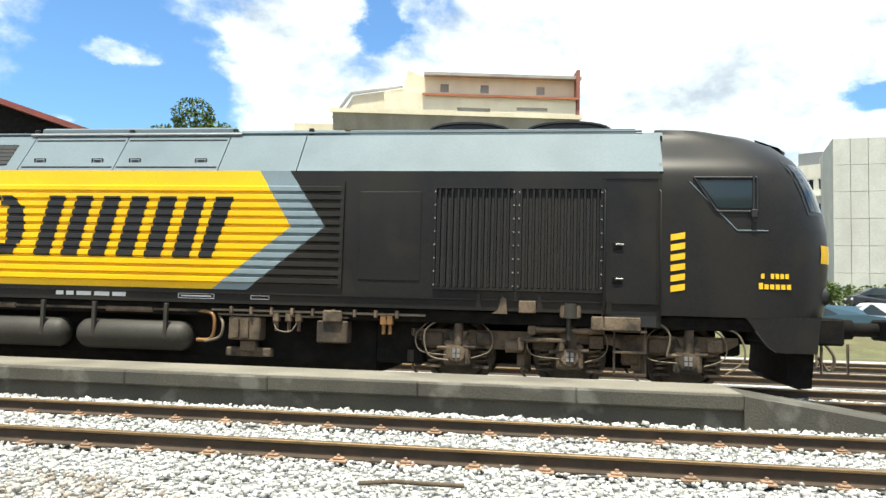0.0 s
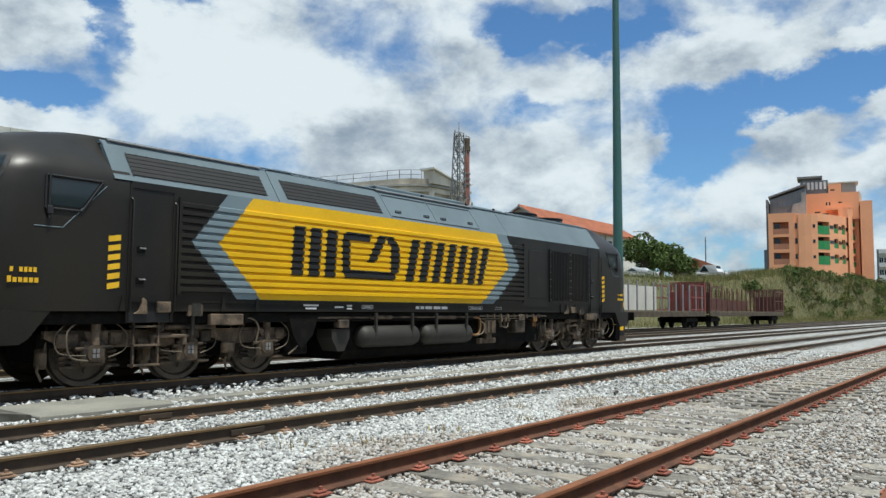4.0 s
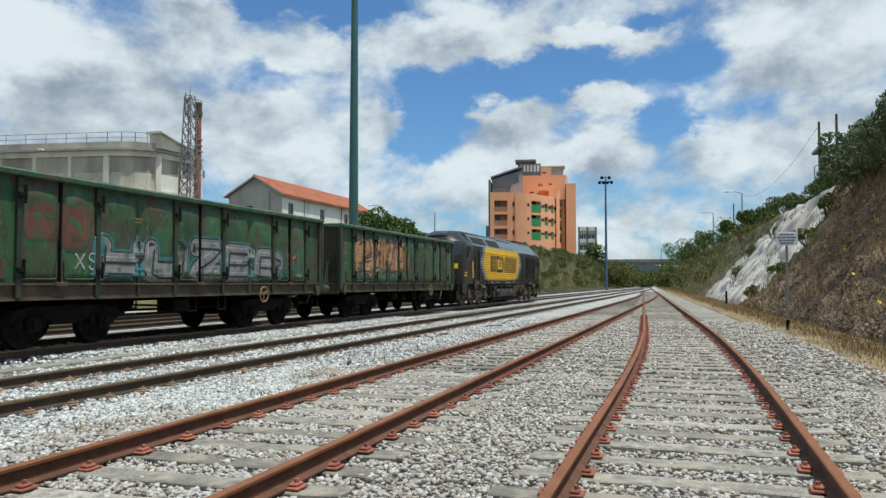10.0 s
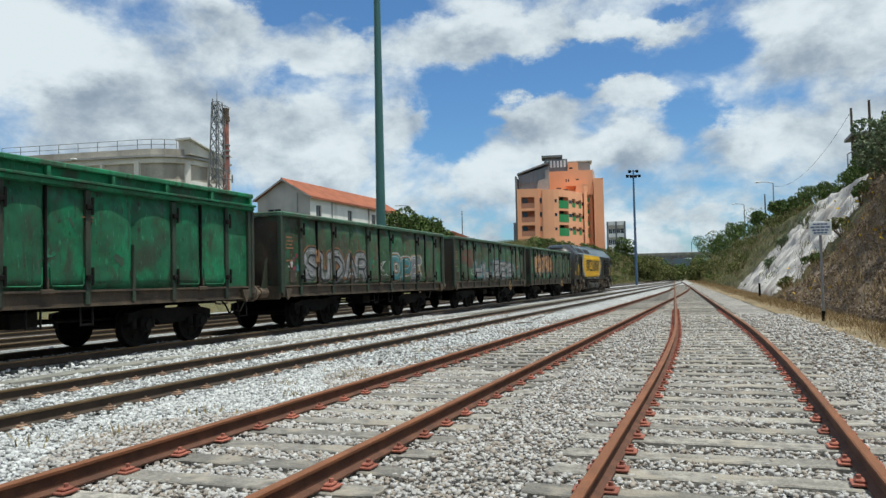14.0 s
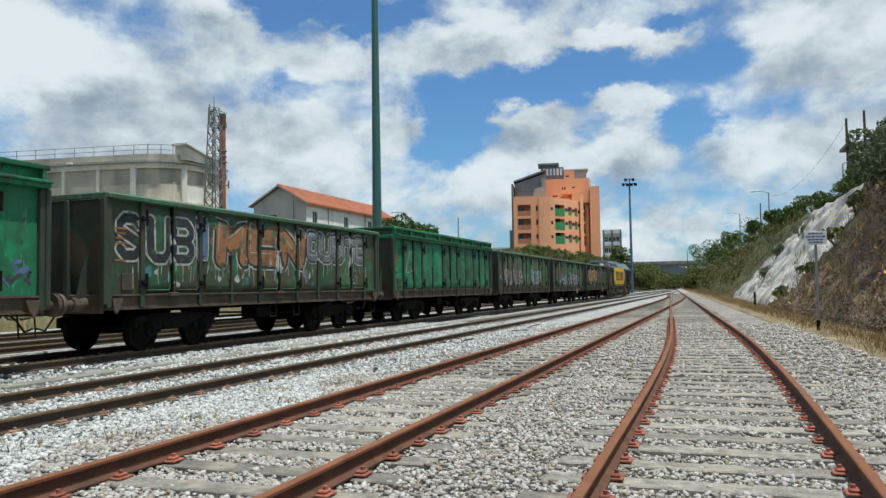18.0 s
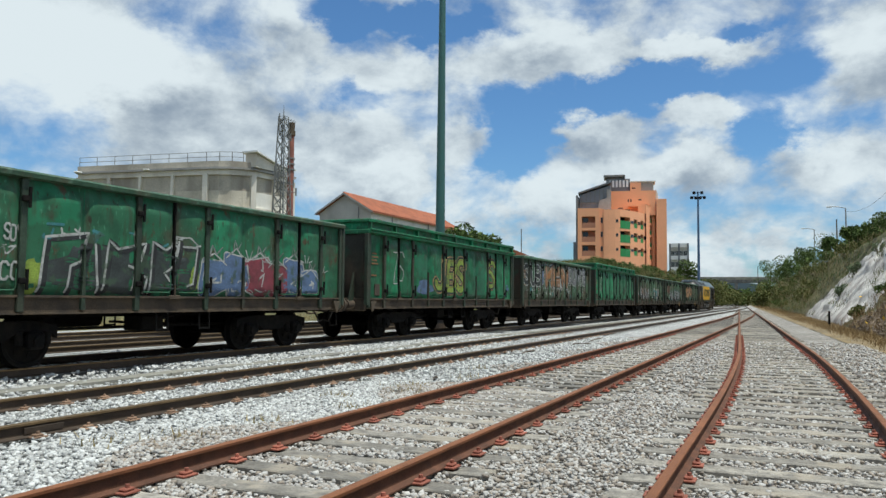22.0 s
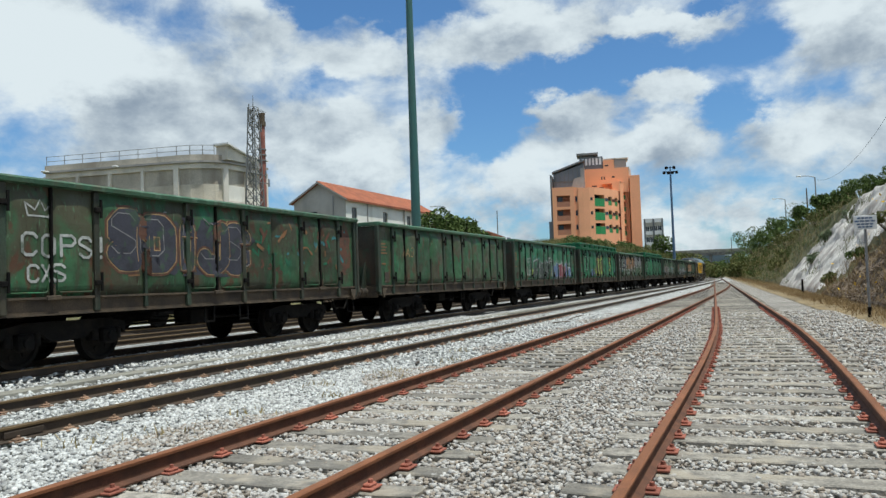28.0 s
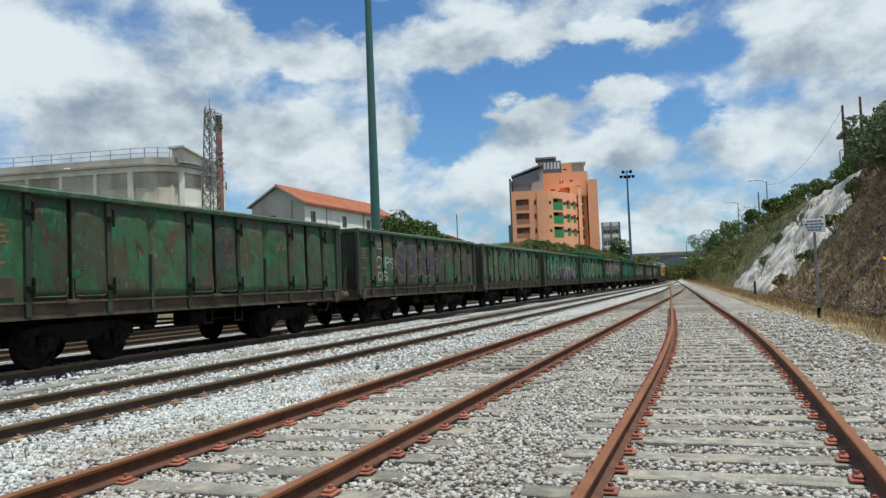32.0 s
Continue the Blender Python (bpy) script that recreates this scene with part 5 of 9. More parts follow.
    for s in (-1, 1):
        part("sand_hopper", Mesh().prism([(7.80, 0.82), (8.32, 0.82), (8.32, 0.64), (8.16, 0.36), (7.98, 0.36), (7.80, 0.64)], *sorted((s * 0.85, s * 1.30)), axis="y"), m_tank, loco)
        part("hopper_valve", block(7.92, 8.22, *sorted((s * 1.20, s * 1.40)), 0.84, 1.02, 0.02), m_gear, loco)
        for x0, x1 in ((8.58, 10.55), (10.70, 12.66)):
            prof = [(x0, 0.0), (x0 + 0.012, 0.09), (x0 + 0.05, 0.165), (x0 + 0.11, 0.215), (x0 + 0.19, 0.238), (x1 - 0.19, 0.238), (x1 - 0.11, 0.215), (x1 - 0.05, 0.165), (x1 - 0.012, 0.09), (x1, 0.0)]
            n, k = 24, len(prof)
            t = Mesh().raw([(px, s * 1.26 + pr * math.cos(2 * math.pi * a / n), 0.65 + pr * math.sin(2 * math.pi * a / n)) for a in range(n) for px, pr in prof],
                           [(a * k + c, ((a + 1) % n) * k + c, ((a + 1) % n) * k + c + 1, a * k + c + 1) for a in range(n) for c in range(k - 1)], True)
            part("air_tank", t, m_tank, loco)
            for x in (x0 + 0.34, x1 - 0.40):
                part("tank_strap", block(x, x + 0.06, *sorted((s * 1.44, s * 1.505)), 0.60, 1.16, 0.008), m_tank, loco)
        part("pipe_run", Mesh().tube((6.6, s * 1.32, 1.06), (13.0, s * 1.32, 1.06), 0.028, None, 8).tube((8.9, s * 1.33, 1.06), (9.6, s * 1.33, 1.06), 0.045, None, 10)
             .tube((11.2, s * 1.33, 1.05), (12.0, s * 1.33, 1.05), 0.045, None, 10), m_gear, loco)
        hose(loco, [(12.7, s * 1.3, 1.05), (13.0, s * 1.36, 1.02), (13.05, s * 1.36, 0.8), (12.98, s * 1.34, 0.62), (12.75, s * 1.33, 0.6)], 0.03, "bent_pipe", m_copper)
        hose(loco, [(13.1, s * 1.3, 0.98), (13.2, s * 1.38, 0.85), (13.15, s * 1.38, 0.66), (12.9, s * 1.36, 0.58)], 0.022, "bent_pipe", m_hose)
        part("valve_box", Mesh().box(13.28, 13.80, *sorted((s * 1.1, s * 1.36)), 0.62, 0.98, 0.02).box(13.34, 13.46, *sorted((s * 1.36, s * 1.40)), 0.66, 0.94).box(13.52, 13.62, *sorted((s * 1.36, s * 1.40)), 0.66, 0.94), m_gear, loco)
        part("equipment_box", block(14.72, 15.2, *sorted((s * 1.1, s * 1.4)), 0.62, 0.96, 0.02), m_gear, loco)
        part("equipment_box", block(14.82, 15.12, *sorted((s * 1.4, s * 1.45)), 0.94, 1.12, 0.02), m_gear, loco)
        part("hopper", Mesh().prism([(6.55, 1.12), (7.35, 1.12), (7.2, 0.72), (6.9, 0.45), (6.7, 0.72)], *sorted((s * 1.2, s * 1.38)), axis="y"), m_under, loco)
        for x in (14.0, 14.2, 14.36, 15.7, 15.8):
            part("valve", Mesh().box(x, x + 0.1, *sorted((s * 1.25, s * 1.38)), 0.92, 1.1, 0.015).tube((x + 0.05, s * 1.32, 0.78), (x + 0.05, s * 1.32, 0.92), 0.03, None, 8), m_copper if x > 15 else m_gear, loco)
        for xc in (18.55, 4.45):
            part("side_box", block(xc - 0.15, xc + 0.15, *sorted((s * 1.36, s * 1.44)), 1.1, 1.3, 0.02), m_gear, loco)
            part("side_damper", Mesh().tube((xc - 0.02, s * 1.38, 0.78), (xc - 0.02, s * 1.38, 1.12), 0.035, None, 8).tube((xc, s * 1.38, 1.1), (xc, s * 1.38, 1.32), 0.11, None, 14), m_tank, loco)
            part("riveted_box", block(xc + 0.3, xc + 1.0, *sorted((s * 1.33, s * 1.45)), 0.94, 1.14, 0.015), m_gear, loco)
            part("hook_plate", Mesh().prism([(xc - 1.15, 1.14), (xc - 0.92, 1.14), (xc - 0.94, 1.36), (xc - 1.0, 1.40), (xc - 1.06, 1.2)], *sorted((s * 1.42, s * 1.46)), axis="y"), m_gear, loco)
            part("jacking_pad", block(xc - 0.75, xc - 0.5, *sorted((s * 1.42, s * 1.47)), 1.16, 1.34, 0.01), m_gear, loco)
        for k in range(9):
            x = 13.3 + 0.33 * k
            part("pipe_clamp", block(x, x + 0.05, *sorted((s * 1.33, s * 1.41)), 1.02, 1.14, 0.01), m_gear, loco)
        part("long_pipe", Mesh().tube((13.0, s * 1.37, 1.08), (16.4, s * 1.37, 1.08), 0.022, None, 6).tube((13.1, s * 1.35, 1.01), (15.2, s * 1.35, 1.01), 0.016, None, 6), m_hose, loco)
        part("drain_box", Mesh().box(13.2, 13.95, *sorted((s * 1.05, s * 1.25)), 0.36, 0.5, 0.02).box(13.45, 13.7, *sorted((s * 1.1, s * 1.3)), 0.44, 0.62, 0.02), m_gear, loco)
        hose(loco, [(14.0, s * 1.32, 0.96), (14.08, s * 1.38, 0.8), (14.3, s * 1.38, 0.78), (14.4, s * 1.34, 0.95)], 0.012)
        for xc, dr in ((18.55, 1), (4.45, -1)):
            for q in (-1.35, -0.45, 0.55, 1.30):
                part("hanger", Mesh().prism([(xc + q - 0.05, 1.18), (xc + q + 0.05, 1.18), (xc + q + 0.015, 1.42), (xc + q - 0.015, 1.42)], *sorted((s * 1.425, s * 1.45)), axis="y"), m_loco, loco)
            part("brake_beam", Mesh().box(xc - 0.75, xc - 0.05, *sorted((s * 1.24, s * 1.34)), 0.74, 0.80, 0.015).tube((xc - 0.72, s * 1.29, 0.62), (xc - 0.72, s * 1.29, 0.78), 0.05, None, 8).tube((xc - 0.12, s * 1.29, 0.62), (xc - 0.12, s * 1.29, 0.78), 0.05, None, 8), m_gear, loco)
            part("lubricator", Mesh().tube((xc + 0.0, s * 1.36, 1.10), (xc + 0.0, s * 1.36, 1.30), 0.10, 0.12, 12), m_steel, loco)
            hose(loco, [(xc + 1.0, s * 1.28, 1.0), (xc + 1.25, s * 1.34, 1.06), (xc + 1.42, s * 1.34, 0.9), (xc + 1.38, s * 1.32, 0.6)], 0.017)
            hose(loco, [(xc + 2.05, s * 1.28, 1.02), (xc + 2.35, s * 1.34, 0.95), (xc + 2.45, s * 1.34, 0.6), (xc + 2.2, s * 1.3, 0.36)], 0.015)
            hose(loco, [(xc - 1.9, s * 1.26, 1.04), (xc - 2.15, s * 1.34, 0.86), (xc - 2.1, s * 1.34, 0.5), (xc - 1.8, s * 1.3, 0.42)], 0.015)
        # small white notices along the sill
        for x0, x1, z0, z1 in ((8.55, 8.9, 1.245, 1.325), (12.45, 13.05, 1.245, 1.325), (13.65, 13.95, 1.255, 1.315)):
            fr = Mesh()
            y = sorted((s * 1.421, s * 1.4245))
            fr.box(x0, x1, *y, z0, z0 + 0.008).box(x0, x1, *y, z1 - 0.008, z1).box(x0, x0 + 0.008, *y, z0, z1).box(x1 - 0.008, x1, *y, z0, z1).box(x0 + 0.05, x1 - 0.05, *y, z0 + 0.03, z1 - 0.03)
            part("notice", fr, m_white, loco)
        for x0, x1 in ((10.35, 10.48), (10.53, 10.66), (10.71, 10.96), (11.02, 11.28), (11.33, 11.56)):
            part("number_bar", Mesh().box(x0, x1, *sorted((s * 1.421, s * 1.4245)), 1.25, 1.315), m_white, loco)
        for x0, x1, z in ((6.9, 7.3, 1.29), (6.95, 7.25, 1.23), (7.75, 8.0, 1.26), (8.1, 8.25, 1.23), (8.1, 8.25, 1.29)):
            part("notice_bar", Mesh().box(x0, x1, *sorted((s * 1.421, s * 1.4245)), z, z + 0.035), m_white, loco)
    wheels = loco_bogie(loco, 18.55, 1) + loco_bogie(loco, 4.45, -1)
    return loco, wheels


loco, loco_wheels = make_loco()


# open wagons: local x from the front buffers (0) back to -14.04
WAGON_PITCH = 14.04
BODY0, BODY1 = -13.30, -0.74
Z_FLOOR, Z_TOP = 1.24, 3.14
# panel widths from the rear end: n narrow end, d door leaf, w half of a wide panel
BAYS = [("n", 1.0), ("d", 0.95), ("d", 0.95), ("w", 1.215), ("w", 1.215), ("d", 0.95), ("d", 0.95), ("w", 1.215), ("w", 1.215), ("d", 0.95), ("d", 0.95), ("n", 1.0)]


def bay_edges():
    xs = [BODY0]
    for _, w in BAYS:
        xs.append(xs[-1] + w)
    return xs


EDGES = bay_edges()
SIDE = 1.38


DENTS = {}


def bulge(x, z, seed=0):
    """How far the pressed and battered side panels stand out at x, z."""
    for (kind, w), x0 in zip(BAYS, EDGES):
        if x0 <= x <= x0 + w:
            u, v = (x - x0) / w, (z - Z_FLOOR) / (Z_TOP - Z_FLOOR)
            if kind == "n":
                return 0.012 + 0.012 * smooth01(min(8 * u, 8 - 8 * u, 8 * v, 8 - 8 * v)) * noise.noise((x * 1.4, z * 1.3, seed * 3.7))
            e = min(u, 1 - u) / 0.12
            f = min(v / 0.09, (1 - v) / 0.16)
            k = smooth01(min(e, f, 1.0))
            d = noise.noise((x * 1.5, z * 1.2, seed * 3.7)) + 0.5 * noise.noise((x * 3.1, z * 2.6, seed * 5.1 + 9))
            return k * (0.085 * (0.5 + 0.5 * smooth01(4 * u * (1 - u))) + 0.030 * d)
    return 0.0


def wagon_panel(x0, w, s, seed):
    """One pressed panel, a grid that follows the bulge."""
    us = [0, 0.03, 0.06, 0.09] + lin(0.13, 0.87, max(6, int(w / 0.11))) + [0.91, 0.94, 0.97, 1]
    vs = [0, 0.02, 0.045, 0.07] + lin(0.10, 0.82, 14) + [0.86, 0.90, 0.94, 0.97, 1]
    me, n = Mesh(), len(us)
    pts = []
    for v in vs:
        for u in us:
            x, z = x0 + 0.012 + u * (w - 0.024), Z_FLOOR + v * (Z_TOP - Z_FLOOR)
            pts.append((x, s * (SIDE + bulge(min(max(x, x0 + 1e-4), x0 + w - 1e-4), z, seed)), z))
    me.raw(pts, [(j * n + i, j * n + i + 1, (j + 1) * n + i + 1, (j + 1) * n + i) for j in range(len(vs) - 1) for i in range(n - 1)], True)
    return me


def wagon_bogie(w, xc):
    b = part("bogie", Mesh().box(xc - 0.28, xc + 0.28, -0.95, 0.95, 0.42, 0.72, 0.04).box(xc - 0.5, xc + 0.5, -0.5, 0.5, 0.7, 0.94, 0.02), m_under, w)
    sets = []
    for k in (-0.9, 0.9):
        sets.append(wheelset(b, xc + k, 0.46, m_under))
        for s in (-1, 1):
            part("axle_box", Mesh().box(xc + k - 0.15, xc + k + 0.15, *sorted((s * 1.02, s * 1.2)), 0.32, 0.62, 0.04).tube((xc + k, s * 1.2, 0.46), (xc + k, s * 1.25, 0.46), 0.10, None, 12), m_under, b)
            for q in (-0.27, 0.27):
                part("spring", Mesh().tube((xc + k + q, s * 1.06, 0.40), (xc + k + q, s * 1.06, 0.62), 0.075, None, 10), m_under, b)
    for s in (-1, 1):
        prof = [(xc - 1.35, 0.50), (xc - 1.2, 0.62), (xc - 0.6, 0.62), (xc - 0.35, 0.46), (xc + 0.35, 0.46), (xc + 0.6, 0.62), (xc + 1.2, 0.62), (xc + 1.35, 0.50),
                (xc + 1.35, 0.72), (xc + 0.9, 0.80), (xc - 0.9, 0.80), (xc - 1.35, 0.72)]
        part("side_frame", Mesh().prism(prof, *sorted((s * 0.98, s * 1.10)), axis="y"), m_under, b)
    return sets


def make_wagon(paint, raised, label, seed):
    w = thing("open_wagon", label, "goods wagon", "wagons of the train")
    rail_m = paint if raised else m_wagon_rail
    for s in (-1, 1):
        for (kind, wd), x0 in zip(BAYS, EDGES):
            part("door_leaf" if kind == "d" else "side_panel", wagon_panel(x0, wd, s, seed), paint, w)
        for i, x in enumerate(EDGES):
            if 0 < i < len(EDGES) - 1 and BAYS[i - 1][0] == BAYS[i][0] == "w":
                # seam strip and short gusset rib in the middle of a wide panel
                part("seam_strip", Mesh().box(x - 0.03, x + 0.03, *sorted((s * 1.352, s * 1.378)), Z_FLOOR, Z_TOP), paint, w)
                part("gusset", Mesh().prism([(x - 0.045, Z_FLOOR - 0.25), (x + 0.045, Z_FLOOR - 0.25), (x + 0.012, Z_FLOOR + 0.90), (x - 0.012, Z_FLOOR + 0.90)], *sorted((s * 1.38, s * 1.455)), axis="y"), m_wagon_post, w)
                continue
            mid = 0 < i < len(EDGES) - 1 and BAYS[i - 1][0] == BAYS[i][0] == "d"
            h = 0.02 if mid else 0.06
            xx = min(max(x, BODY0 + 0.06), BODY1 - 0.06)
            part("lock_bar" if mid else "post", block(xx - h, xx + h, *sorted((s * 1.36, s * (1.455 if mid else 1.47))), Z_FLOOR - (0.0 if mid else 0.28), Z_TOP, 0.012), m_under if mid else m_wagon_post, w)
            if not mid and 0 < i < len(EDGES) - 1:
                for z in (1.42, 2.76):
                    part("hinge", block(xx - 0.085, xx + 0.085, *sorted((s * 1.47, s * 1.535)), z, z + 0.10, 0.015), m_under, w)
                    part("hinge_pin", Mesh().tube((xx + 0.05, s * 1.52, z - 0.10), (xx + 0.05, s * 1.52, z + 0.24), 0.028, None, 7), m_under, w)
            if mid:
                part("latch", Mesh().box(x - 0.14, x + 0.14, *sorted((s * 1.44, s * 1.50)), Z_FLOOR - 0.06, Z_FLOOR + 0.02, 0.01).tube((x, s * 1.48, Z_FLOOR - 0.05), (x, s * 1.48, Z_FLOOR + 0.22), 0.022, None, 6), m_wagon_frame, w)
        for (kind, wd), x0 in zip(BAYS, EDGES):
            if kind == "d":
                part("door_lip", Mesh().pipe([(x0 + 0.09, s * 1.44, Z_FLOOR + 0.42), (x0 + 0.09, s * 1.445, Z_FLOOR + 0.12), (x0 + 0.14, s * 1.45, Z_FLOOR + 0.075), (x0 + wd - 0.14, s * 1.45, Z_FLOOR + 0.075),
                                              (x0 + wd - 0.09, s * 1.445, Z_FLOOR + 0.12), (x0 + wd - 0.09, s * 1.44, Z_FLOOR + 0.42)], 0.014), paint, w)
        part("sole_bar", Mesh().prism([(s * 1.18, 0.92), (s * 1.44, 0.92), (s * 1.44, 0.95), (s * 1.40, 0.95), (s * 1.40, 1.20), (s * 1.46, 1.20), (s * 1.46, Z_FLOOR), (s * 1.18, Z_FLOOR)], BODY0, BODY1), m_wagon_frame, w)
        part("top_rail", Mesh().prism([(s * 1.33, Z_TOP), (s * 1.53, Z_TOP + 0.02), (s * 1.54, Z_TOP + 0.09), (s * 1.48, Z_TOP + 0.13), (s * 1.36, Z_TOP + 0.13), (s * 1.33, Z_TOP + 0.10)], BODY0 - 0.05, BODY1 + 0.05), rail_m, w)
        if raised:
            part("raised_rail", Mesh().box(BODY0 - 0.05, BODY1 + 0.05, *sorted((s * 1.36, s * 1.52)), Z_TOP + 0.34, Z_TOP + 0.44, 0.02), paint, w)
            part("ledge", Mesh().box(BODY0 - 0.05, BODY1 + 0.05, *sorted((s * 1.36, s * 1.60)), Z_TOP + 0.10, Z_TOP + 0.15, 0.01), paint, w)
            part("raised_board", Mesh().box(BODY0, BODY1, *sorted((s * 1.37, s * 1.41)), Z_TOP + 0.12, Z_TOP + 0.36), paint, w)
            for x in lin(BODY0 + 0.02, BODY1 - 0.1, 9):
                part("raised_post", block(x, x + 0.09, *sorted((s * 1.40, s * 1.51)), Z_TOP + 0.14, Z_TOP + 0.35, 0.01), paint, w)
        part("step", Mesh().pipe([(BODY1 - 0.5, s * 1.38, 0.95), (BODY1 - 0.5, s * 1.42, 0.5), (BODY1 - 0.15, s * 1.42, 0.5), (BODY1 - 0.15, s * 1.38, 0.95)], 0.016), m_under, w)
        part("corner_bracket", Mesh().prism([(BODY1 - 0.42, 1.16), (BODY1 - 0.12, 1.16), (BODY1 - 0.16, 0.96), (BODY1 - 0.24, 0.84), (BODY1 - 0.34, 0.98)], *sorted((s * 1.44, s * 1.49)), axis="y"), m_wagon_frame, w)
        part("corner_bracket", Mesh().prism([(BODY0 + 0.42, 1.16), (BODY0 + 0.12, 1.16), (BODY0 + 0.16, 0.96), (BODY0 + 0.24, 0.84), (BODY0 + 0.34, 0.98)], *sorted((s * 1.44, s * 1.49)), axis="y"), m_wagon_frame, w)
        for x, t in ((-6.2, 0.5), (-7.4, 0.5)):
            part("brake_lever", Mesh().box(x, x + 0.03, *sorted((s * 1.36, s * 1.39)), 0.55, 0.95).box(x + 0.3, x + 0.33, *sorted((s * 1.36, s * 1.39)), 0.55, 0.95).box(x, x + 0.33, *sorted((s * 1.36, s * 1.38)), 0.56, 0.60), m_under, w)
        part("label_plate", block(BODY0 + 0.45, BODY0 + 0.75, *sorted((s * 1.40, s * 1.42)), Z_FLOOR + 0.08, Z_FLOOR + 0.42, 0.005), m_wagon_frame, w)
    part("floor", Mesh().box(BODY0, BODY1, -1.36, 1.36, 1.16, 1.22), m_wagon_frame, w)
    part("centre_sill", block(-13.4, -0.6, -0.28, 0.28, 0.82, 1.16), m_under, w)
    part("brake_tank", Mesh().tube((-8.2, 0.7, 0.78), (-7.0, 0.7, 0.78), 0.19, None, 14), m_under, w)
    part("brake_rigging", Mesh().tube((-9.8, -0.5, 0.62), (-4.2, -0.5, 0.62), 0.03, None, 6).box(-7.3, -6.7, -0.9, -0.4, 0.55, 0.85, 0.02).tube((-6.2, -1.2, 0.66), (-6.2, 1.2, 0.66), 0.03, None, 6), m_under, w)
    for xe, d in ((BODY0, -1), (BODY1, 1)):
        ew = Mesh()
        us, n = lin(-1, 1, 13), 13
        vs = lin(0, 1, 9)
        pts = [(xe + d * (0.05 * smooth01(min(1, 4 * min((u + 1) / 2, (1 - u) / 2), 5 * v, 5 * (1 - v)))), u * 1.36, Z_FLOOR + v * (Z_TOP - Z_FLOOR)) for v in vs for u in us]
        ew.raw(pts, [(j * n + i, j * n + i + 1, (j + 1) * n + i + 1, (j + 1) * n + i) for j in range(8) for i in range(12)], True)
        part("end_wall", ew, m_wagon_end, w)
        part("end_rail", block(min(xe, xe + d * 0.08), max(xe, xe + d * 0.08), -1.5, 1.5, Z_TOP, Z_TOP + 0.125, 0.02), rail_m, w)
        if raised:
            part("raised_end_rail", block(min(xe, xe + d * 0.08), max(xe, xe + d * 0.08), -1.5, 1.5, Z_TOP + 0.34, Z_TOP + 0.44, 0.02), paint, w)
            part("raised_end_board", Mesh().box(min(xe, xe - d * 0.04), max(xe, xe - d * 0.04), -1.38, 1.38, Z_TOP + 0.12, Z_TOP + 0.36), paint, w)
        for y in (-1.43, -0.5, 0.5, 1.43):
            part("end_post", block(min(xe, xe + d * 0.11), max(xe, xe + d * 0.11), y - 0.06, y + 0.06, Z_FLOOR - 0.2, Z_TOP, 0.012), m_wagon_post, w)
        for y in (-0.96, 0.96):
            part("end_gusset", Mesh().prism([(xe, Z_FLOOR - 0.1), (xe + d * 0.28, Z_FLOOR - 0.1), (xe + d * 0.03, Z_FLOOR + 0.75), (xe, Z_FLOOR + 0.75)], y - 0.03, y + 0.03, axis="y"), m_wagon_post, w)
            part("buffer", Mesh().tube((xe, y * 0.94, 1.05), (xe + d * 0.36, y * 0.94, 1.05), 0.16, 0.13, 14).tube((xe + d * 0.36, y * 0.94, 1.05), (xe + d * 0.64, y * 0.94, 1.05), 0.09, None, 12)
                 .tube((xe + d * 0.64, y * 0.94, 1.05), (xe + d * 0.72, y * 0.94, 1.05), 0.22, None, 18), m_gear, w)
        part("buffer_beam", block(min(xe, xe + d * 0.06), max(xe, xe + d * 0.06), -1.4, 1.4, 0.86, 1.24, 0.02), m_wagon_frame, w)
        part("coupling", Mesh().box(min(xe, xe + d * 0.3), max(xe, xe + d * 0.3), -0.05, 0.05, 0.98, 1.1, 0.02).pipe([(xe + d * 0.3, 0, 1.0), (xe + d * 0.5, 0, 0.8), (xe + d * 0.7, 0, 0.78)], 0.03), m_gear, w)
        part("air_hose", Mesh().pipe([(xe + d * 0.05, -0.4, 0.95), (xe + d * 0.3, -0.42, 0.8), (xe + d * 0.5, -0.42, 0.55), (xe + d * 0.7, -0.4, 0.6)], 0.022), m_under, w)
    wagon_bogie(w, BODY1 - 2.55)
    wagon_bogie(w, BODY0 + 2.55)
    return w


def hand_wheel(w):
    """The brake wheel low on the near side."""
    ring = Mesh()
    for k in range(20):
        a0, a1 = 2 * math.pi * k / 20, 2 * math.pi * (k + 1) / 20
        ring.tube((-4.2 + 0.21 * math.cos(a0), -1.50, 0.93 + 0.21 * math.sin(a0)), (-4.2 + 0.21 * math.cos(a1), -1.50, 0.93 + 0.21 * math.sin(a1)), 0.016, None, 6, False)
    for k in range(3):
        a = 0.5 + 2 * math.pi * k / 3
        ring.tube((-4.2, -1.48, 0.93), (-4.2 + 0.21 * math.cos(a), -1.50, 0.93 + 0.21 * math.sin(a)), 0.014, None, 6)
    ring.tube((-4.2, -1.35, 0.93), (-4.2, -1.5, 0.93), 0.03, None, 8)
    part("hand_wheel", ring, m_handwheel, w)


m_handwheel = mat("rusty_yellow_wheel", (0.30, 0.20, 0.08), 0.7, 0.2, 0.3, 9, 60, 0.1)
WEATHERED = "weathered dark green open wagon with graffiti on its side doors"
BRIGHT = "bright green open wagon with raised top rails and faded graffiti"
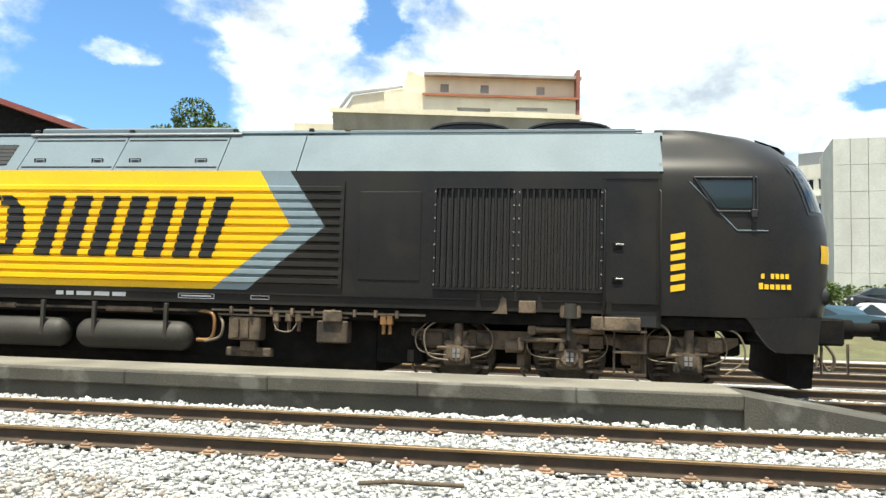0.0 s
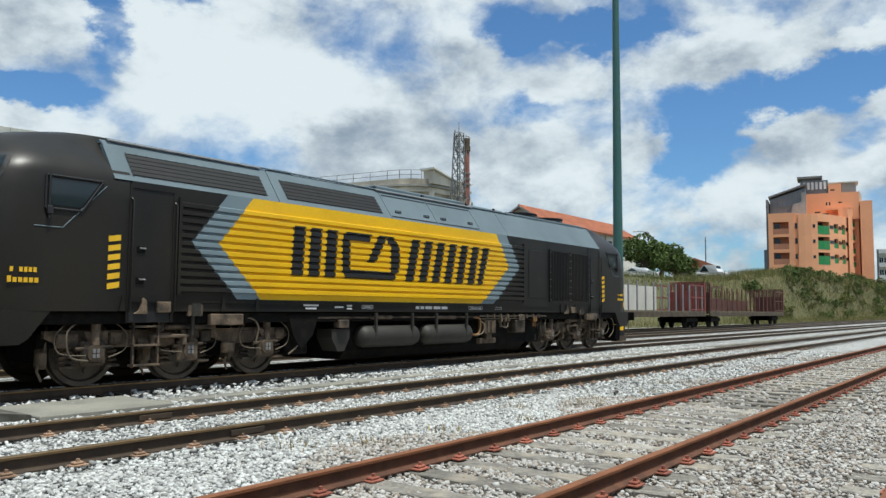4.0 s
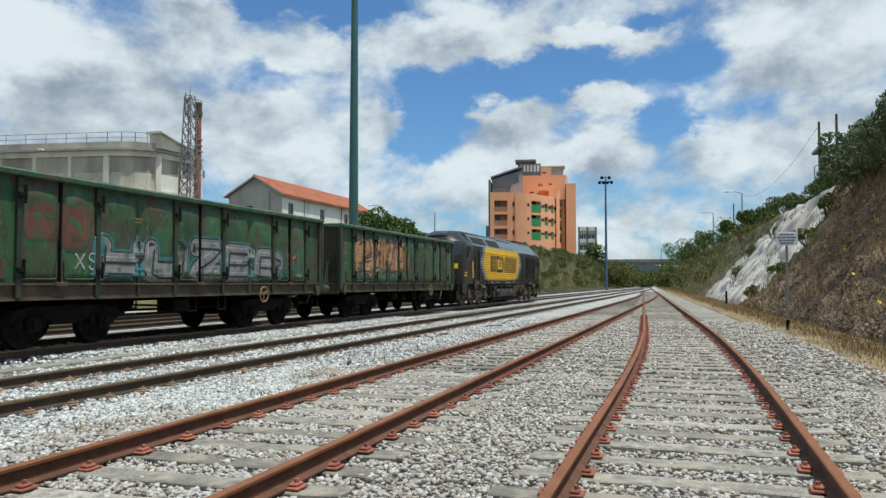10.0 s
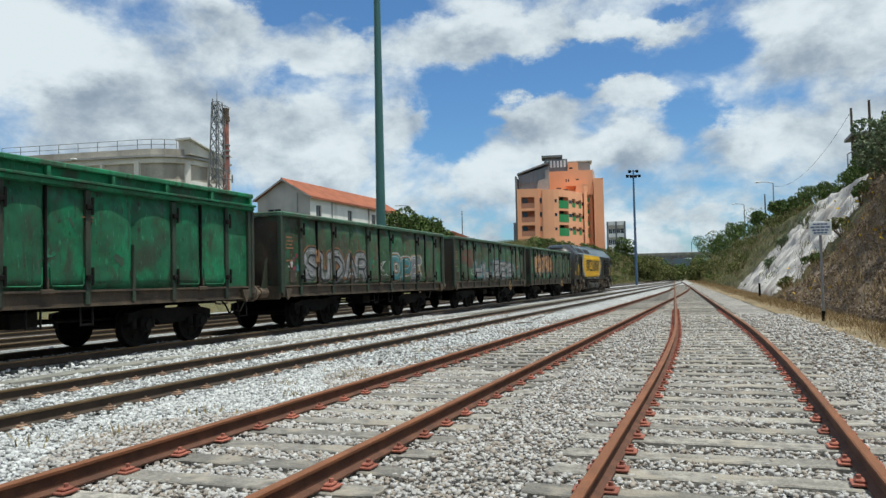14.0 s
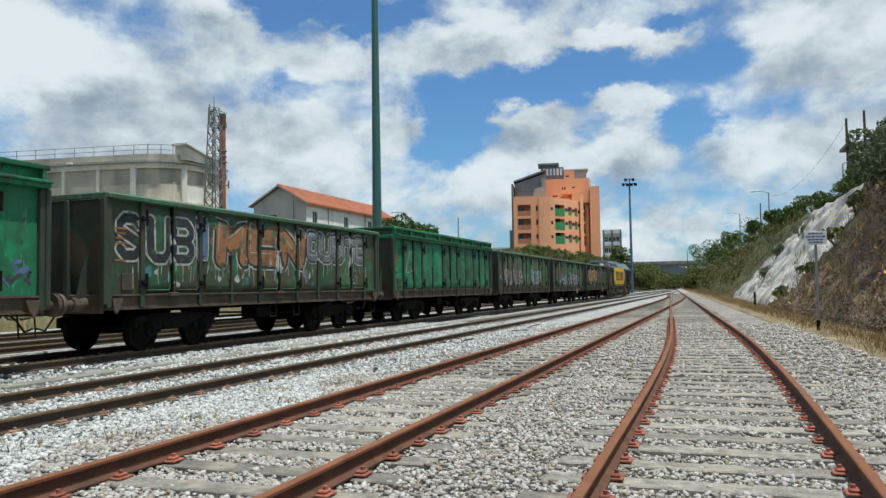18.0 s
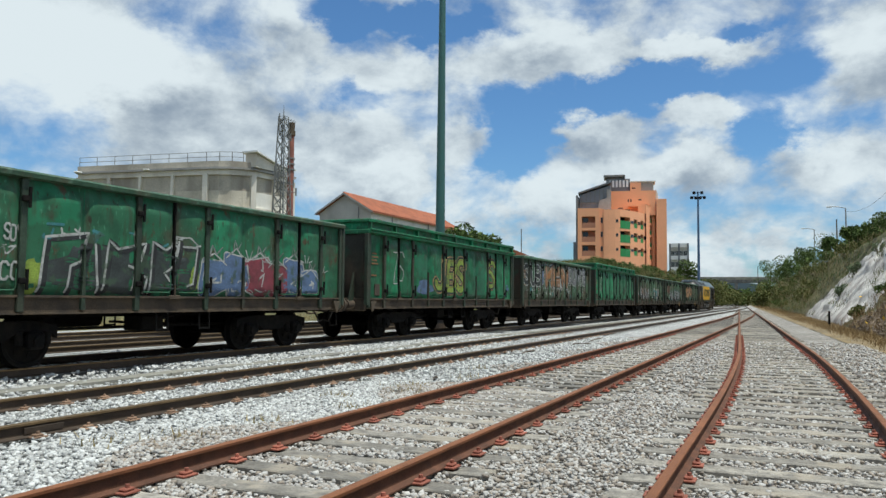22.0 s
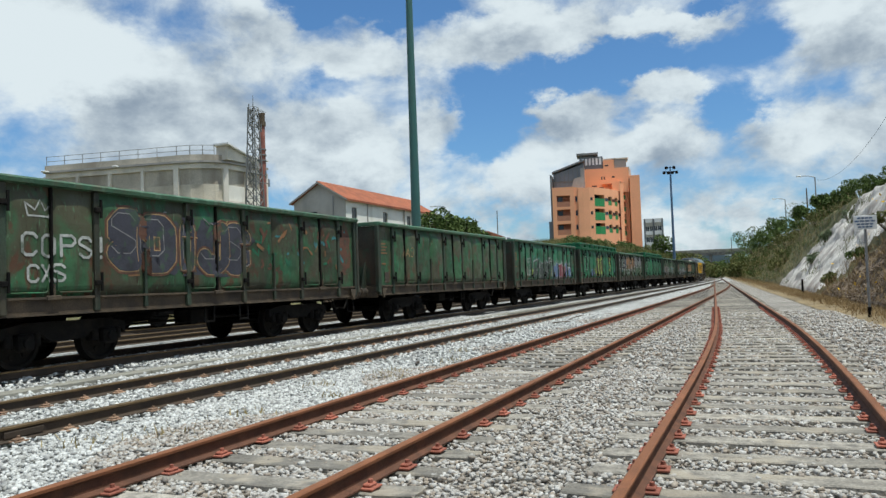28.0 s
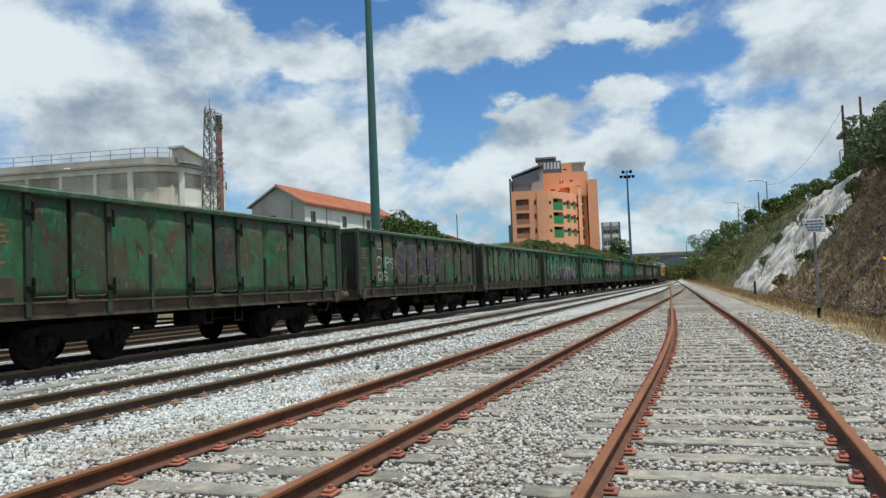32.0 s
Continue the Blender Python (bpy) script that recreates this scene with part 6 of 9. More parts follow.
# kinds of body by place in the train: the dents differ from build to build
KINDS = [1, 2, 3, 4, 1, 4, 5, 3, 1, 2]
first, wagons = {}, []
for kind in KINDS:
    if kind in first:
        wagons.append(copy_thing(first[kind], Matrix.Identity(4)))
    else:
        first[kind] = make_wagon({4: m_wagon_bright, 5: m_wagon_mid}.get(kind, m_wagon), kind == 4, BRIGHT if kind == 4 else WEATHERED, kind)
        wagons.append(first[kind])
for w, kind in zip(wagons, KINDS):
    DENTS[w.name] = kind
for w in wagons[:2]:
    hand_wheel(w)


# graffiti: painted strokes that follow the pressed panels
def spray(parent, pts, width, material, proud=0.004, name="graffiti"):
    """A painted stroke through points of local (x, z), lying on the wagon's near side."""
    P = [Vector((p[0], p[1])) for p in pts]
    fine = []
    for a, b in zip(P, P[1:]):
        n = max(1, int((b - a).length / 0.07))
        fine += [a.lerp(b, i / n) for i in range(n)]
    fine.append(P[-1])
    me = Mesh()
    rows = []
    for i, p in enumerate(fine):
        d = (fine[min(i + 1, len(fine) - 1)] - fine[max(i - 1, 0)]).normalized()
        nrm = Vector((-d.y, d.x))
        k = max(2, int(width / 0.06))
        row = []
        for j in range(k + 1):
            q = p + nrm * (width * (j / k - 0.5))
            row.append((q.x, -(SIDE + bulge(q.x, q.y, DENTS[parent.name]) + proud), q.y))
        rows.append(row)
    k = len(rows[0])
    me.raw([q for row in rows for q in row], [(i * k + j, i * k + j + 1, (i + 1) * k + j + 1, (i + 1) * k + j) for i in range(len(rows) - 1) for j in range(k - 1)], True)
    # round ends
    for end in (fine[0], fine[-1]):
        ring = [(end.x + width * 0.5 * math.cos(a), end.y + width * 0.5 * math.sin(a)) for a in lin(0, 2 * math.pi, 13)[:-1]]
        me.face([(x, -(SIDE + bulge(x, z, DENTS[parent.name]) + proud - 0.001), z) for x, z in ring])
    return me


GLYPH = {"H": "00 06|40 46|03 43", "U": "06 01 10 30 41 46", "Z": "06 46 00 40", "E": "46 06 00 40|03 33", "R": "00 06 36 45 44 33 03|23 40", "O": "10 01 05 16 36 45 41 30 10",
         "M": "00 06 23 46 40", "N": "00 06 40 46", "S": "45 36 16 05 04 42 41 30 10 01", "B": "00 06 36 45 44 33 03|33 42 41 30 00", "A": "00 26 40|12 32", "C": "45 36 16 05 01 10 30 41",
         "D": "00 06 26 44 42 20 00", "P": "00 06 36 45 44 33 03", "K": "00 06|46 03 40", "X": "00 46|06 40", "L": "06 00 40", "Y": "06 23 46|23 20", "I": "20 26", "T": "06 46|26 20", "J": "46 41 30 10 01", "!": "26 22|20 20.3", "G": "45 36 16 05 01 10 30 41 43 23",
         "1": "14 26 20", "0": "10 01 05 16 36 45 41 30 10", "2": "05 16 36 45 44 00 40", "5": "46 06 03 33 42 41 30 00"}


def strokes(ch):
    out = []
    for s in GLYPH[ch].split("|"):
        out.append([(float(p[0]), float(p[1:])) for p in s.split()])
    return out


def tag(w, text, x, z, wide, high, fill, line=None, thick=0.2, rim=0.05, lean=0.0, wob=0.0, seed=1, halo=None, shine=None, up=0.0):
    """Painted letters on the near side, from a wide halo to a rim, the fill and a shine line; text reads left to right from the track."""
    r = random.Random(seed)
    step = wide / len(text)
    for i, ch in enumerate(text):
        if ch == " ":
            continue
        dx, dz, sc = r.uniform(-wob, wob), r.uniform(-wob, wob), 1 + r.uniform(-wob, wob)
        lift = up + 0.004 * (i % 2)
        coats = [("letter", fill, thick, 0.010 + lift)]
        if line is not None:
            coats.insert(0, ("letter_rim", line, thick + 2 * rim, 0.007 + lift))
        if halo is not None:
            coats.insert(0, ("letter_halo", halo, thick + 2 * rim + 0.09, 0.004 + lift))
        if shine is not None:
            coats.append(("letter_shine", shine, 0.022, 0.013 + lift))
        for name, m, wd, pr in coats:
            me = Mesh()
            for st in strokes(ch):
                off = thick * 0.28 if name == "letter_shine" else 0.0
                pts = [(x + i * step + dx - off + step * (0.14 + 0.72 * px / 4) + lean * (pz / 6) * high, min(Z_TOP - 0.02 - wd / 2, max(Z_FLOOR + 0.02 + wd / 2, z + dz + off + high * sc * pz / 6))) for px, pz in st]
                m2 = spray(w, pts, wd, None, pr)
                me.raw(m2.v, m2.f)
            part(name, me, m, w)


def drips(w, x0, x1, z0, z1, n, m, seed):
    """Runs of thin paint below a piece."""
    r = random.Random(seed)
    for _ in range(n):
        x, z = r.uniform(x0, x1), r.uniform(z0, z1)
        part("paint_run", spray(w, [(x, z), (x + r.uniform(-0.01, 0.01), max(Z_FLOOR + 0.03, z - r.uniform(0.1, 0.4)))], r.uniform(0.012, 0.026), None, 0.0145), m, w)


def speckle(w, x0, x1, z0, z1, n, mats, seed):
    """Splashes of paint."""
    r = random.Random(seed)
    for k in range(n):
        blob(w, r.uniform(x0, x1), r.uniform(z0, z1), r.uniform(0.03, 0.10), r.uniform(0.03, 0.12), mats[k % len(mats)], 0.005 + 0.0003 * k, seed * 50 + k, "paint_splash")


def blob(w, cx, cz, rx, rz, material, proud=0.003, seed=0, name="paint_patch"):
    """An uneven patch of paint on the near side."""
    r = random.Random(seed)
    ph = [r.uniform(0, 6.28) for _ in range(3)]
    me, n = Mesh(), 40
    rings = []
    for k in lin(0, 1, max(4, int(max(rx, rz) / 0.07))):
        ring = []
        for i in range(n):
            a = 2 * math.pi * i / n
            f = k * (1 + 0.10 * math.sin(3 * a + ph[0]) + 0.08 * math.sin(5 * a + ph[1]) + 0.05 * math.sin(9 * a + ph[2]))
            x, z = cx + rx * f * math.cos(a), min(max(cz + rz * f * math.sin(a), Z_FLOOR + 0.01), Z_TOP - 0.01)
            ring.append((x, -(SIDE + bulge(x, z, DENTS[w.name]) + proud), z))
        rings.append(ring)
    me.raw([p for ring in rings for p in ring], [(j * n + i, j * n + (i + 1) % n, (j + 1) * n + (i + 1) % n, (j + 1) * n + i) for j in range(len(rings) - 1) for i in range(n)], True)
    part(name, me, material, w)


def paint(name, c):
    return mat(name, c, 0.7, 0.0, 0.4, 3.0, 40, 0.05, tuple(v * 0.3 + 0.01 for v in c), 0.8, 3.0, wear=(0.04, 0.075, 0.04), wear_amt=0.75, wear_scale=4.5, wear_from=0.57)


p_silver, p_white, p_black, p_tan = paint("silver_spray", (0.25, 0.245, 0.24)), paint("white_spray", (0.44, 0.45, 0.42)), paint("black_spray", (0.02, 0.022, 0.022)), paint("rust_orange_spray", (0.25, 0.12, 0.048))
p_teal, p_blue, p_red, p_lime = paint("teal_spray", (0.05, 0.20, 0.21)), paint("blue_spray", (0.10, 0.16, 0.28)), paint("red_spray", (0.24, 0.045, 0.06)), paint("lime_spray", (0.26, 0.36, 0.05))
p_sand, p_orange, p_soot = paint("sand_spray", (0.42, 0.27, 0.12)), paint("orange_spray", (0.33, 0.15, 0.055)), paint("soot_spray", (0.035, 0.045, 0.042))
p_wagon_dim = paint("dull_green_spray", (0.04, 0.085, 0.05))
p_grey, p_rust, p_purple, p_fresh = paint("grey_spray", (0.17, 0.17, 0.18)), paint("rust_patch", (0.13, 0.055, 0.03)), paint("dusky_spray", (0.045, 0.045, 0.06)), paint("fresh_green_patch", (0.015, 0.14, 0.065))

p_flake = mat("flaking_orange_spray", (0.40, 0.225, 0.10), 0.75, 0.0, 0.45, 5.0, 40, 0.08, (0.30, 0.105, 0.035), 0.85, 2.2, wear=(0.055, 0.032, 0.02), wear_amt=0.85, wear_scale=9.0, wear_from=0.58)

W = wagons


def bubble(w, cx, cz, rx, rz, fill, rim, seed, edge=0.045, ink=None, lines=2, lift=0.0):
    """One fat painted letter: a rounded mass with a rim and a few inner lines."""
    r = random.Random(seed)
    cz = max(cz, Z_FLOOR + rz + edge)
    tilt = r.uniform(-0.18, 0.18)
    ph = [r.uniform(0, 6.28) for _ in range(2)]
    n = 36

    def outline(grow):
        out = []
        for i in range(n):
            a = 2 * math.pi * i / n
            c, q = math.cos(a), math.sin(a)
            f = 1 + 0.07 * math.sin(3 * a + ph[0]) + 0.05 * math.sin(5 * a + ph[1])
            x = math.copysign(abs(c) ** 0.55, c) * rx * f
            z = math.copysign(abs(q) ** 0.55, q) * rz * f
            k = 1 + grow / max(0.12, math.hypot(x, z))
            out.append((x * k + tilt * z, z * k))
        return out

    for grow, m, pr, nm in ((edge, rim, 0.005, "letter_rim"), (0.0, fill, 0.008, "letter")):
        me = Mesh()
        ring, rings = outline(grow), []
        for k in lin(0.0, 1.0, 7):
            row = []
            for x, z in ring:
                xx, zz = cx + x * k, min(max(cz + z * k, Z_FLOOR + 0.01), Z_TOP - 0.01)
                row.append((xx, -(SIDE + bulge(xx, zz, DENTS[w.name]) + pr + lift), zz))
            rings.append(row)
        me.raw([p for row in rings for p in row], [(j * n + i, j * n + (i + 1) % n, (j + 1) * n + (i + 1) % n, (j + 1) * n + i) for j in range(6) for i in range(n)], True)
        part(nm, me, m, w)
    for k in range(lines):
        x0, z0 = cx + r.uniform(-0.45, 0.25) * rx, cz + r.uniform(-0.5, 0.4) * rz
        pts = [(x0, z0), (x0 + rx * r.uniform(0.1, 0.5), z0 + rz * r.uniform(-0.2, 0.3)), (x0 + rx * r.uniform(0.0, 0.6), z0 + rz * r.uniform(-0.5, 0.5))]
        part("inner_line", spray(w, [(x, max(z, Z_FLOOR + 0.05)) for x, z in pts], 0.045, None, 0.011 + lift), ink or rim, w)


def row_of(w, x0, x1, z0, z1, n, fills, rim, seed, edge=0.045, ink=None, lines=2):
    r = random.Random(seed)
    st = (x1 - x0) / n
    for i in range(n):
        bubble(w, x0 + st * (i + 0.5), (z0 + z1) / 2 + r.uniform(-0.05, 0.05), st * 0.54, (z1 - z0) / 2 * r.uniform(0.85, 1.1), fills[i % len(fills)], rim, seed * 31 + i, edge, ink, lines, 0.004 * (i % 2))


def scribble(w, x0, x1, z0, z1, n, mats, seed, wide=0.05):
    """Loose dabs and short strokes of paint."""
    r = random.Random(seed)
    for k in range(n):
        x, z = r.uniform(x0, x1), r.uniform(z0, z1)
        pts = [(x, z)]
        for _ in range(r.randint(1, 3)):
            pts.append((min(max(pts[-1][0] + r.uniform(-0.22, 0.22), x0), x1), min(max(pts[-1][1] + r.uniform(-0.2, 0.2), z0), z1)))
        if (Vector(pts[0]) - Vector(pts[1])).length < 0.03:
            continue
        part("paint_stroke", spray(w, pts, wide * r.uniform(0.5, 1.3), None, 0.003 + 0.0002 * k), mats[k % len(mats)], w)


# first wagon: scrawled orange piece; second: silver letters with a teal edge; third: grey letters with an orange edge
for k, (x, z, rx, rz) in enumerate(((-11.65, 2.2, 0.62, 0.62), (-10.95, 2.2, 0.6, 0.66), (-10.2, 2.25, 0.52, 0.62), (-9.45, 2.27, 0.55, 0.6), (-8.75, 2.27, 0.52, 0.6), (-8.0, 2.25, 0.56, 0.62), (-7.15, 2.2, 0.36, 0.5))):
    blob(W[0], x, z, rx, rz, p_flake if k < 6 else p_tan, 0.002 + 0.0007 * k, 31 + k)
speckle(W[0], -11.9, -7.0, 1.75, 2.8, 60, [p_rust, p_sand, p_rust], 33)
OUTLINE = ("-11.9 2.6 -11.4 2.8 -11.0 2.8 -10.85 2.6 -10.85 2.2|-11.25 2.2 -10.95 2.3 -10.85 2.2 -11.25 2.13|-11.9 1.95 -11.36 1.98 -10.88 2.05|-12.1 1.62 -11.3 1.68 -10.85 1.62|"
           "-10.6 2.2 -10.6 2.6 -10.5 2.78 -10.35 2.7 -10.1 2.3 -9.97 1.95|-10.6 2.25 -10.5 2.0 -10.45 1.75 -10.55 1.6|-10.34 2.4 -10.2 2.1 -10.33 2.1 -10.34 2.4|-10.2 2.76 -9.97 2.78 -9.9 2.5 -9.9 2.0|-10.5 1.72 -9.95 1.86|"
           "-9.72 2.6 -9.62 2.78 -9.45 2.82 -9.38 2.7 -9.36 2.4|-9.38 2.72 -9.2 2.84 -8.95 2.82 -8.9 2.5 -9.0 2.3 -9.1 2.2 -9.1 2.35|-9.72 2.4 -9.65 2.2 -9.6 1.72 -9.2 1.82 -8.8 2.0|-9.72 1.62 -9.2 1.72 -8.9 1.85|"
           "-8.9 2.84 -8.55 2.8 -8.5 1.75|-8.85 1.95 -9.0 1.66 -8.6 1.66 -8.2 1.72|-8.5 2.5 -8.42 2.86 -8.2 2.86 -8.05 2.7|-8.1 2.78 -7.85 2.84 -7.62 2.72 -7.6 2.4 -7.72 2.1 -7.9 2.1|-8.15 2.1 -8.0 1.74 -7.7 1.62|"
           "-8.5 1.62 -8.2 1.72 -7.9 1.6|-7.42 2.2 -7.2 2.42 -7.1 2.05 -7.42 1.88")
for k, line in enumerate(OUTLINE.split("|")):
    n = [float(v) for v in line.split()]
    part("letter_outline", spray(W[0], list(zip(n[::2], n[1::2])), 0.055, None, 0.0095 + 0.0002 * k), p_purple, W[0])
scribble(W[0], -12.4, -5.8, 1.35, 1.75, 18, [p_teal, p_wagon_dim], 51, 0.10)
tag(W[1], "HUZER", -10.5, 1.38, 7.3, 0.66, p_silver, p_black, 0.42, 0.03, 0.10, 0.06, 4, p_teal, p_white)
tag(W[1], "HUZER", -10.44, 1.40, 7.3, 0.62, p_black, None, 0.05, 0, 0.10, 0.06, 4, up=0.010)
row_of(W[1], -12.2, -10.7, 2.0, 2.75, 2, [p_rust], p_wagon_dim, 41, 0.05, p_fresh)
tag(W[1], "XS", -11.0, 1.5, 0.6, 0.3, p_white, None, 0.035, 0, 0.0, 0.05, 43)
tag(W[1], "OL", -2.6, 1.55, 0.7, 0.5, p_teal, None, 0.035, 0, 0.1, 0.05, 44)
scribble(W[1], -3.1, -1.4, 1.45, 1.95, 12, [p_white, p_sand, p_rust], 42, 0.03)
row_of(W[1], -3.0, -2.3, 1.8, 2.1, 1, [p_rust], p_tan, 45, 0.03, p_sand)
tag(W[2], "SUDAR", -12.15, 1.40, 4.0, 0.70, p_silver, p_black, 0.34, 0.04, 0.0, 0.07, 6, p_tan, p_white)
tag(W[2], "SUDAR", -12.11, 1.40, 4.0, 0.66, p_black, None, 0.06, 0, 0.0, 0.07, 6, up=0.010)
speckle(W[2], -12.9, -12.2, 1.5, 2.1, 14, [p_teal, p_red, p_white], 7)
speckle(W[2], -8.1, -7.2, 1.45, 2.1, 12, [p_teal, p_red, p_white], 71)
tag(W[2], "OP", -6.1, 1.40, 1.8, 0.70, p_teal, p_tan, 0.26, 0.05, 0.0, 0.06, 8, p_white, p_white)
tag(W[2], "E", -4.3, 1.42, 1.1, 0.66, p_grey, p_white, 0.28, 0.05, 0.0, 0.05, 81, p_sand, p_white)
scribble(W[2], -7.1, -6.4, 1.5, 2.0, 10, [p_white], 83, 0.025)
tag(W[3], "ZS", -12.2, 1.9, 0.9, 0.8, p_white, None, 0.035, 0, 0.0, 0.05, 81)
scribble(W[3], -9.5, -3.0, 1.5, 2.6, 14, [p_fresh, p_wagon_dim], 82, 0.10)
# fifth wagon: a full-length piece, white-edged letters, then orange and grey ones, dripping
blob(W[4], -7.9, 2.5, 2.1, 0.50, p_tan, 0.002, 46)
tag(W[4], "SUB", -13.0, 2.05, 2.3, 0.80, p_black, p_white, 0.20, 0.05, 0.0, 0.06, 9, None, None)
tag(W[4], "I", -10.75, 2.1, 0.8, 0.75, p_blue, p_white, 0.40, 0.04, 0.0, 0.0, 91, p_black, p_white)
tag(W[4], "MLN", -9.85, 2.1, 4.1, 0.68, p_orange, p_black, 0.42, 0.08, 0.06, 0.05, 10, p_white, p_white)
tag(W[4], "OUBTE", -5.6, 2.22, 4.0, 0.62, p_grey, p_black, 0.24, 0.04, 0.0, 0.04, 11, p_white, p_white)
drips(W[4], -12.6, -5.0, 1.75, 2.0, 46, p_white, 12)
drips(W[4], -4.9, -1.4, 1.95, 2.1, 20, p_white, 121)
speckle(W[4], -12.5, -5.2, 1.4, 1.9, 22, [p_white, p_teal, p_rust], 122)
tag(W[4], "MEI", -2.9, 1.45, 0.7, 0.24, p_white, None, 0.025, 0, 0.0, 0.02, 123)
tag(W[5], "JBS", -8.8, 1.62, 2.8, 1.0, p_lime, p_black, 0.22, 0.07, 0.08, 0.06, 13, p_sand, p_tan)
blob(W[5], -9.5, 1.62, 0.6, 0.25, p_blue, 0.003, 132)
tag(W[5], "S", -3.8, 1.75, 1.0, 0.95, p_lime, p_black, 0.15, 0.06, 0.1, 0.05, 14, p_tan, None)
tag(W[5], "ZS", -11.9, 1.75, 0.9, 0.95, p_white, None, 0.035, 0, 0.0, 0.05, 15)
blob(W[5], -4.6, 2.0, 0.55, 0.7, p_fresh, 0.003, 151)
blob(W[5], -9.6, 2.35, 0.6, 0.4, p_fresh, 0.003, 153)
scribble(W[5], -1.7, -1.0, 1.4, 1.9, 10, [p_purple, p_blue], 152, 0.06)
# seventh wagon: dark letters edged white, then pointed blue and red ones
blob(W[6], -8.2, 1.70, 2.0, 0.46, p_soot, 0.002, 161)
DARK_LETTERS = [[(0.0, 0.0), (0.12, 0.92), (1.0, 1.05), (0.88, 0.55), (0.6, 0.45), (0.55, 0.0)], [(1.12, 0.85), (1.2, 0.0)], [(1.3, 0.05), (1.42, 0.95), (1.62, 0.8), (2.3, 0.95), (2.15, 0.45), (1.9, 0.5)],
                [(2.0, 0.05), (2.08, 0.35), (2.35, 0.3), (2.3, 0.0)], [(2.42, 0.0), (2.46, 1.0), (2.8, 0.85), (3.2, 1.05), (3.1, 0.55), (2.8, 0.4), (2.95, 0.25)], [(3.3, 0.95), (3.7, 0.95), (3.6, 0.2), (3.42, 0.15)]]
for pts in DARK_LETTERS:
    part("letter_line", spray(W[6], [(-10.1 + x, 1.30 + z) for x, z in pts], 0.048, None, 0.009), p_white, W[6])
    part("letter_edge", spray(W[6], [(-10.04 + x, 1.27 + z) for x, z in pts], 0.11, None, 0.005), p_black, W[6])
scribble(W[6], -10.1, -6.3, 2.2, 2.45, 16, [p_white, p_teal], 160, 0.05)
blob(W[6], -10.2, 1.55, 0.16, 0.3, p_lime, 0.003, 162)
blob(W[6], -6.45, 1.6, 0.14, 0.26, p_lime, 0.003, 163)
for x0, x1, top, m in ((-6.3, -5.45, 2.05, p_blue), (-5.55, -4.75, 2.2, p_blue), (-4.8, -3.9, 2.15, p_red), (-4.05, -3.25, 2.05, p_red), (-3.4, -2.55, 2.2, p_blue), (-2.7, -1.8, 1.85, p_blue)):
    xm = (x0 + x1) / 2
    bubble(W[6], xm, 1.62, (x1 - x0) * 0.52, (top - 1.28) / 2, m, p_white, int(-x0 * 100), 0.035, p_white, 2, 0.003 * (int(-x0 * 10) % 2))
    part("letter_spike", spray(W[6], [(x0 + 0.05, top - 0.1), (xm, top + 0.12), (x1 - 0.05, top - 0.12)], 0.035, None, 0.014), p_white, W[6])
    part("letter_spike", spray(W[6], [(xm - 0.1, top + 0.05), (xm - 0.05, top + 0.3), (xm + 0.06, top + 0.1), (xm + 0.22, top + 0.26)], 0.03, None, 0.014), p_silver, W[6])
for x, z in ((-4.7, 2.12), (-4.1, 2.05), (-2.45, 2.12), (-1.6, 1.9)):
    for d in (-0.16, -0.05, 0.07, 0.18):
        part("paint_ray", spray(W[6], [(x + d * 0.4, z), (x + d * 1.4, z + 0.24 - abs(d))], 0.022, None, 0.0155), p_white, W[6])
tag(W[6], "LOCO", -11.2, 1.50, 0.8, 0.28, p_white, None, 0.045, 0, 0.0, 0.02, 19)
tag(W[6], "YO SOY", -11.2, 2.12, 0.85, 0.24, p_white, None, 0.04, 0, 0.0, 0.02, 20)
scribble(W[6], -11.2, -10.5, 1.84, 2.04, 6, [p_white], 201, 0.03)
scribble(W[7], -11.0, -3.0, 1.5, 2.5, 18, [p_fresh, p_rust, p_wagon_dim], 165, 0.06)
tag(W[7], "ZAO", -11.6, 2.2, 0.8, 0.3, p_sand, None, 0.03, 0, 0.1, 0.02, 166)
# ninth wagon: chalked tags and a dark piece
tag(W[8], "COPS!", -12.0, 1.95, 1.9, 0.36, p_white, None, 0.055, 0, 0.0, 0.02, 21)
tag(W[8], "CXS", -11.9, 1.52, 0.8, 0.28, p_white, None, 0.05, 0, 0.0, 0.02, 22)
part("crown", spray(W[8], [(-11.85, 2.62), (-11.9, 2.84), (-11.72, 2.72), (-11.6, 2.9), (-11.5, 2.72), (-11.32, 2.84), (-11.38, 2.62), (-11.85, 2.62)], 0.03, None, 0.006), p_white, W[8])
blob(W[8], -7.8, 2.2, 2.0, 0.62, p_purple, 0.003, 231)
tag(W[8], "SOIJS", -10.1, 1.86, 4.2, 0.74, p_purple, p_sand, 0.44, 0.022, 0.0, 0.05, 23, p_rust, p_silver)
scribble(W[8], -9.9, -5.9, 1.6, 2.9, 26, [p_silver, p_sand, p_tan], 232, 0.028)
scribble(W[8], -5.8, -1.2, 1.6, 2.9, 46, [p_rust, p_teal, p_fresh, p_rust, p_tan], 24, 0.08)
blob(W[8], -1.3, 2.3, 0.35, 0.6, p_rust, 0.003, 233)
scribble(W[9], -11.5, -2.0, 1.5, 2.8, 26, [p_rust, p_fresh, p_wagon_dim], 26, 0.07)
blob(W[9], -6.58, 2.3, 0.36, 0.5, p_soot, 0.003, 261)
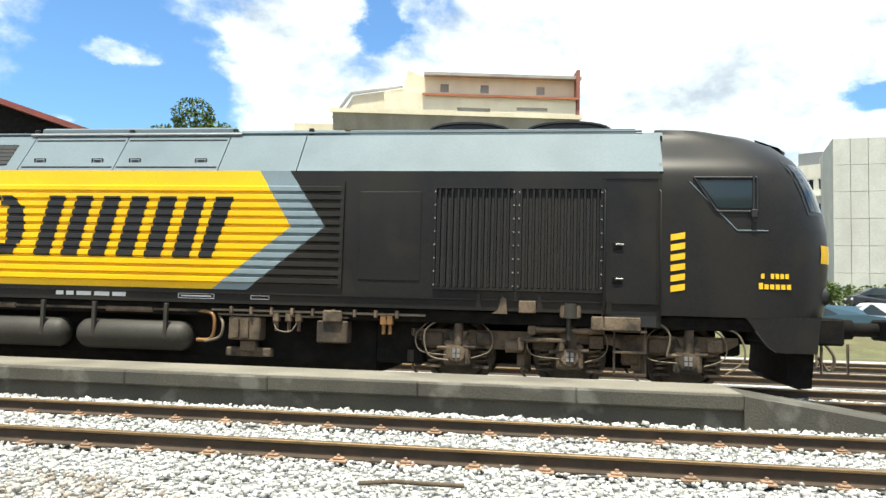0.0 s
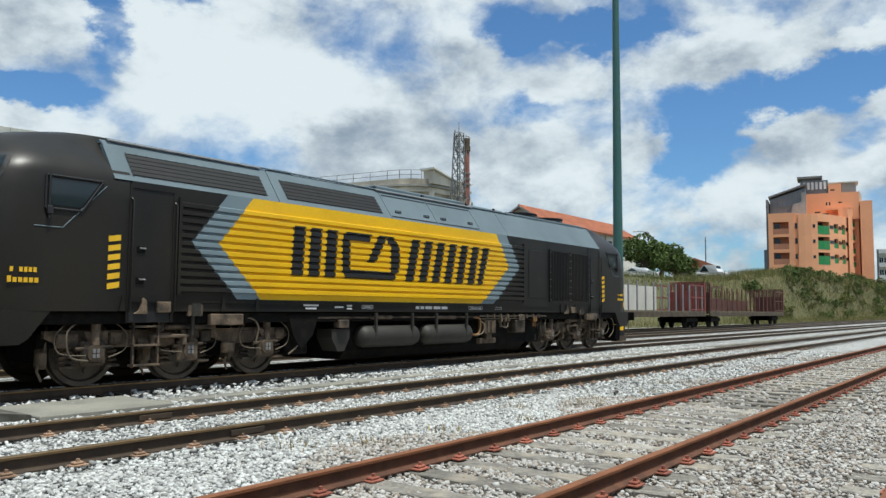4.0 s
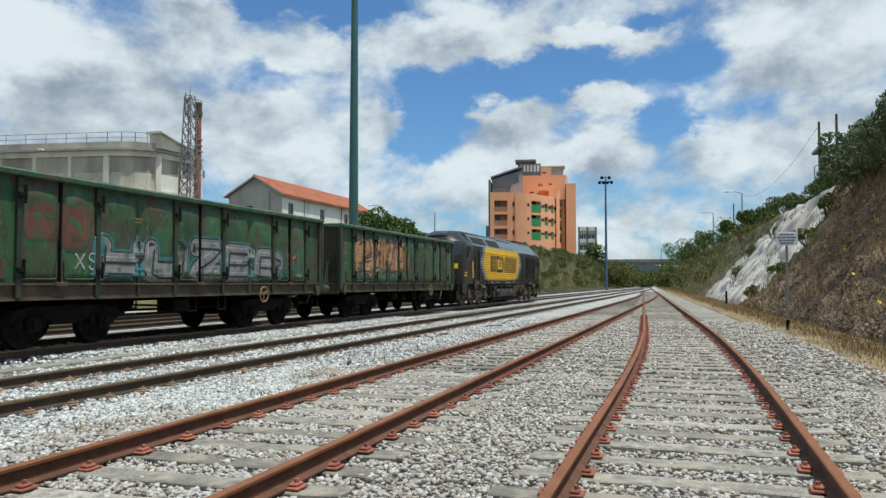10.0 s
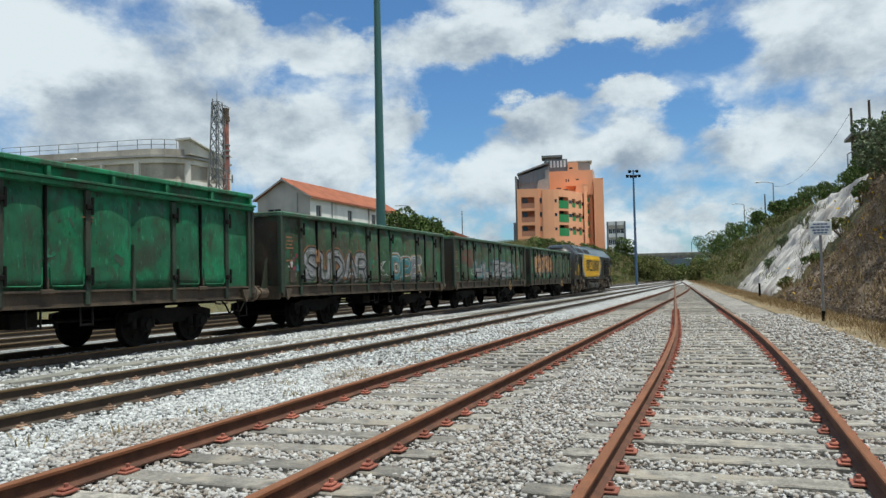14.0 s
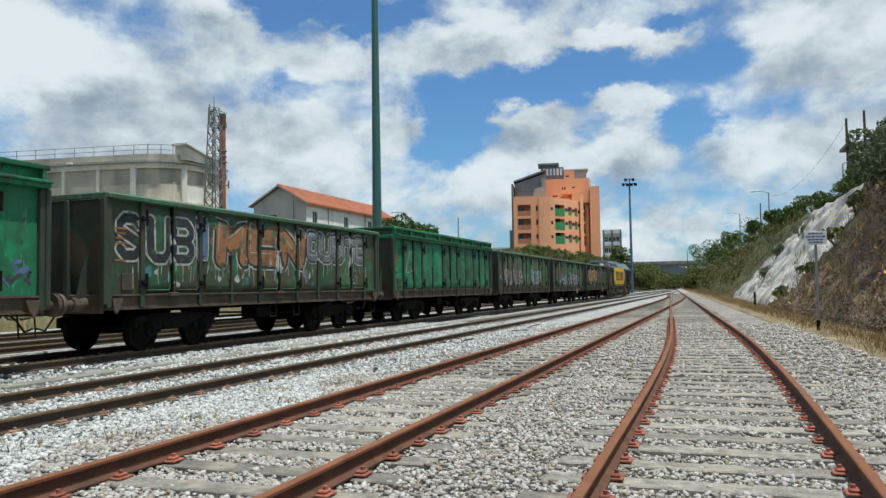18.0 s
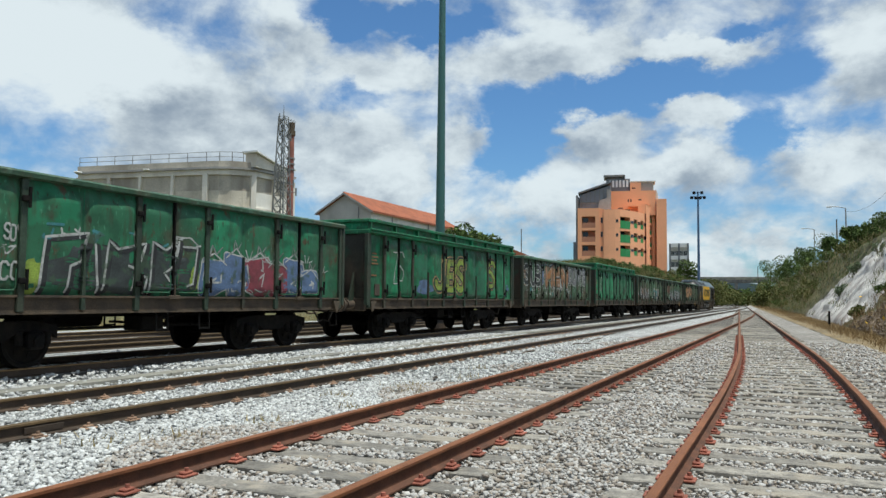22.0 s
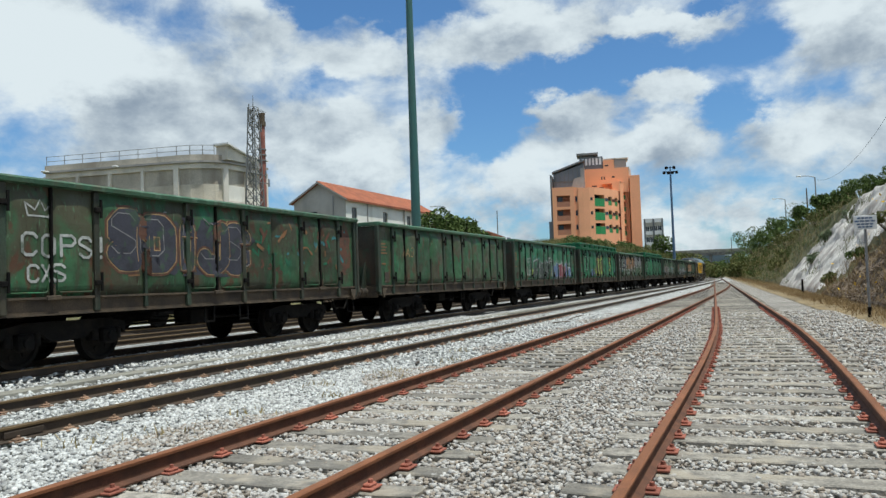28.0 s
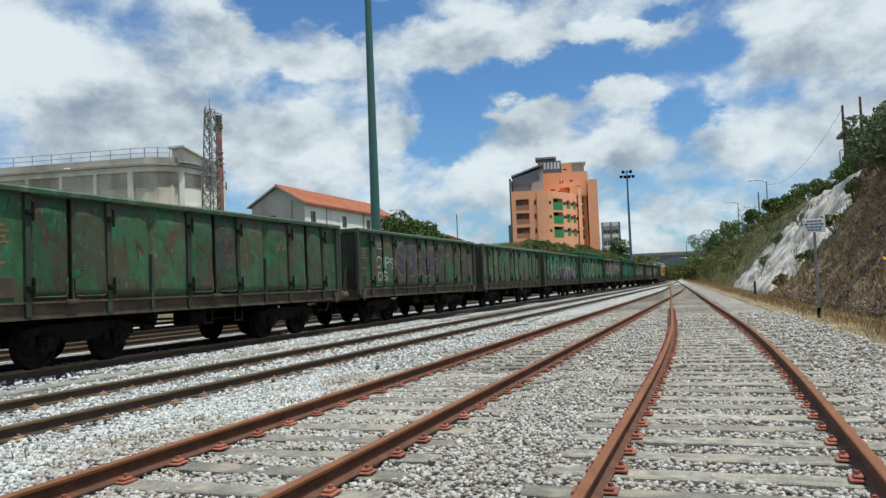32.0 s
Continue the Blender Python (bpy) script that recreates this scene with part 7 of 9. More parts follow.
scribble(W[9], -6.95, -6.2, 1.85, 2.75, 16, [p_rust, p_wagon_dim, p_rust], 263, 0.06)
tag(W[9], "XAY", -4.4, 2.35, 0.9, 0.22, p_sand, None, 0.018, 0, 0.1, 0.03, 262)
for k, x in ((0, -9.2), (1, -9.4), (2, -5.4), (5, -6.0), (3, -6.2), (6, -8.9), (8, -2.3), (9, -4.3)):
    for a, b, z in ((0, 0.30, 2.60), (0.06, 0.26, 2.53)):
        me = Mesh()
        me.box(x + a, x + b, -(SIDE + 0.064), -(SIDE + 0.058), z, z + 0.035)
        part("marking_bar", me, p_tan, W[k])
for w in wagons:
    for i in range(5):
        z0 = 2.55 - 0.10 * i if i < 4 else 1.90
        part("number_bar", Mesh().box(BODY0 + 0.28, BODY0 + 0.58 + 0.08 * (i % 2), -(SIDE + 0.02), -(SIDE + 0.0135), z0, z0 + 0.045), p_tan, w)

# x of the coupling between locomotive and first wagon, by time
RUN = [(0, -18.2), (1, -12.75), (2, -7.25), (3, -1.75), (4, 3.6), (4.5, 6.2), (7, 20.0), (9, 31.4), (13, 54.2), (19, 87.05), (23, 108.6), (27, 128.95), (30, 141.7), (32, 149.0)]


# cutting slope on the near side
m_straw = island_mat("straw", [(0.17, 0.112, 0.055), (0.27, 0.185, 0.09), (0.38, 0.28, 0.145)])
m_leaf_olive = island_mat("olive_leaves", [(0.065, 0.078, 0.022), (0.125, 0.135, 0.042), (0.21, 0.205, 0.078)])
m_rubble = island_mat("shale_fragments", [(0.085, 0.064, 0.048), (0.185, 0.135, 0.095), (0.27, 0.205, 0.15), (0.38, 0.31, 0.235)])

def slope_h(x):
    return 5.8 + 0.4 * smooth01((x - 30) / 15) + 0.3 * smooth01((x - 90) / 60) + 0.5 * noise.noise((x * 0.06, 4, 0))


def slope_point(x, s):
    """s: 0 at the foot, 1 at the crest, up to 2 back over the top."""
    f, h = foot_right(x), slope_h(x)
    steep = 1.50
    if s <= 1:
        z = h * s
        y = f - z / steep - 0.5 * (1 - s) * s
        z = z - 0.45 * smooth01((0.05 - s) / 0.05)
    else:
        z = h + 0.8 * (s - 1)
        y = f - h / steep - 16 * (s - 1)
    k = 0.30 * min(1.0, s * 6) * (1 if x < 90 else 1.6)
    n = noise.noise((x * 0.45, s * 7, 1.0)) + 0.5 * noise.noise((x * 1.3, s * 19, 2.0))
    return (x, y + k * n, max(-0.45, z + 0.5 * k * noise.noise((x * 0.7, s * 9, 5.0))))


def slope_zone(x, s):
    h = s * slope_h(x)
    j = 1.5 * noise.noise((x * 0.4, s * 8, 8.0))
    lo = 48.6 - 5.5 * smooth01(h / 1.2) - 4.0 * smooth01((h - 1) / 2.4) + 3.0 * smooth01((h - 3.6) / 2)
    if s < 0.985 and lo + 0.3 * j < x < 80 - 3.7 * h + 0.6 * j:
        return 1
    if x < lo - 2.2 + 0.6 * j and s < 0.95 + 0.05 * j:
        return 0
    return 2


def make_slope():
    xs = list(np.arange(-50, 8, 3.0)) + list(np.arange(8, 95, 0.8)) + list(np.arange(96, 330, 3.0))
    ss = [0.0, 0.012, 0.025] + lin(0.05, 1, 29) + [1.15, 1.4, 2.0, 3.5]
    n = len(ss)
    v = [slope_point(x, s) for x in xs for s in ss]
    groups = {0: [], 1: [], 2: []}
    for i in range(len(xs) - 1):
        for j in range(n - 1):
            groups[slope_zone(xs[i], ss[j])].append((i * n + j, i * n + j + 1, (i + 1) * n + j + 1, (i + 1) * n + j))
    for k, name, m, label, cat in ((0, "shale_slope", m_rock, "bare brown shale slope of the railway cutting", "slope"), (1, "sprayed_slope", m_shotcrete, "pale sprayed concrete face on the cutting", "slope"),
                                   (2, "grass_slope", m_bank, "overgrown green slope of the railway cutting", "slope")):
        used = sorted({q for f in groups[k] for q in f})
        idx = {q: i for i, q in enumerate(used)}
        lump(name, [v[q] for q in used], [[idx[q] for q in f] for f in groups[k]], m, "structure", label, cat, True)
    # dry verge between ballast and slope
    xs = list(np.arange(-50, 60, 1.5)) + list(np.arange(60, 330, 6))
    v, f = [], []
    for x in xs:
        a, b = foot_right(x) - 0.9, line_t3(x) - 2.7
        for k in lin(0, 1, 7):
            v.append((x, a + (b - a) * k, 0.05 * noise.noise((x, k * 3, 0)) - 0.045 + 0.22 * (1 - k) ** 2))
    f = [(i * 7 + j, (i + 1) * 7 + j, (i + 1) * 7 + j + 1, i * 7 + j + 1) for i in range(len(xs) - 1) for j in range(6)]
    lump("dry_verge", v, f, m_grass, "structure", "dry grassy verge at the foot of the slope", "verge", True)


make_slope()


# plants
def leaf_quads(rng, centres, size, flat=0.35):
    n = len(centres)
    a = rng.normal(size=(n, 3))
    a /= np.linalg.norm(a, axis=1)[:, None]
    b = np.cross(a, rng.normal(size=(n, 3)))
    b /= np.linalg.norm(b, axis=1)[:, None]
    s = size * rng.uniform(0.6, 1.4, n)[:, None]
    c = np.asarray(centres)
    v = np.stack([c - a * s, c - b * s * flat, c + a * s, c + b * s * flat], 1).reshape(-1, 3)
    return v, np.arange(4 * n).reshape(-1, 4)


def crown_points(rng, n, blobs):
    """Places for leaves, mostly near the skin of overlapping lumps."""
    w = np.array([b[3] ** 2 for b in blobs])
    pick = rng.choice(len(blobs), n, p=w / w.sum())
    d = rng.normal(size=(n, 3))
    d /= np.linalg.norm(d, axis=1)[:, None]
    r = rng.uniform(0.55, 1.0, n) ** 0.5
    bl = np.array(blobs)[pick]
    return bl[:, :3] + d * (bl[:, 3] * r)[:, None] * np.array([1, 1, 0.85])


def foliage(parent, rng, n, blobs, size, m, name="crown", label=""):
    v, f = leaf_quads(rng, crown_points(rng, n, blobs), size)
    ob = lump(name, v, f, m, "", label)
    ob.parent = parent
    return ob


def make_tree(x, y, z, high, wide, seed, label, m=None, leaf=0.22, n=2600):
    rng = np.random.default_rng(seed)
    root = thing("tree", label, "tree", at=pose(x, y, z))
    tr = Mesh()
    tr.tube((0, 0, -0.4), (0.1, 0, high * 0.45), wide * 0.06, wide * 0.04, 8)
    blobs = []
    for k in range(9):
        a = k * 2.4 + rng.uniform(-0.4, 0.4)
        q = Vector((math.cos(a) * wide * rng.uniform(0.15, 0.36), math.sin(a) * wide * rng.uniform(0.15, 0.36), high * rng.uniform(0.5, 0.86)))
        tr.tube((0.05, 0, high * 0.36), q, wide * 0.025, wide * 0.008, 6)
        blobs.append((*q, wide * rng.uniform(0.16, 0.27)))
    blobs.append((0, 0, high * 0.88, wide * 0.2))
    part("trunk", tr, m_bark, root)
    foliage(root, rng, n, blobs, leaf, m or m_leaf)
    return root


def make_bush(x, y, z, wide, high, seed, label="rounded green bush on the slope", m=None, leaf=0.16, n=900):
    rng = np.random.default_rng(seed)
    root = thing("bush", label, "bush", at=pose(x, y, z))
    st = Mesh()
    blobs = []
    for k in range(11):
        a = rng.uniform(0, 6.28)
        q = Vector((math.cos(a) * wide * rng.uniform(0.1, 0.38), math.sin(a) * wide * rng.uniform(0.1, 0.38), high * rng.uniform(0.25, 0.75)))
        st.tube((0, 0, -0.3), q, 0.03, 0.012, 5)
        blobs.append((*q, min(wide, high) * rng.uniform(0.14, 0.32)))
    part("trunk", st, m_bark, root)
    foliage(root, rng, n, blobs, leaf, m or m_leaf)
    return root


def on_slope(x, s):
    p = slope_point(x, s)
    return p[0], p[1], p[2]


OLE, HEDGE, FAR = "tall grey-green oleander bush on the crest", "dark green hedge bush on the crest", "broad dark green tree on the slope"
CREST = [(36.0, 0.88, 3.6, 2.2, m_leaf_grey, OLE, 5200), (33.2, 0.92, 3.6, 2.4, m_leaf_grey, OLE, 4600), (30.4, 0.92, 3.8, 2.6, m_leaf_grey, OLE, 4200), (27.6, 0.93, 3.8, 2.6, m_leaf_grey, OLE, 4200), (39.6, 0.90, 2.8, 1.8, m_leaf_grey, OLE, 2600),
         (46, 1.10, 4.5, 2.2, m_leaf, HEDGE, 2600), (52, 1.10, 4.5, 2.1, m_leaf, HEDGE, 2600), (58, 1.08, 5, 2.1, m_leaf, HEDGE, 2600), (65, 1.06, 5, 2.1, m_leaf, HEDGE, 2400), (73, 1.05, 6, 2.2, m_leaf, HEDGE, 2400),
         (82, 1.02, 6, 2.4, m_leaf, HEDGE, 2200), (92, 1.02, 7, 2.6, m_leaf, HEDGE, 2200), (104, 1.05, 4.5, 3.6, m_leaf_grey, "light green round bush on the crest", 1800), (131, 1.0, 8, 4, m_leaf, "dark green bush on the crest", 1800),
         (150, 0.9, 10, 6, m_leaf, FAR, 2200), (166, 0.8, 10, 6, m_leaf, FAR, 2000), (190, 0.7, 12, 7, m_leaf, FAR, 2000), (215, 0.5, 12, 7, m_leaf, FAR, 1800), (245, 0.3, 12, 7, m_leaf, FAR, 1500)]
SMALL = "grey-green bush rooted in the pale rock"
CREST += [(61, 0.3, 1.2, 0.8, m_leaf_grey, SMALL, 500), (63, 0.55, 1.3, 0.9, m_leaf_grey, SMALL, 500), (58, 0.75, 1.2, 0.8, m_leaf_grey, SMALL, 450),
          (45.0, 0.10, 1.6, 0.7, m_leaf_olive, "low green bush at the rock's edge", 600), (41.0, 0.28, 1.8, 0.8, m_leaf, "low green bush at the rock's edge", 600), (38.6, 0.5, 1.8, 0.9, m_leaf_olive, "low green bush at the rock's edge", 600), (39.3, 0.74, 1.8, 1.0, m_leaf, "low green bush at the rock's edge", 600)]
for k, (x, s, w, h, m, lab, n) in enumerate(CREST):
    x0, y0, z0 = on_slope(x, s)
    make_bush(x0, y0, z0, w, h, 100 + k, lab, m, 0.20 if w > 5.5 else 0.10, n)


def grass_tufts(name, label, spots, rng, blades, height, m, spread=0.25):
    n = len(spots) * blades
    c = np.repeat(np.asarray(spots, float), blades, 0)
    c[:, :2] += rng.normal(size=(n, 2)) * spread
    h = height * rng.uniform(0.4, 1.2, n)
    a = rng.uniform(0, 6.28, n)
    lean = rng.normal(size=(n, 2)) * 0.35 * h[:, None]
    w = (0.005 + 0.008 * rng.random(n)) * (1 if height < 0.6 else 2)
    side = np.stack([np.cos(a) * w, np.sin(a) * w, np.zeros(n)], 1)
    top = c + np.concatenate([lean, h[:, None]], 1)
    v = np.stack([c - side, c + side, top + side * 0.3, top - side * 0.3], 1).reshape(-1, 3)
    lump(name, v, np.arange(4 * n).reshape(-1, 4), m, "stuff", label, "grass")


rng = np.random.default_rng(5)
spots = [(x, foot_right(x) - 0.4 + (line_t3(x) - 2.9 - foot_right(x)) * rng.random(), 0.02) for x in rng.uniform(14, 75, 900)]
grass_tufts("dry_grass", "tufts of dry straw-coloured grass along the verge", spots, rng, 14, 0.15, m_straw, 0.25)
spots = [slope_point(x, s) for x, s in zip(rng.uniform(14, 56, 2200), rng.uniform(0.0, 0.95, 2200)) if slope_zone(x, s) != 1]
cracks = [slope_point(x, s) for x, s in zip(rng.uniform(38, 74, 520), rng.uniform(0.05, 0.95, 520)) if slope_zone(x, s) == 1 and math.sin(x * 0.9 + s * 5) + math.sin(x * 0.37 - s * 7) > 0.75]
grass_tufts("crack_weeds", "green weeds growing from cracks in the sprayed concrete", cracks, rng, 14, 0.4, m_leaf_olive, 0.22)
grass_tufts("slope_weeds", "thin dry weeds on the shale slope", spots, rng, 10, 0.26, m_straw, 0.28)
spots = [slope_point(x, s) for x, s in zip(rng.uniform(56, 260, 2600), rng.uniform(0.0, 1.05, 2600)) if slope_zone(x, s) == 2]
grass_tufts("slope_grass", "long green and dry grass on the slope", spots, rng, 10, 0.5, m_leaf, 0.7)
spots = [slope_point(x, s) for x, s in zip(rng.uniform(56, 260, 2600), rng.uniform(0.0, 1.05, 2600)) if slope_zone(x, s) == 2]
grass_tufts("slope_dry_grass", "dry stalks among the green on the slope", spots, rng, 9, 0.5, m_leaf_dry, 0.7)
for k in range(34):
    x, q = rng.uniform(72, 200), rng.uniform(0.05, 0.95)
    if slope_zone(x, q) == 2:
        p = slope_point(x, q)
        make_bush(p[0], p[1], p[2] - 0.1, rng.uniform(2, 4), rng.uniform(0.9, 1.8), 700 + k, "low bush on the overgrown slope", (m_leaf, m_leaf_olive, m_leaf_olive)[k % 3], 0.13, 700)
spots = [(x, foot_right(x) - 0.4 + (line_t3(x) - 3.1 - foot_right(x)) * rng.random(), 0.02) for x in rng.uniform(75, 230, 900)]
grass_tufts("far_dry_grass", "dry grass along the far verge", spots, rng, 8, 0.32, m_straw, 0.5)
spots = [(x, y, -0.02) for x, y in ((10.5, 5.3), (10.9, 5.5), (8.7, 5.2), (11.3, 5.6), (7.3, 5.4), (14.8, 5.7), (6.1, 5.6), (9.6, 5.9), (5.5, 6.0), (12.9, 5.2))]
grass_tufts("ballast_weeds", "dry weeds growing through the ballast", spots, rng, 30, 0.09, m_leaf_dry, 0.16)
spots = [slope_point(x, s) for x, s in zip(rng.uniform(18, 50, 110), rng.uniform(0.05, 0.95, 110))]
m_flower = island_mat("yellow_flowers", [(0.7, 0.42, 0.02), (0.75, 0.5, 0.05)])
v, f = leaf_quads(rng, np.array(spots) + [0, 0.1, 0.15], 0.085, 0.5)
lump("yellow_flowers", v, f, m_flower, "stuff", "small yellow flower heads on the slope", "flowers")

# rubble on the shale
n = 16000
px, ps = rng.uniform(14, 56, n), rng.random(n) ** 1.2 * 0.95
bare = np.array([slope_zone(a, b) == 0 for a, b in zip(px, ps)])
px, ps = px[bare], ps[bare]
n = len(px)
base = np.array([slope_point(a, b) for a, b in zip(px, ps)])
corner = np.array([(-1, -1, -1), (1, -1, -1), (1, 1, -1), (-1, 1, -1), (-1, -1, 1), (1, -1, 1), (1, 1, 1), (-1, 1, 1)], float)
size = rng.uniform(0.02, 0.075, n)
v = base[:, None] + corner[None] * rng.uniform(0.4, 1.0, (n, 8, 3)) * size[:, None, None] * np.array([1.3, 0.8, 0.7])
quad = np.array([(0, 3, 2, 1), (4, 5, 6, 7), (0, 1, 5, 4), (1, 2, 6, 5), (2, 3, 7, 6), (3, 0, 4, 7)])
lump("shale_rubble", v.reshape(-1, 3), (quad[None] + (np.arange(n) * 8)[:, None, None]).reshape(-1, 4), m_rubble, "stuff", "loose dark brown shale fragments on the slope", "rubble")

# notice on a post beside the track
sign = thing("sign_post", "white rectangular notice on a grey steel post", "sign", at=pose(25.6, -2.88, 0, 0, 0, 8))
part("post", Mesh().tube((0, 0, -0.2), (0, 0, 2.95), 0.038, None, 10), m_steel, sign)
part("base_sleeve", Mesh().tube((0, 0, -0.1), (0, 0, 0.28), 0.055, None, 10), m_under, sign)
board = part("board", block(-0.06, -0.038, -0.31, 0.31, 2.54, 2.95, 0.006), m_white, sign)
for z, wide in ((2.87, 0.42), (2.78, 0.56), (2.69, 0.46), (2.61, 0.40)):
    y = wide / 2
    for k in range(4):
        part("notice_bar", Mesh().box(-0.0645, -0.0605, y - wide / 4 * 0.82, y, z - 0.02, z + 0.025), p_blue, board)
        y -= wide / 4
post = part("short_post", Mesh().tube((0, 0, -0.1), (0, 0, 0.9), 0.06, None, 8), m_under, None)
post.location = (50.0, foot_right(50) + 0.4, 0)
tagged(post, "short dark marker post at the verge", "post")


# far side: buildings, masts, parked wagons, cars
def spot(yaw, dist, z=0.0):
    a = radians(yaw)
    return Vector((-math.sin(a) * dist, math.cos(a) * dist, z))


def height_at(el, dist):
    return 1.4 + dist * math.tan(radians(el))


def frame_from(a, b):
    """A building's space: x from a to b along its front, y away from the eye, origin at a."""
    d = (b - a)
    return Matrix.Translation((a.x, a.y, 0)) @ Matrix.Rotation(math.atan2(d.y, d.x), 4, "Z")


def wall(parent, u0, u1, z0, z1, v, holes, m, thick=0.3, name="wall", pane=None, frame_m=None, kind="window", deep=0.18):
    """A wall along local x at y = v, seen from -y, with openings cut through and a recessed pane in each."""
    us = sorted({u0, u1, *[h[0] for h in holes], *[h[1] for h in holes]})
    zs = sorted({z0, z1, *[h[2] for h in holes], *[h[3] for h in holes]})
    me = Mesh()
    for a, b in zip(us, us[1:]):
        for c, d in zip(zs, zs[1:]):
            mu, mz = (a + b) / 2, (c + d) / 2
            if not any(h[0] < mu < h[1] and h[2] < mz < h[3] for h in holes):
                me.face([(a, v, c), (b, v, c), (b, v, d), (a, v, d)])
    for h in holes:
        a, b, c, d = h[:4]
        w = v + thick
        me.face([(a, v, c), (a, w, c), (a, w, d), (a, v, d)])
        me.face([(b, v, c), (b, v, d), (b, w, d), (b, w, c)])
        me.face([(a, v, c), (b, v, c), (b, w, c), (a, w, c)])
        me.face([(a, v, d), (a, w, d), (b, w, d), (b, v, d)])
    part(name, me, m, parent)
    for h in holes:
        a, b, c, d = h[:4]
        p = part(kind, Mesh().box(a, b, v + deep, v + deep + 0.04, c, d), pane or m_glass, parent)
        if frame_m:
            fr = Mesh()
            t = min(0.07, (b - a) * 0.12)
            fr.box(a, a + t, v + deep - 0.05, v + deep, c, d).box(b - t, b, v + deep - 0.05, v + deep, c, d).box(a, b, v + deep - 0.05, v + deep, c, c + t).box(a, b, v + deep - 0.05, v + deep, d - t, d)
            fr.box((a + b) / 2 - t / 2, (a + b) / 2 + t / 2, v + deep - 0.05, v + deep, c, d)
            part("frame", fr, frame_m, p)


def shell(parent, u0, u1, v0, v1, z0, z1, m, name="side_wall", top=True):
    """The other faces of a block whose front is a wall of its own."""
    me = Mesh()
    me.face([(u0, v0, z0), (u0, v0, z1), (u0, v1, z1), (u0, v1, z0)])
    me.face([(u1, v0, z0), (u1, v1, z0), (u1, v1, z1), (u1, v0, z1)])
    me.face([(u0, v1, z0), (u0, v1, z1), (u1, v1, z1), (u1, v1, z0)])
    if top:
        me.face([(u0, v0, z1), (u1, v0, z1), (u1, v1, z1), (u0, v1, z1)])
    part(name, me, m, parent)


m_greenrail = mat("green_balcony_panel", (0.03, 0.24, 0.07), 0.5, 0.0, 0.1, 1, 20, 0.02)
m_loggia = mat("brown_loggia_render", (0.45, 0.20, 0.12), 0.9, 0.0, 0.15, 0.5, 8, 0.05)
m_greyglass = mat("grey_glazed_gallery", (0.17, 0.19, 0.215), 0.3, 0.0, 0.2, 0.4, 8, 0.03)


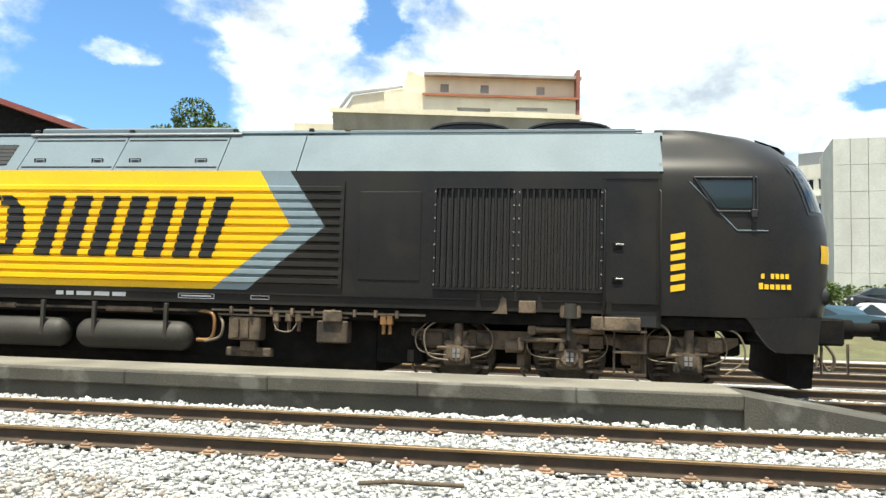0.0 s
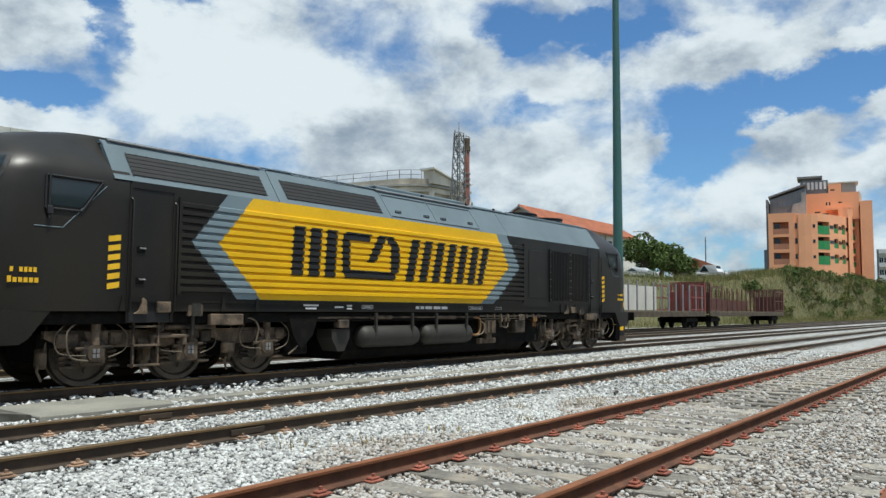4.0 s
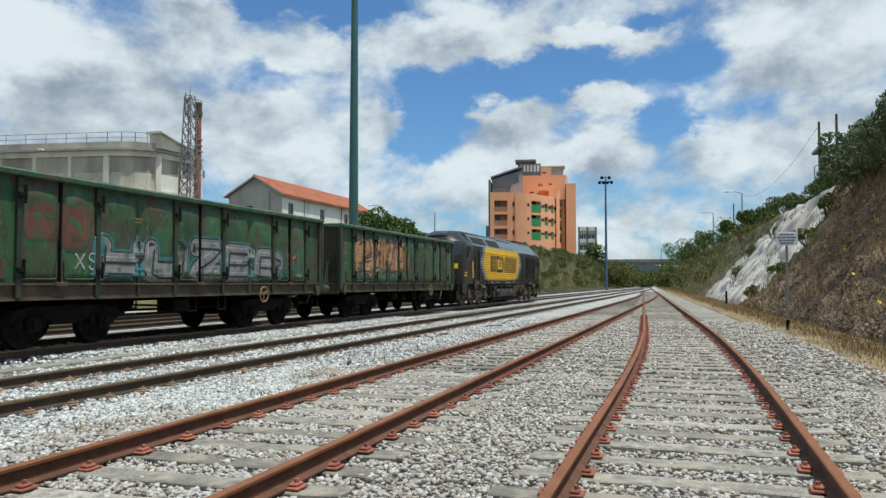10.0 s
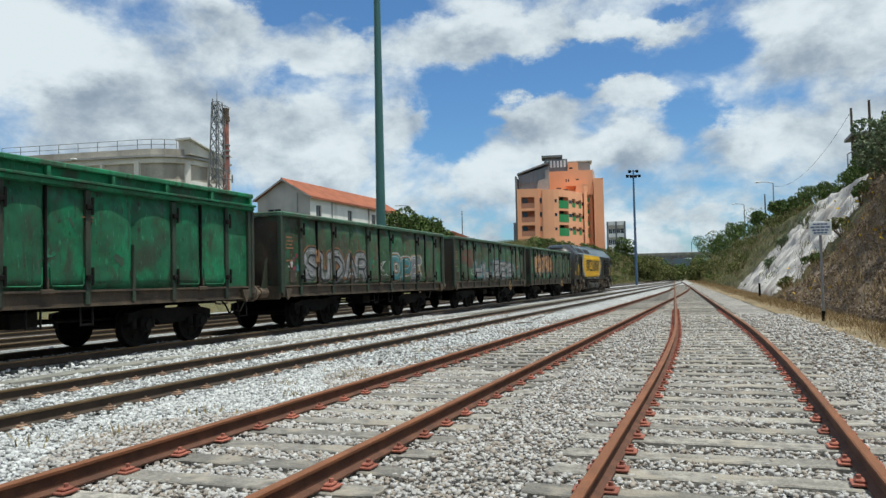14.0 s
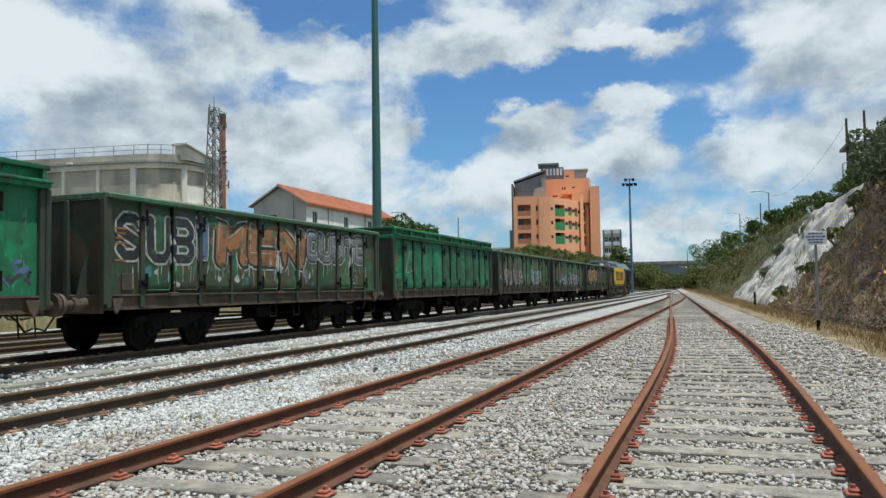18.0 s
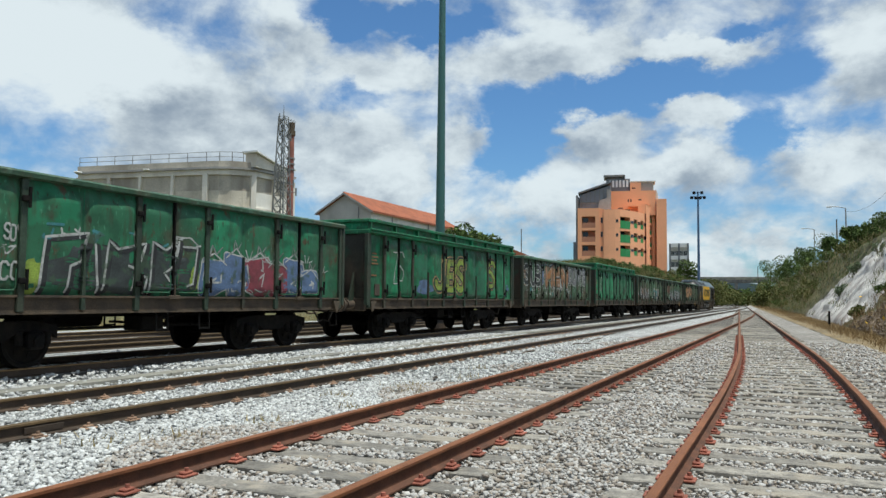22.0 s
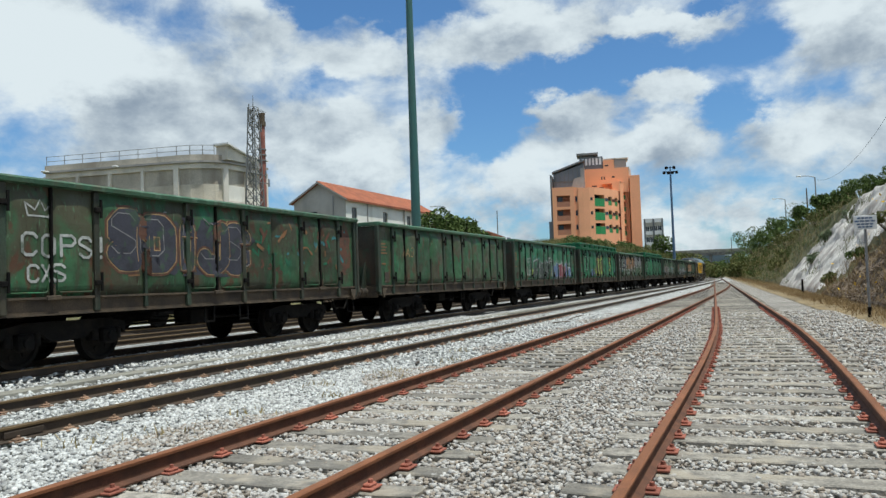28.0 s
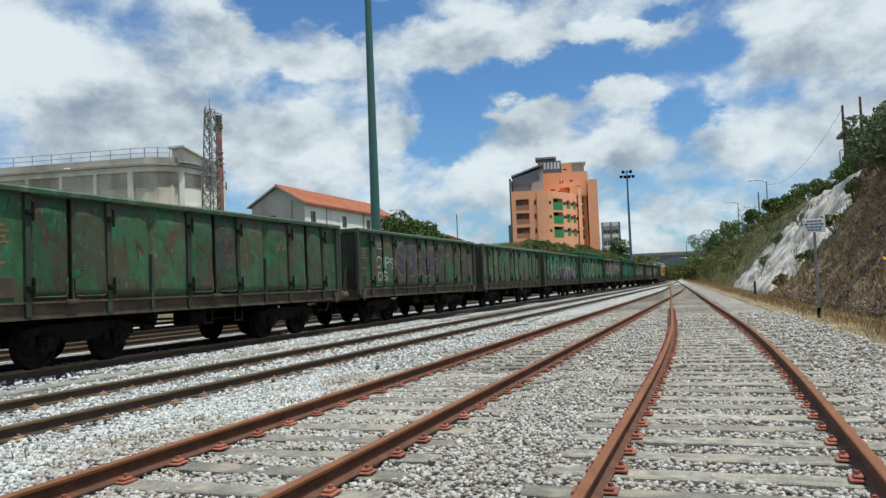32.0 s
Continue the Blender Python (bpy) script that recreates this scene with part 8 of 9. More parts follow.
def apartment_block():
    D = 150.0
    c = spot(-79.0, D)
    b = thing("apartment_block", "orange rendered apartment block with balconies and a grey stepped roof", "building")
    d = spot(-79.0, 1)
    right = Vector((d.y, -d.x, 0))
    g = 1.27
    b.matrix_world = Matrix(((right.x * g, d.x * g, 0, c.x * g), (right.y * g, d.y * g, 0, c.y * g), (0, 0, g, 1.4 * (1 - g)), (0, 0, 0, 1)))
    rows = [(15.2, 17.4), (12.5, 14.7), (9.8, 11.9)]
    # left wing with deep loggias
    wall(b, -8.1, -3.9, 5.5, 19.0, 0, [(-7.3, -4.75, a, z) for a, z in rows], m_orange, 1.5, "left_wing", m_loggia, None, "loggia", 1.4)
    shell(b, -8.1, -3.9, 0, 11, 5.5, 19.0, m_orange)
    part("left_edge", Mesh().box(-8.45, -8.1, 0.6, 10.5, 5.5, 21.6), m_greywall, b)
    for a, z in rows:
        part("balcony_rail", Mesh().box(-7.3, -4.75, 0.02, 0.10, a, a + 1.0), m_loggia, b)
        part("balcony_door", Mesh().box(-7.15, -6.2, 1.30, 1.38, a, z - 0.15), m_glass, b)
        part("side_window", Mesh().box(-3.75, -3.38, 0.30, 0.42, a + 0.95, z - 0.25), m_glass, b)
    part("recess", Mesh().box(-3.9, -3.2, 0.35, 6, 5.5, 18.9), m_orange, b)
    # bowed middle, turning away towards the line; green balconies cut into it
    plan = [(-3.2, 0.15), (-2.2, 0.25), (-1.1, 0.5), (-0.1, 0.95), (0.85, 1.9), (1.75, 3.2), (2.5, 4.5), (3.2, 5.8), (3.8, 7.1), (4.4, 8.5), (5.0, 10.2)]
    for i, (p, q) in enumerate(zip(plan, plan[1:])):
        a, e = Vector((p[0], p[1], 0)), Vector((q[0], q[1], 0))
        inn = Vector((-(e - a).y, (e - a).x, 0)).normalized()
        deep = i in (3, 4)
        hs = [(r0, r1) for r0, r1 in rows] if deep else [(r0 + 0.3, r1 - 0.2) for r0, r1 in rows] if i in (6, 8) else []
        me = Mesh()
        zs = sorted({5.5, 18.75, *[k for h in hs for k in h]})
        for z0, z1 in zip(zs, zs[1:]):
            if not any(h[0] <= z0 and z1 <= h[1] for h in hs):
                me.face([(*a.xy, z0), (*e.xy, z0), (*e.xy, z1), (*a.xy, z1)])
        for r0, r1 in hs:
            dp = inn * (1.3 if deep else 0.5)
            a2, e2 = a + dp, e + dp
            for z in (r0, r1):
                me.face([(*a.xy, z), (*e.xy, z), (*e2.xy, z), (*a2.xy, z)])
            if not deep or i == 3:
                me.face([(*a.xy, r0), (*a2.xy, r0), (*a2.xy, r1), (*a.xy, r1)])
            if not deep or i == 4:
                me.face([(*e.xy, r0), (*e2.xy, r0), (*e2.xy, r1), (*e.xy, r1)])
        me.face([(*a.xy, 18.75), (*e.xy, 18.75), (e.x, 12, 18.75), (a.x, 12, 18.75)])
        part("bay_wall", me, m_orange, b)

        def leaf(name, z0, z1, off, m, k0=0.0, k1=1.0):
            u, v, o = a.lerp(e, k0), a.lerp(e, k1), inn * off
            t = inn * 0.06
            pts = [u + o, v + o, v + o + t, u + o + t]
            part(name, Mesh().raw([(*w.xy, z) for z in (z0, z1) for w in pts], [(0, 1, 5, 4), (1, 2, 6, 5), (2, 3, 7, 6), (3, 0, 4, 7), (4, 5, 6, 7), (3, 2, 1, 0)]), m, b)

        for r0, r1 in hs:
            if deep:
                leaf("balcony_panel", r0 - 0.05, r0 + 1.45, -0.03, m_greenrail)
                leaf("balcony_window", r0, r1, 1.2, m_glass)
            else:
                leaf("balcony_panel", r0, r0 + 0.9, 0.1, m_greenrail)
                leaf("balcony_window", r0, r1, 0.45, m_glass)
        if i in (2, 5, 7, 9):
            for r0, r1 in rows:
                leaf("side_window", r0 + 1.05, r1 - 0.55, -0.04, m_glass, 0.2 if i == 2 else 0.1, 0.6 if i == 2 else 0.9)
    # right wing: a face turned to the line with narrow balconies, then a plain stair column
    a, e = Vector((4.95, 9.2, 0)), Vector((7.0, 13.4, 0))
    inn = Vector((-(e - a).y, (e - a).x, 0)).normalized()
    floors = [(9.7, 11.7), (12.2, 14.2), (14.7, 16.7), (17.1, 19.2)]
    cuts = [0, 0.36, 0.62, 0.70, 0.90, 1.0]
    me = Mesh()
    for i, (k0, k1) in enumerate(zip(cuts, cuts[1:])):
        u, v = a.lerp(e, k0), a.lerp(e, k1)
        zs = sorted({5.5, 20.7, *([z for f in floors for z in f] if i in (1, 3) else [])})
        for z0, z1 in zip(zs, zs[1:]):
            o = inn * 0.7 if i in (1, 3) and any(f[0] <= z0 and z1 <= f[1] for f in floors) else inn * 0.0
            me.face([(*(u + o).xy, z0), (*(v + o).xy, z0), (*(v + o).xy, z1), (*(u + o).xy, z1)])
            if o.length:
                for z in (z0, z1):
                    me.face([(*u.xy, z), (*v.xy, z), (*(v + o).xy, z), (*(u + o).xy, z)])
                for w in (u, v):
                    me.face([(*w.xy, z0), (*(w + o).xy, z0), (*(w + o).xy, z1), (*w.xy, z1)])
    part("right_wing", me, m_orange, b)
    for i in (1, 3):
        u, v = a.lerp(e, cuts[i]), a.lerp(e, cuts[i + 1])
        for z0, z1 in floors:
            for o, zt, m, nm in ((inn * 0.62, z1, m_glass, "balcony_window"), (inn * 0.12, z0 + 0.9, m_greenrail, "balcony_panel")):
                pn = Mesh()
                pn.face([(*(u + o).xy, z0), (*(v + o).xy, z0), (*(v + o).xy, zt), (*(u + o).xy, zt)])
                part(nm, pn, m, b)
    part("wing_roof", Mesh().prism([(4.95, 9.2), (7.0, 13.4), (7.0, 17), (1.5, 17), (1.5, 9.2)], 20.3, 20.7, axis="z"), m_orange, b)
    part("wing_side", Mesh().box(3.4, 4.95, 9.2, 9.8, 18.7, 20.3), m_orange, b)
    part("stair_column", Mesh().box(7.02, 9.0, 10.6, 17, 5.5, 21.9), m_orange, b)
    # stepped tower behind
    wall(b, -2.0, 6.9, 18.6, 23.7, 11, [(1.4, 1.65, 21.4, 22.0), (1.9, 2.15, 21.4, 22.0), (3.5, 4.1, 21.7, 22.0), (-0.5, 0.4, 20.0, 20.3), (0.9, 1.8, 19.6, 19.9)], m_orange, 0.3, "tower_wall", m_glass)
    shell(b, -2.0, 6.9, 11, 17, 18.6, 23.7, m_orange)
    wall(b, 1.9, 4.05, 23.7, 25.4, 11, [(2.2, 2.9, 24.1, 24.4)], m_orange, 0.3, "tower_wall", m_glass)
    shell(b, 1.9, 4.05, 11, 16, 23.7, 25.4, m_orange)
    part("tower_step", Mesh().box(-3.3, -2.0, 11.05, 17, 18.6, 22.4), m_orange, b)
    part("tower_core", Mesh().box(-3.2, 6.8, 12.0, 16.9, 0, 18.6), m_orange, b)
    part("end_fin", Mesh().prism([(6.9, 21.0), (7.5, 21.0), (7.3, 23.2), (6.9, 24.0)], 11.4, 15, axis="y"), m_whitewall, b)
    # grey roof storeys with a glazed gallery
    part("roof_gallery", Mesh().prism([(-7.9, 19.0), (-1.9, 19.0), (-1.9, 23.7), (-7.9, 21.9)], 2.8, 11, axis="y"), m_greyglass, b)
    part("gallery_roof", Mesh().prism([(-8.1, 22.1), (-1.8, 24.2), (-1.8, 24.5), (-8.1, 22.4)], 2.2, 11, axis="y"), m_greywall, b)
    for x in lin(-7.5, -2.4, 7):
        part("mullion", Mesh().box(x, x + 0.10, 2.68, 2.8, 19.0, 21.9 + (x + 7.9) * 0.29), m_lattice, b)
    part("gallery_sill", Mesh().box(-7.9, -1.9, 2.6, 2.8, 20.3, 20.5), m_lattice, b)
    part("gallery_wall", Mesh().prism([(-4.4, 19.0), (-1.9, 19.0), (-1.9, 22.9), (-2.6, 22.9), (-2.6, 21.2), (-4.0, 20.8)], 2.4, 2.62, axis="y"), m_cement, b)
    part("penthouse", Mesh().box(-2.9, 1.85, 11.6, 16, 22.4, 26.3), m_greywall, b)
    part("penthouse_roof", Mesh().box(-3.4, 0.9, 11.1, 16, 26.7, 27.1).box(-2.6, 0.4, 11.9, 15, 26.3, 26.7), m_lattice, b)
    for x in (-2.4, -1.7, -1.0, -0.3, 0.4, 1.1):
        part("penthouse_window", Mesh().box(x, x + 0.42, 11.52, 11.62, 24.6, 26.0), m_white, b)
    part("roof_slab", Mesh().box(4.1, 6.5, 11.5, 16.0, 23.7, 25.5), m_cement, b)
    part("roof_edge", Mesh().box(1.9, 6.9, 11.2, 16.2, 25.5, 25.72), m_whitewall, b)
    part("annex", Mesh().box(-9.0, -8.46, 1.5, 9, 5.5, 12.6), m_greyglass, b)
    part("base", Mesh().box(-8.1, 8.7, 0.6, 11.5, 0, 5.5), m_cement, b)


apartment_block()


def far_flats():
    b = thing("block_of_flats", "small grey and white block of flats beyond the bank", "building")
    a, e = spot(-82.35, 190), spot(-83.7, 190)
    g = 1.35
    b.matrix_world = Matrix.Translation((0, 0, 1.4 * (1 - g))) @ frame_from(a * g, e * g) @ Matrix.Scale(g, 4)
    w = (e - a).length
    holes = [(x, x + 0.9, z, z + 1.4) for z in (9.2, 11.8) for x in lin(0.4, w - 1.3, 4)]
    wall(b, 0, w, 4, 14.6, 0, holes, m_whitewall, 0.3, "wall", m_glass, m_white)
    shell(b, 0, w, 0, 9, 4, 14.6, m_greywall)
    for x in lin(0, w - 0.4, 3):
        part("pier", Mesh().box(x, x + 0.4, -0.30, 0, 4, 14.9), m_greywall, b)
    for z in (8.6, 11.3, 14.2):
        part("band", Mesh().box(0.3, w - 0.3, -0.20, -0.02, z - 0.2, z + 0.75), m_white, b)


far_flats()


def warehouse():
    b = thing("warehouse", "old whitewashed two-storey warehouse with a red tiled roof", "building")
    D = 105.0
    cor = spot(-60.6, D)
    b.matrix_world = Matrix.Translation((cor.x, cor.y, 0))
    L = cor.y * math.tan(radians(67.1)) - cor.x
    wdt = cor.x / math.tan(radians(56.85)) - cor.y
    eave, ridge, base = 13.15, 15.6, 3.5
    holes = []
    for p0, p1 in ((0.055, 0.15), (0.365, 0.45), (0.64, 0.72), (0.89, 0.955)):
        holes += [(L * p0, L * p0 + 1.5, eave - 2.7, eave - 0.9), (L * p0, L * p0 + 1.6, eave - 7.2, eave - 5.0)]
    holes += [(L * 0.22, L * 0.22 + 3.0, eave - 6.6, eave - 5.2), (L * 0.52, L * 0.52 + 2.2, eave - 6.8, eave - 5.4)]
    wall(b, 0, L, base, eave, 0, holes, m_limewash_sunband, 0.35, "front_wall", m_glass, m_cement)
    for p in (0.2, 0.6):
        part("downpipe", Mesh().tube((L * p, -0.1, base), (L * p, -0.1, eave), 0.08, None, 6), m_cement, b)
    me = Mesh()
    me.face([(0, 0, base), (0, wdt, base), (0, wdt, eave), (0, wdt / 2, ridge), (0, 0, eave)])
    me.face([(L, 0, base), (L, wdt, base), (L, wdt, eave), (L, wdt / 2, ridge), (L, 0, eave)])
    me.face([(0, wdt, base), (L, wdt, base), (L, wdt, eave), (0, wdt, eave)])
    part("gable_wall", me, m_palecement, b)
    g = part("window", Mesh().box(-0.04, 0.05, wdt * 0.55, wdt * 0.55 + 2.0, eave - 2.9, eave - 1.4), m_glass, b)
    part("frame", Mesh().box(-0.09, -0.04, wdt * 0.55 + 0.95, wdt * 0.55 + 1.05, eave - 2.9, eave - 1.4).box(-0.09, -0.04, wdt * 0.55 - 0.1, wdt * 0.55 + 2.1, eave - 3.0, eave - 2.9), m_cement, g)
    part("downpipe", Mesh().tube((-0.1, 1.9, base), (-0.1, 1.9, eave + 0.6), 0.07, None, 6), m_steel, b)
    for s, v0, v1 in ((1, -0.5, wdt / 2), (-1, wdt + 0.5, wdt / 2)):
        z0 = eave - 0.2
        roof = part("roof_slope", Mesh().prism([(v0, z0), (v1, ridge + 0.05), (v1, ridge + 0.22), (v0, z0 + 0.17)], -0.4, L + 0.4), m_tile, b)
        if s > 0:
            n = 70
            for i in range(n):
                x = -0.35 + (L + 0.7) * i / n
                me = Mesh().tube((x, v0, z0 + 0.19), (x, v1, ridge + 0.24), 0.13, None, 6)
                part("roof_tile", me, m_tile, roof)
    part("ridge_tiles", Mesh().tube((-0.4, wdt / 2, ridge + 0.2), (L + 0.4, wdt / 2, ridge + 0.2), 0.2, None, 8), m_tile, b)
    part("bargeboard", Mesh().prism([(-0.5, eave - 0.25), (wdt / 2, ridge), (wdt + 0.5, eave - 0.25), (wdt + 0.5, eave - 0.02), (wdt / 2, ridge + 0.25), (-0.5, eave - 0.02)], -0.5, -0.4), m_cement, b)


warehouse()


def silo():
    b = thing("concrete_silo_building", "weathered concrete industrial building with framed bays and roof railing", "building")
    P = [Vector((64.6, 75.4, 0)), Vector((67.07, 58.75, 0)), Vector((67.4, 57.2, 0)), Vector((68.0, 56.0, 0)), Vector((68.8, 55.1, 0)), Vector((69.8, 54.5, 0)), Vector((76.3, 53.9, 0)), Vector((80.0, 75.0, 0))]
    zt, zb = 15.8, 0.0
    body = Mesh()
    for a, e in zip(P, P[1:] + P[:1]):
        body.face([(a.x, a.y, zb), (e.x, e.y, zb), (e.x, e.y, zt), (a.x, a.y, zt)])
    body.face([(p.x, p.y, zt) for p in P])
    part("wall", body, m_silo, b)
    # runs of the front: first and last corner, bays, piers at both ends
    for i, bays, pier0, pier1 in ((0, 4, True, True), (1, 1, False, False), (2, 1, False, False), (3, 1, False, False), (4, 1, False, True), (5, 2, False, True)):
        a, e = P[i], P[i + 1]
        M = Matrix.Translation((a.x, a.y, 0)) @ Matrix.Rotation(math.atan2(e.y - a.y, e.x - a.x), 4, "Z")
        L = (e - a).length
        out = 1 if (M.to_3x3() @ Vector((0, 1, 0))).dot(a) < 0 else -1

        def bx(name, u0, u1, d0, d1, z0, z1, m):
            me = Mesh().box(u0, u1, *sorted((out * d0, out * d1)), z0, z1)
            me.v = [tuple(M @ Vector(p)) for p in me.v]
            part(name, me, m, b)

        for k in range(bays + 1):
            if (k == 0 and not pier0) or (k == bays and not pier1):
                continue
            u, hw = L * k / bays, 0.30 if k in (0, bays) else 0.17
            bx("pier", u - hw, u + hw, 0.0, 0.32, zb, zt - 0.75, m_silo_frame)
        for z, h in ((zt - 0.95, 0.58), (zt - 4.75, 0.30), (zt - 8.6, 0.4)):
            bx("beam", -0.05, L + 0.05, 0.0, 0.24, z, z + h, m_silo_frame)
        # last run faces the sun: that light is put into a whiter band
        bx("spandrel", 0, L, 0.0, 0.06, zt - 4.45, zt - 2.7, m_spandrel if i < 5 else m_limewash_sunband)
        bx("coping", -0.15, L + 0.15, -0.3, 0.55, zt - 0.36, zt - 0.12, m_cement)
        bx("parapet", -0.1, L + 0.1, -0.25, 0.30, zt - 0.12, zt + 0.55, m_silo)
        n = max(1, int(L / 2.2))
        rl = Mesh()
        for k in range(n + 1):
            u = L * k / n
            rl.tube(M @ Vector((u, out * 0.1, zt + 0.5)), M @ Vector((u, out * 0.1, zt + 1.6)), 0.035, None, 5)
        for z in (1.05, 1.6):
            rl.tube(M @ Vector((0, out * 0.1, zt + z)), M @ Vector((L, out * 0.1, zt + z)), 0.03, None, 5)
        if i < 4:
            part("railing", rl, m_lattice, b)
    part("corner_loft", Mesh().prism([(69.3, zt), (76.2, zt), (76.2, zt + 0.62), (73, zt + 0.7), (69.3, zt + 1.5)], 53.7, 55.2, axis="y"), m_silo_frame, b)
    part("loft_roof", Mesh().prism([(68.9, zt + 1.62), (73, zt + 0.76), (76.5, zt + 0.66), (76.5, zt + 0.8), (73, zt + 0.92), (68.9, zt + 1.80)], 53.3, 55.4, axis="y"), m_white, b)
    for x, y in ((64.0, 75.0), (65.6, 66.0)):
        part("lamp", Mesh().box(x - 0.5, x + 0.5, y - 0.4, y + 0.2, zt - 0.3, zt - 0.12, 0.05), m_white, b)


silo()


def lattice_tower():
    c = spot(-54.09, 80)
    t = thing("lattice_tower", "slim steel lattice antenna tower beside the chimney", "tower", at=Matrix.Translation(c))
    H = height_at(13.0, 80)

    def half(z):
        return 0.95 - 0.6 * z / H

    for sx in (-1, 1):
        for sy in (-1, 1):
            part("leg", Mesh().tube((sx * half(0), sy * half(0), 0), (sx * half(H), sy * half(H), H), 0.085, 0.065, 6), m_lattice, t)
    n = 17
    for i in range(n):
        z0, z1 = H * i / n, H * (i + 1) / n
        a, e = half(z0), half(z1)
        br = Mesh()
        for p, q in (((-a, -a), (e, -e)), ((a, -a), (-e, -e)), ((-a, a), (-e, -e)), ((a, -a), (e, e)), ((-a, -a), (-e, e)), ((a, a), (-e, e))):
            br.tube((p[0], p[1], z0), (q[0], q[1], z1), 0.045, None, 5)
        br.tube((-e, -e, z1), (e, -e, z1), 0.03, None, 5).tube((-e, e, z1), (-e, -e, z1), 0.03, None, 5)
        part("brace", br, m_lattice, t)
    part("mast_tip", Mesh().tube((0, 0, H), (0, 0, H + 1.2), 0.05, 0.02, 6), m_lattice, t)
    for z, l in ((H * 0.62, 1.9), (H * 0.66, 1.5), (H * 0.9, 1.0)):
        part("antenna_arm", Mesh().tube((-l * 0.7, 0, z), (l * 1.3, 0, z), 0.05, None, 6).tube((-l * 0.7, 0, z), (-l * 0.7, 0, z + 2.2), 0.06, None, 6).tube((l * 1.3, 0, z - 0.3), (l * 1.3, 0, z + 0.5), 0.08, None, 6).tube((-l * 0.4, 0, z), (-l * 0.4, 0, z + 1.8), 0.05, None, 6), m_lattice, t)
    part("yagi", Mesh().tube((0.1, 0, H - 0.1), (2.2, 0, H - 0.1), 0.03, None, 5).tube((1.0, -0.3, H - 0.1), (1.0, 0.3, H - 0.1), 0.02, None, 5).tube((1.5, -0.3, H - 0.1), (1.5, 0.3, H - 0.1), 0.02, None, 5), m_lattice, t)
    c2 = spot(-54.68, 84)
    ch = thing("chimney", "tall slim red brick chimney", "chimney", at=Matrix.Translation(c2))
    h2 = height_at(12.6, 84)
    part("shaft", Mesh().tube((0, 0, 0), (0, 0, h2 - 1.4), 0.40, 0.32, 14), m_brick, ch)
    part("cap", Mesh().tube((0, 0, h2 - 1.4), (0, 0, h2 - 0.9), 0.42, None, 14).tube((0, 0, h2 - 0.9), (0, 0, h2), 0.34, 0.38, 14), m_bark, ch)
    for z in (h2 - 4, h2 - 4.6, h2 - 5.2):
        part("band", Mesh().tube((0, 0, z), (0, 0, z + 0.15), 0.43, None, 14), m_lattice, ch)


lattice_tower()


# tall green mast between the tracks, yellow and black at its foot
mast = thing("lamp_mast", "tall dark green lighting mast with a striped yellow and black foot", "mast", at=pose(33.0, 14.85, 0))
part("pole", Mesh().tube((0, 0, 2.6), (0, 0, 24), 0.235, 0.10, 14), m_pole, mast)
for k in range(9):
    part("stripe", Mesh().tube((0, 0, 0.25 + 0.26 * k), (0, 0, 0.51 + 0.26 * k), 0.245, None, 14), m_logo_yellow if k % 2 else m_black, mast)
part("base", Mesh().tube((0, 0, -0.1), (0, 0, 0.25), 0.34, 0.3, 14), m_raildark, mast)

fl = spot(-84.35, 150)
flood = thing("floodlight_mast", "slender blue-grey floodlight mast with six lamps", "mast", at=Matrix.Translation(fl))
m_bluepole = mat("blue_grey_pole", (0.07, 0.12, 0.20), 0.5, 0.2, 0.1, 1, 20, 0.02)
part("pole", Mesh().tube((0, 0, 0), (0, 0, 20.5), 0.3, 0.16, 10), m_bluepole, flood)
part("crossbar", Mesh().tube((-0.25, 1.1, 20.7), (0.25, -1.1, 20.7), 0.10, None, 6).tube((-0.1, 0.75, 21.5), (0.1, -0.75, 21.5), 0.08, None, 6).tube((0, 0, 20.4), (0, 0, 21.7), 0.12, None, 6), m_bluepole, flood)
for k, z in ((-1, 20.55), (-0.62, 21.45), (1, 20.55), (0.62, 21.45), (-0.35, 20.5), (0.35, 20.5)):
    part("floodlight", Mesh().box(-0.22 * k - 0.28, -0.22 * k + 0.2, 1.1 * k - 0.26, 1.1 * k + 0.26, z - 0.26, z + 0.26, 0.07), m_under, flood)


def street_lamp(yaw, dist, el_top, el_base, arm, label="grey street lamp with a curved arm"):
    p = spot(yaw, dist)
    z0, z1 = height_at(el_base, dist), height_at(el_top, dist)
    s = thing("street_lamp", label, "street lamp", at=Matrix.Translation((p.x, p.y, 0)))
    part("pole", Mesh().tube((0, 0, z0 - 3), (0, 0, z1), 0.11, 0.07, 8), m_steel, s)
    part("arm", Mesh().pipe([(0, 0, z1), (0, arm * 0.5, z1 + 0.2), (0, arm, z1 + 0.25)], 0.05), m_steel, s)
    part("lamp_head", Mesh().box(-0.15, 0.15, min(arm, arm * 1.4), max(arm, arm * 1.4), z1 + 0.15, z1 + 0.32, 0.04), m_white, s)


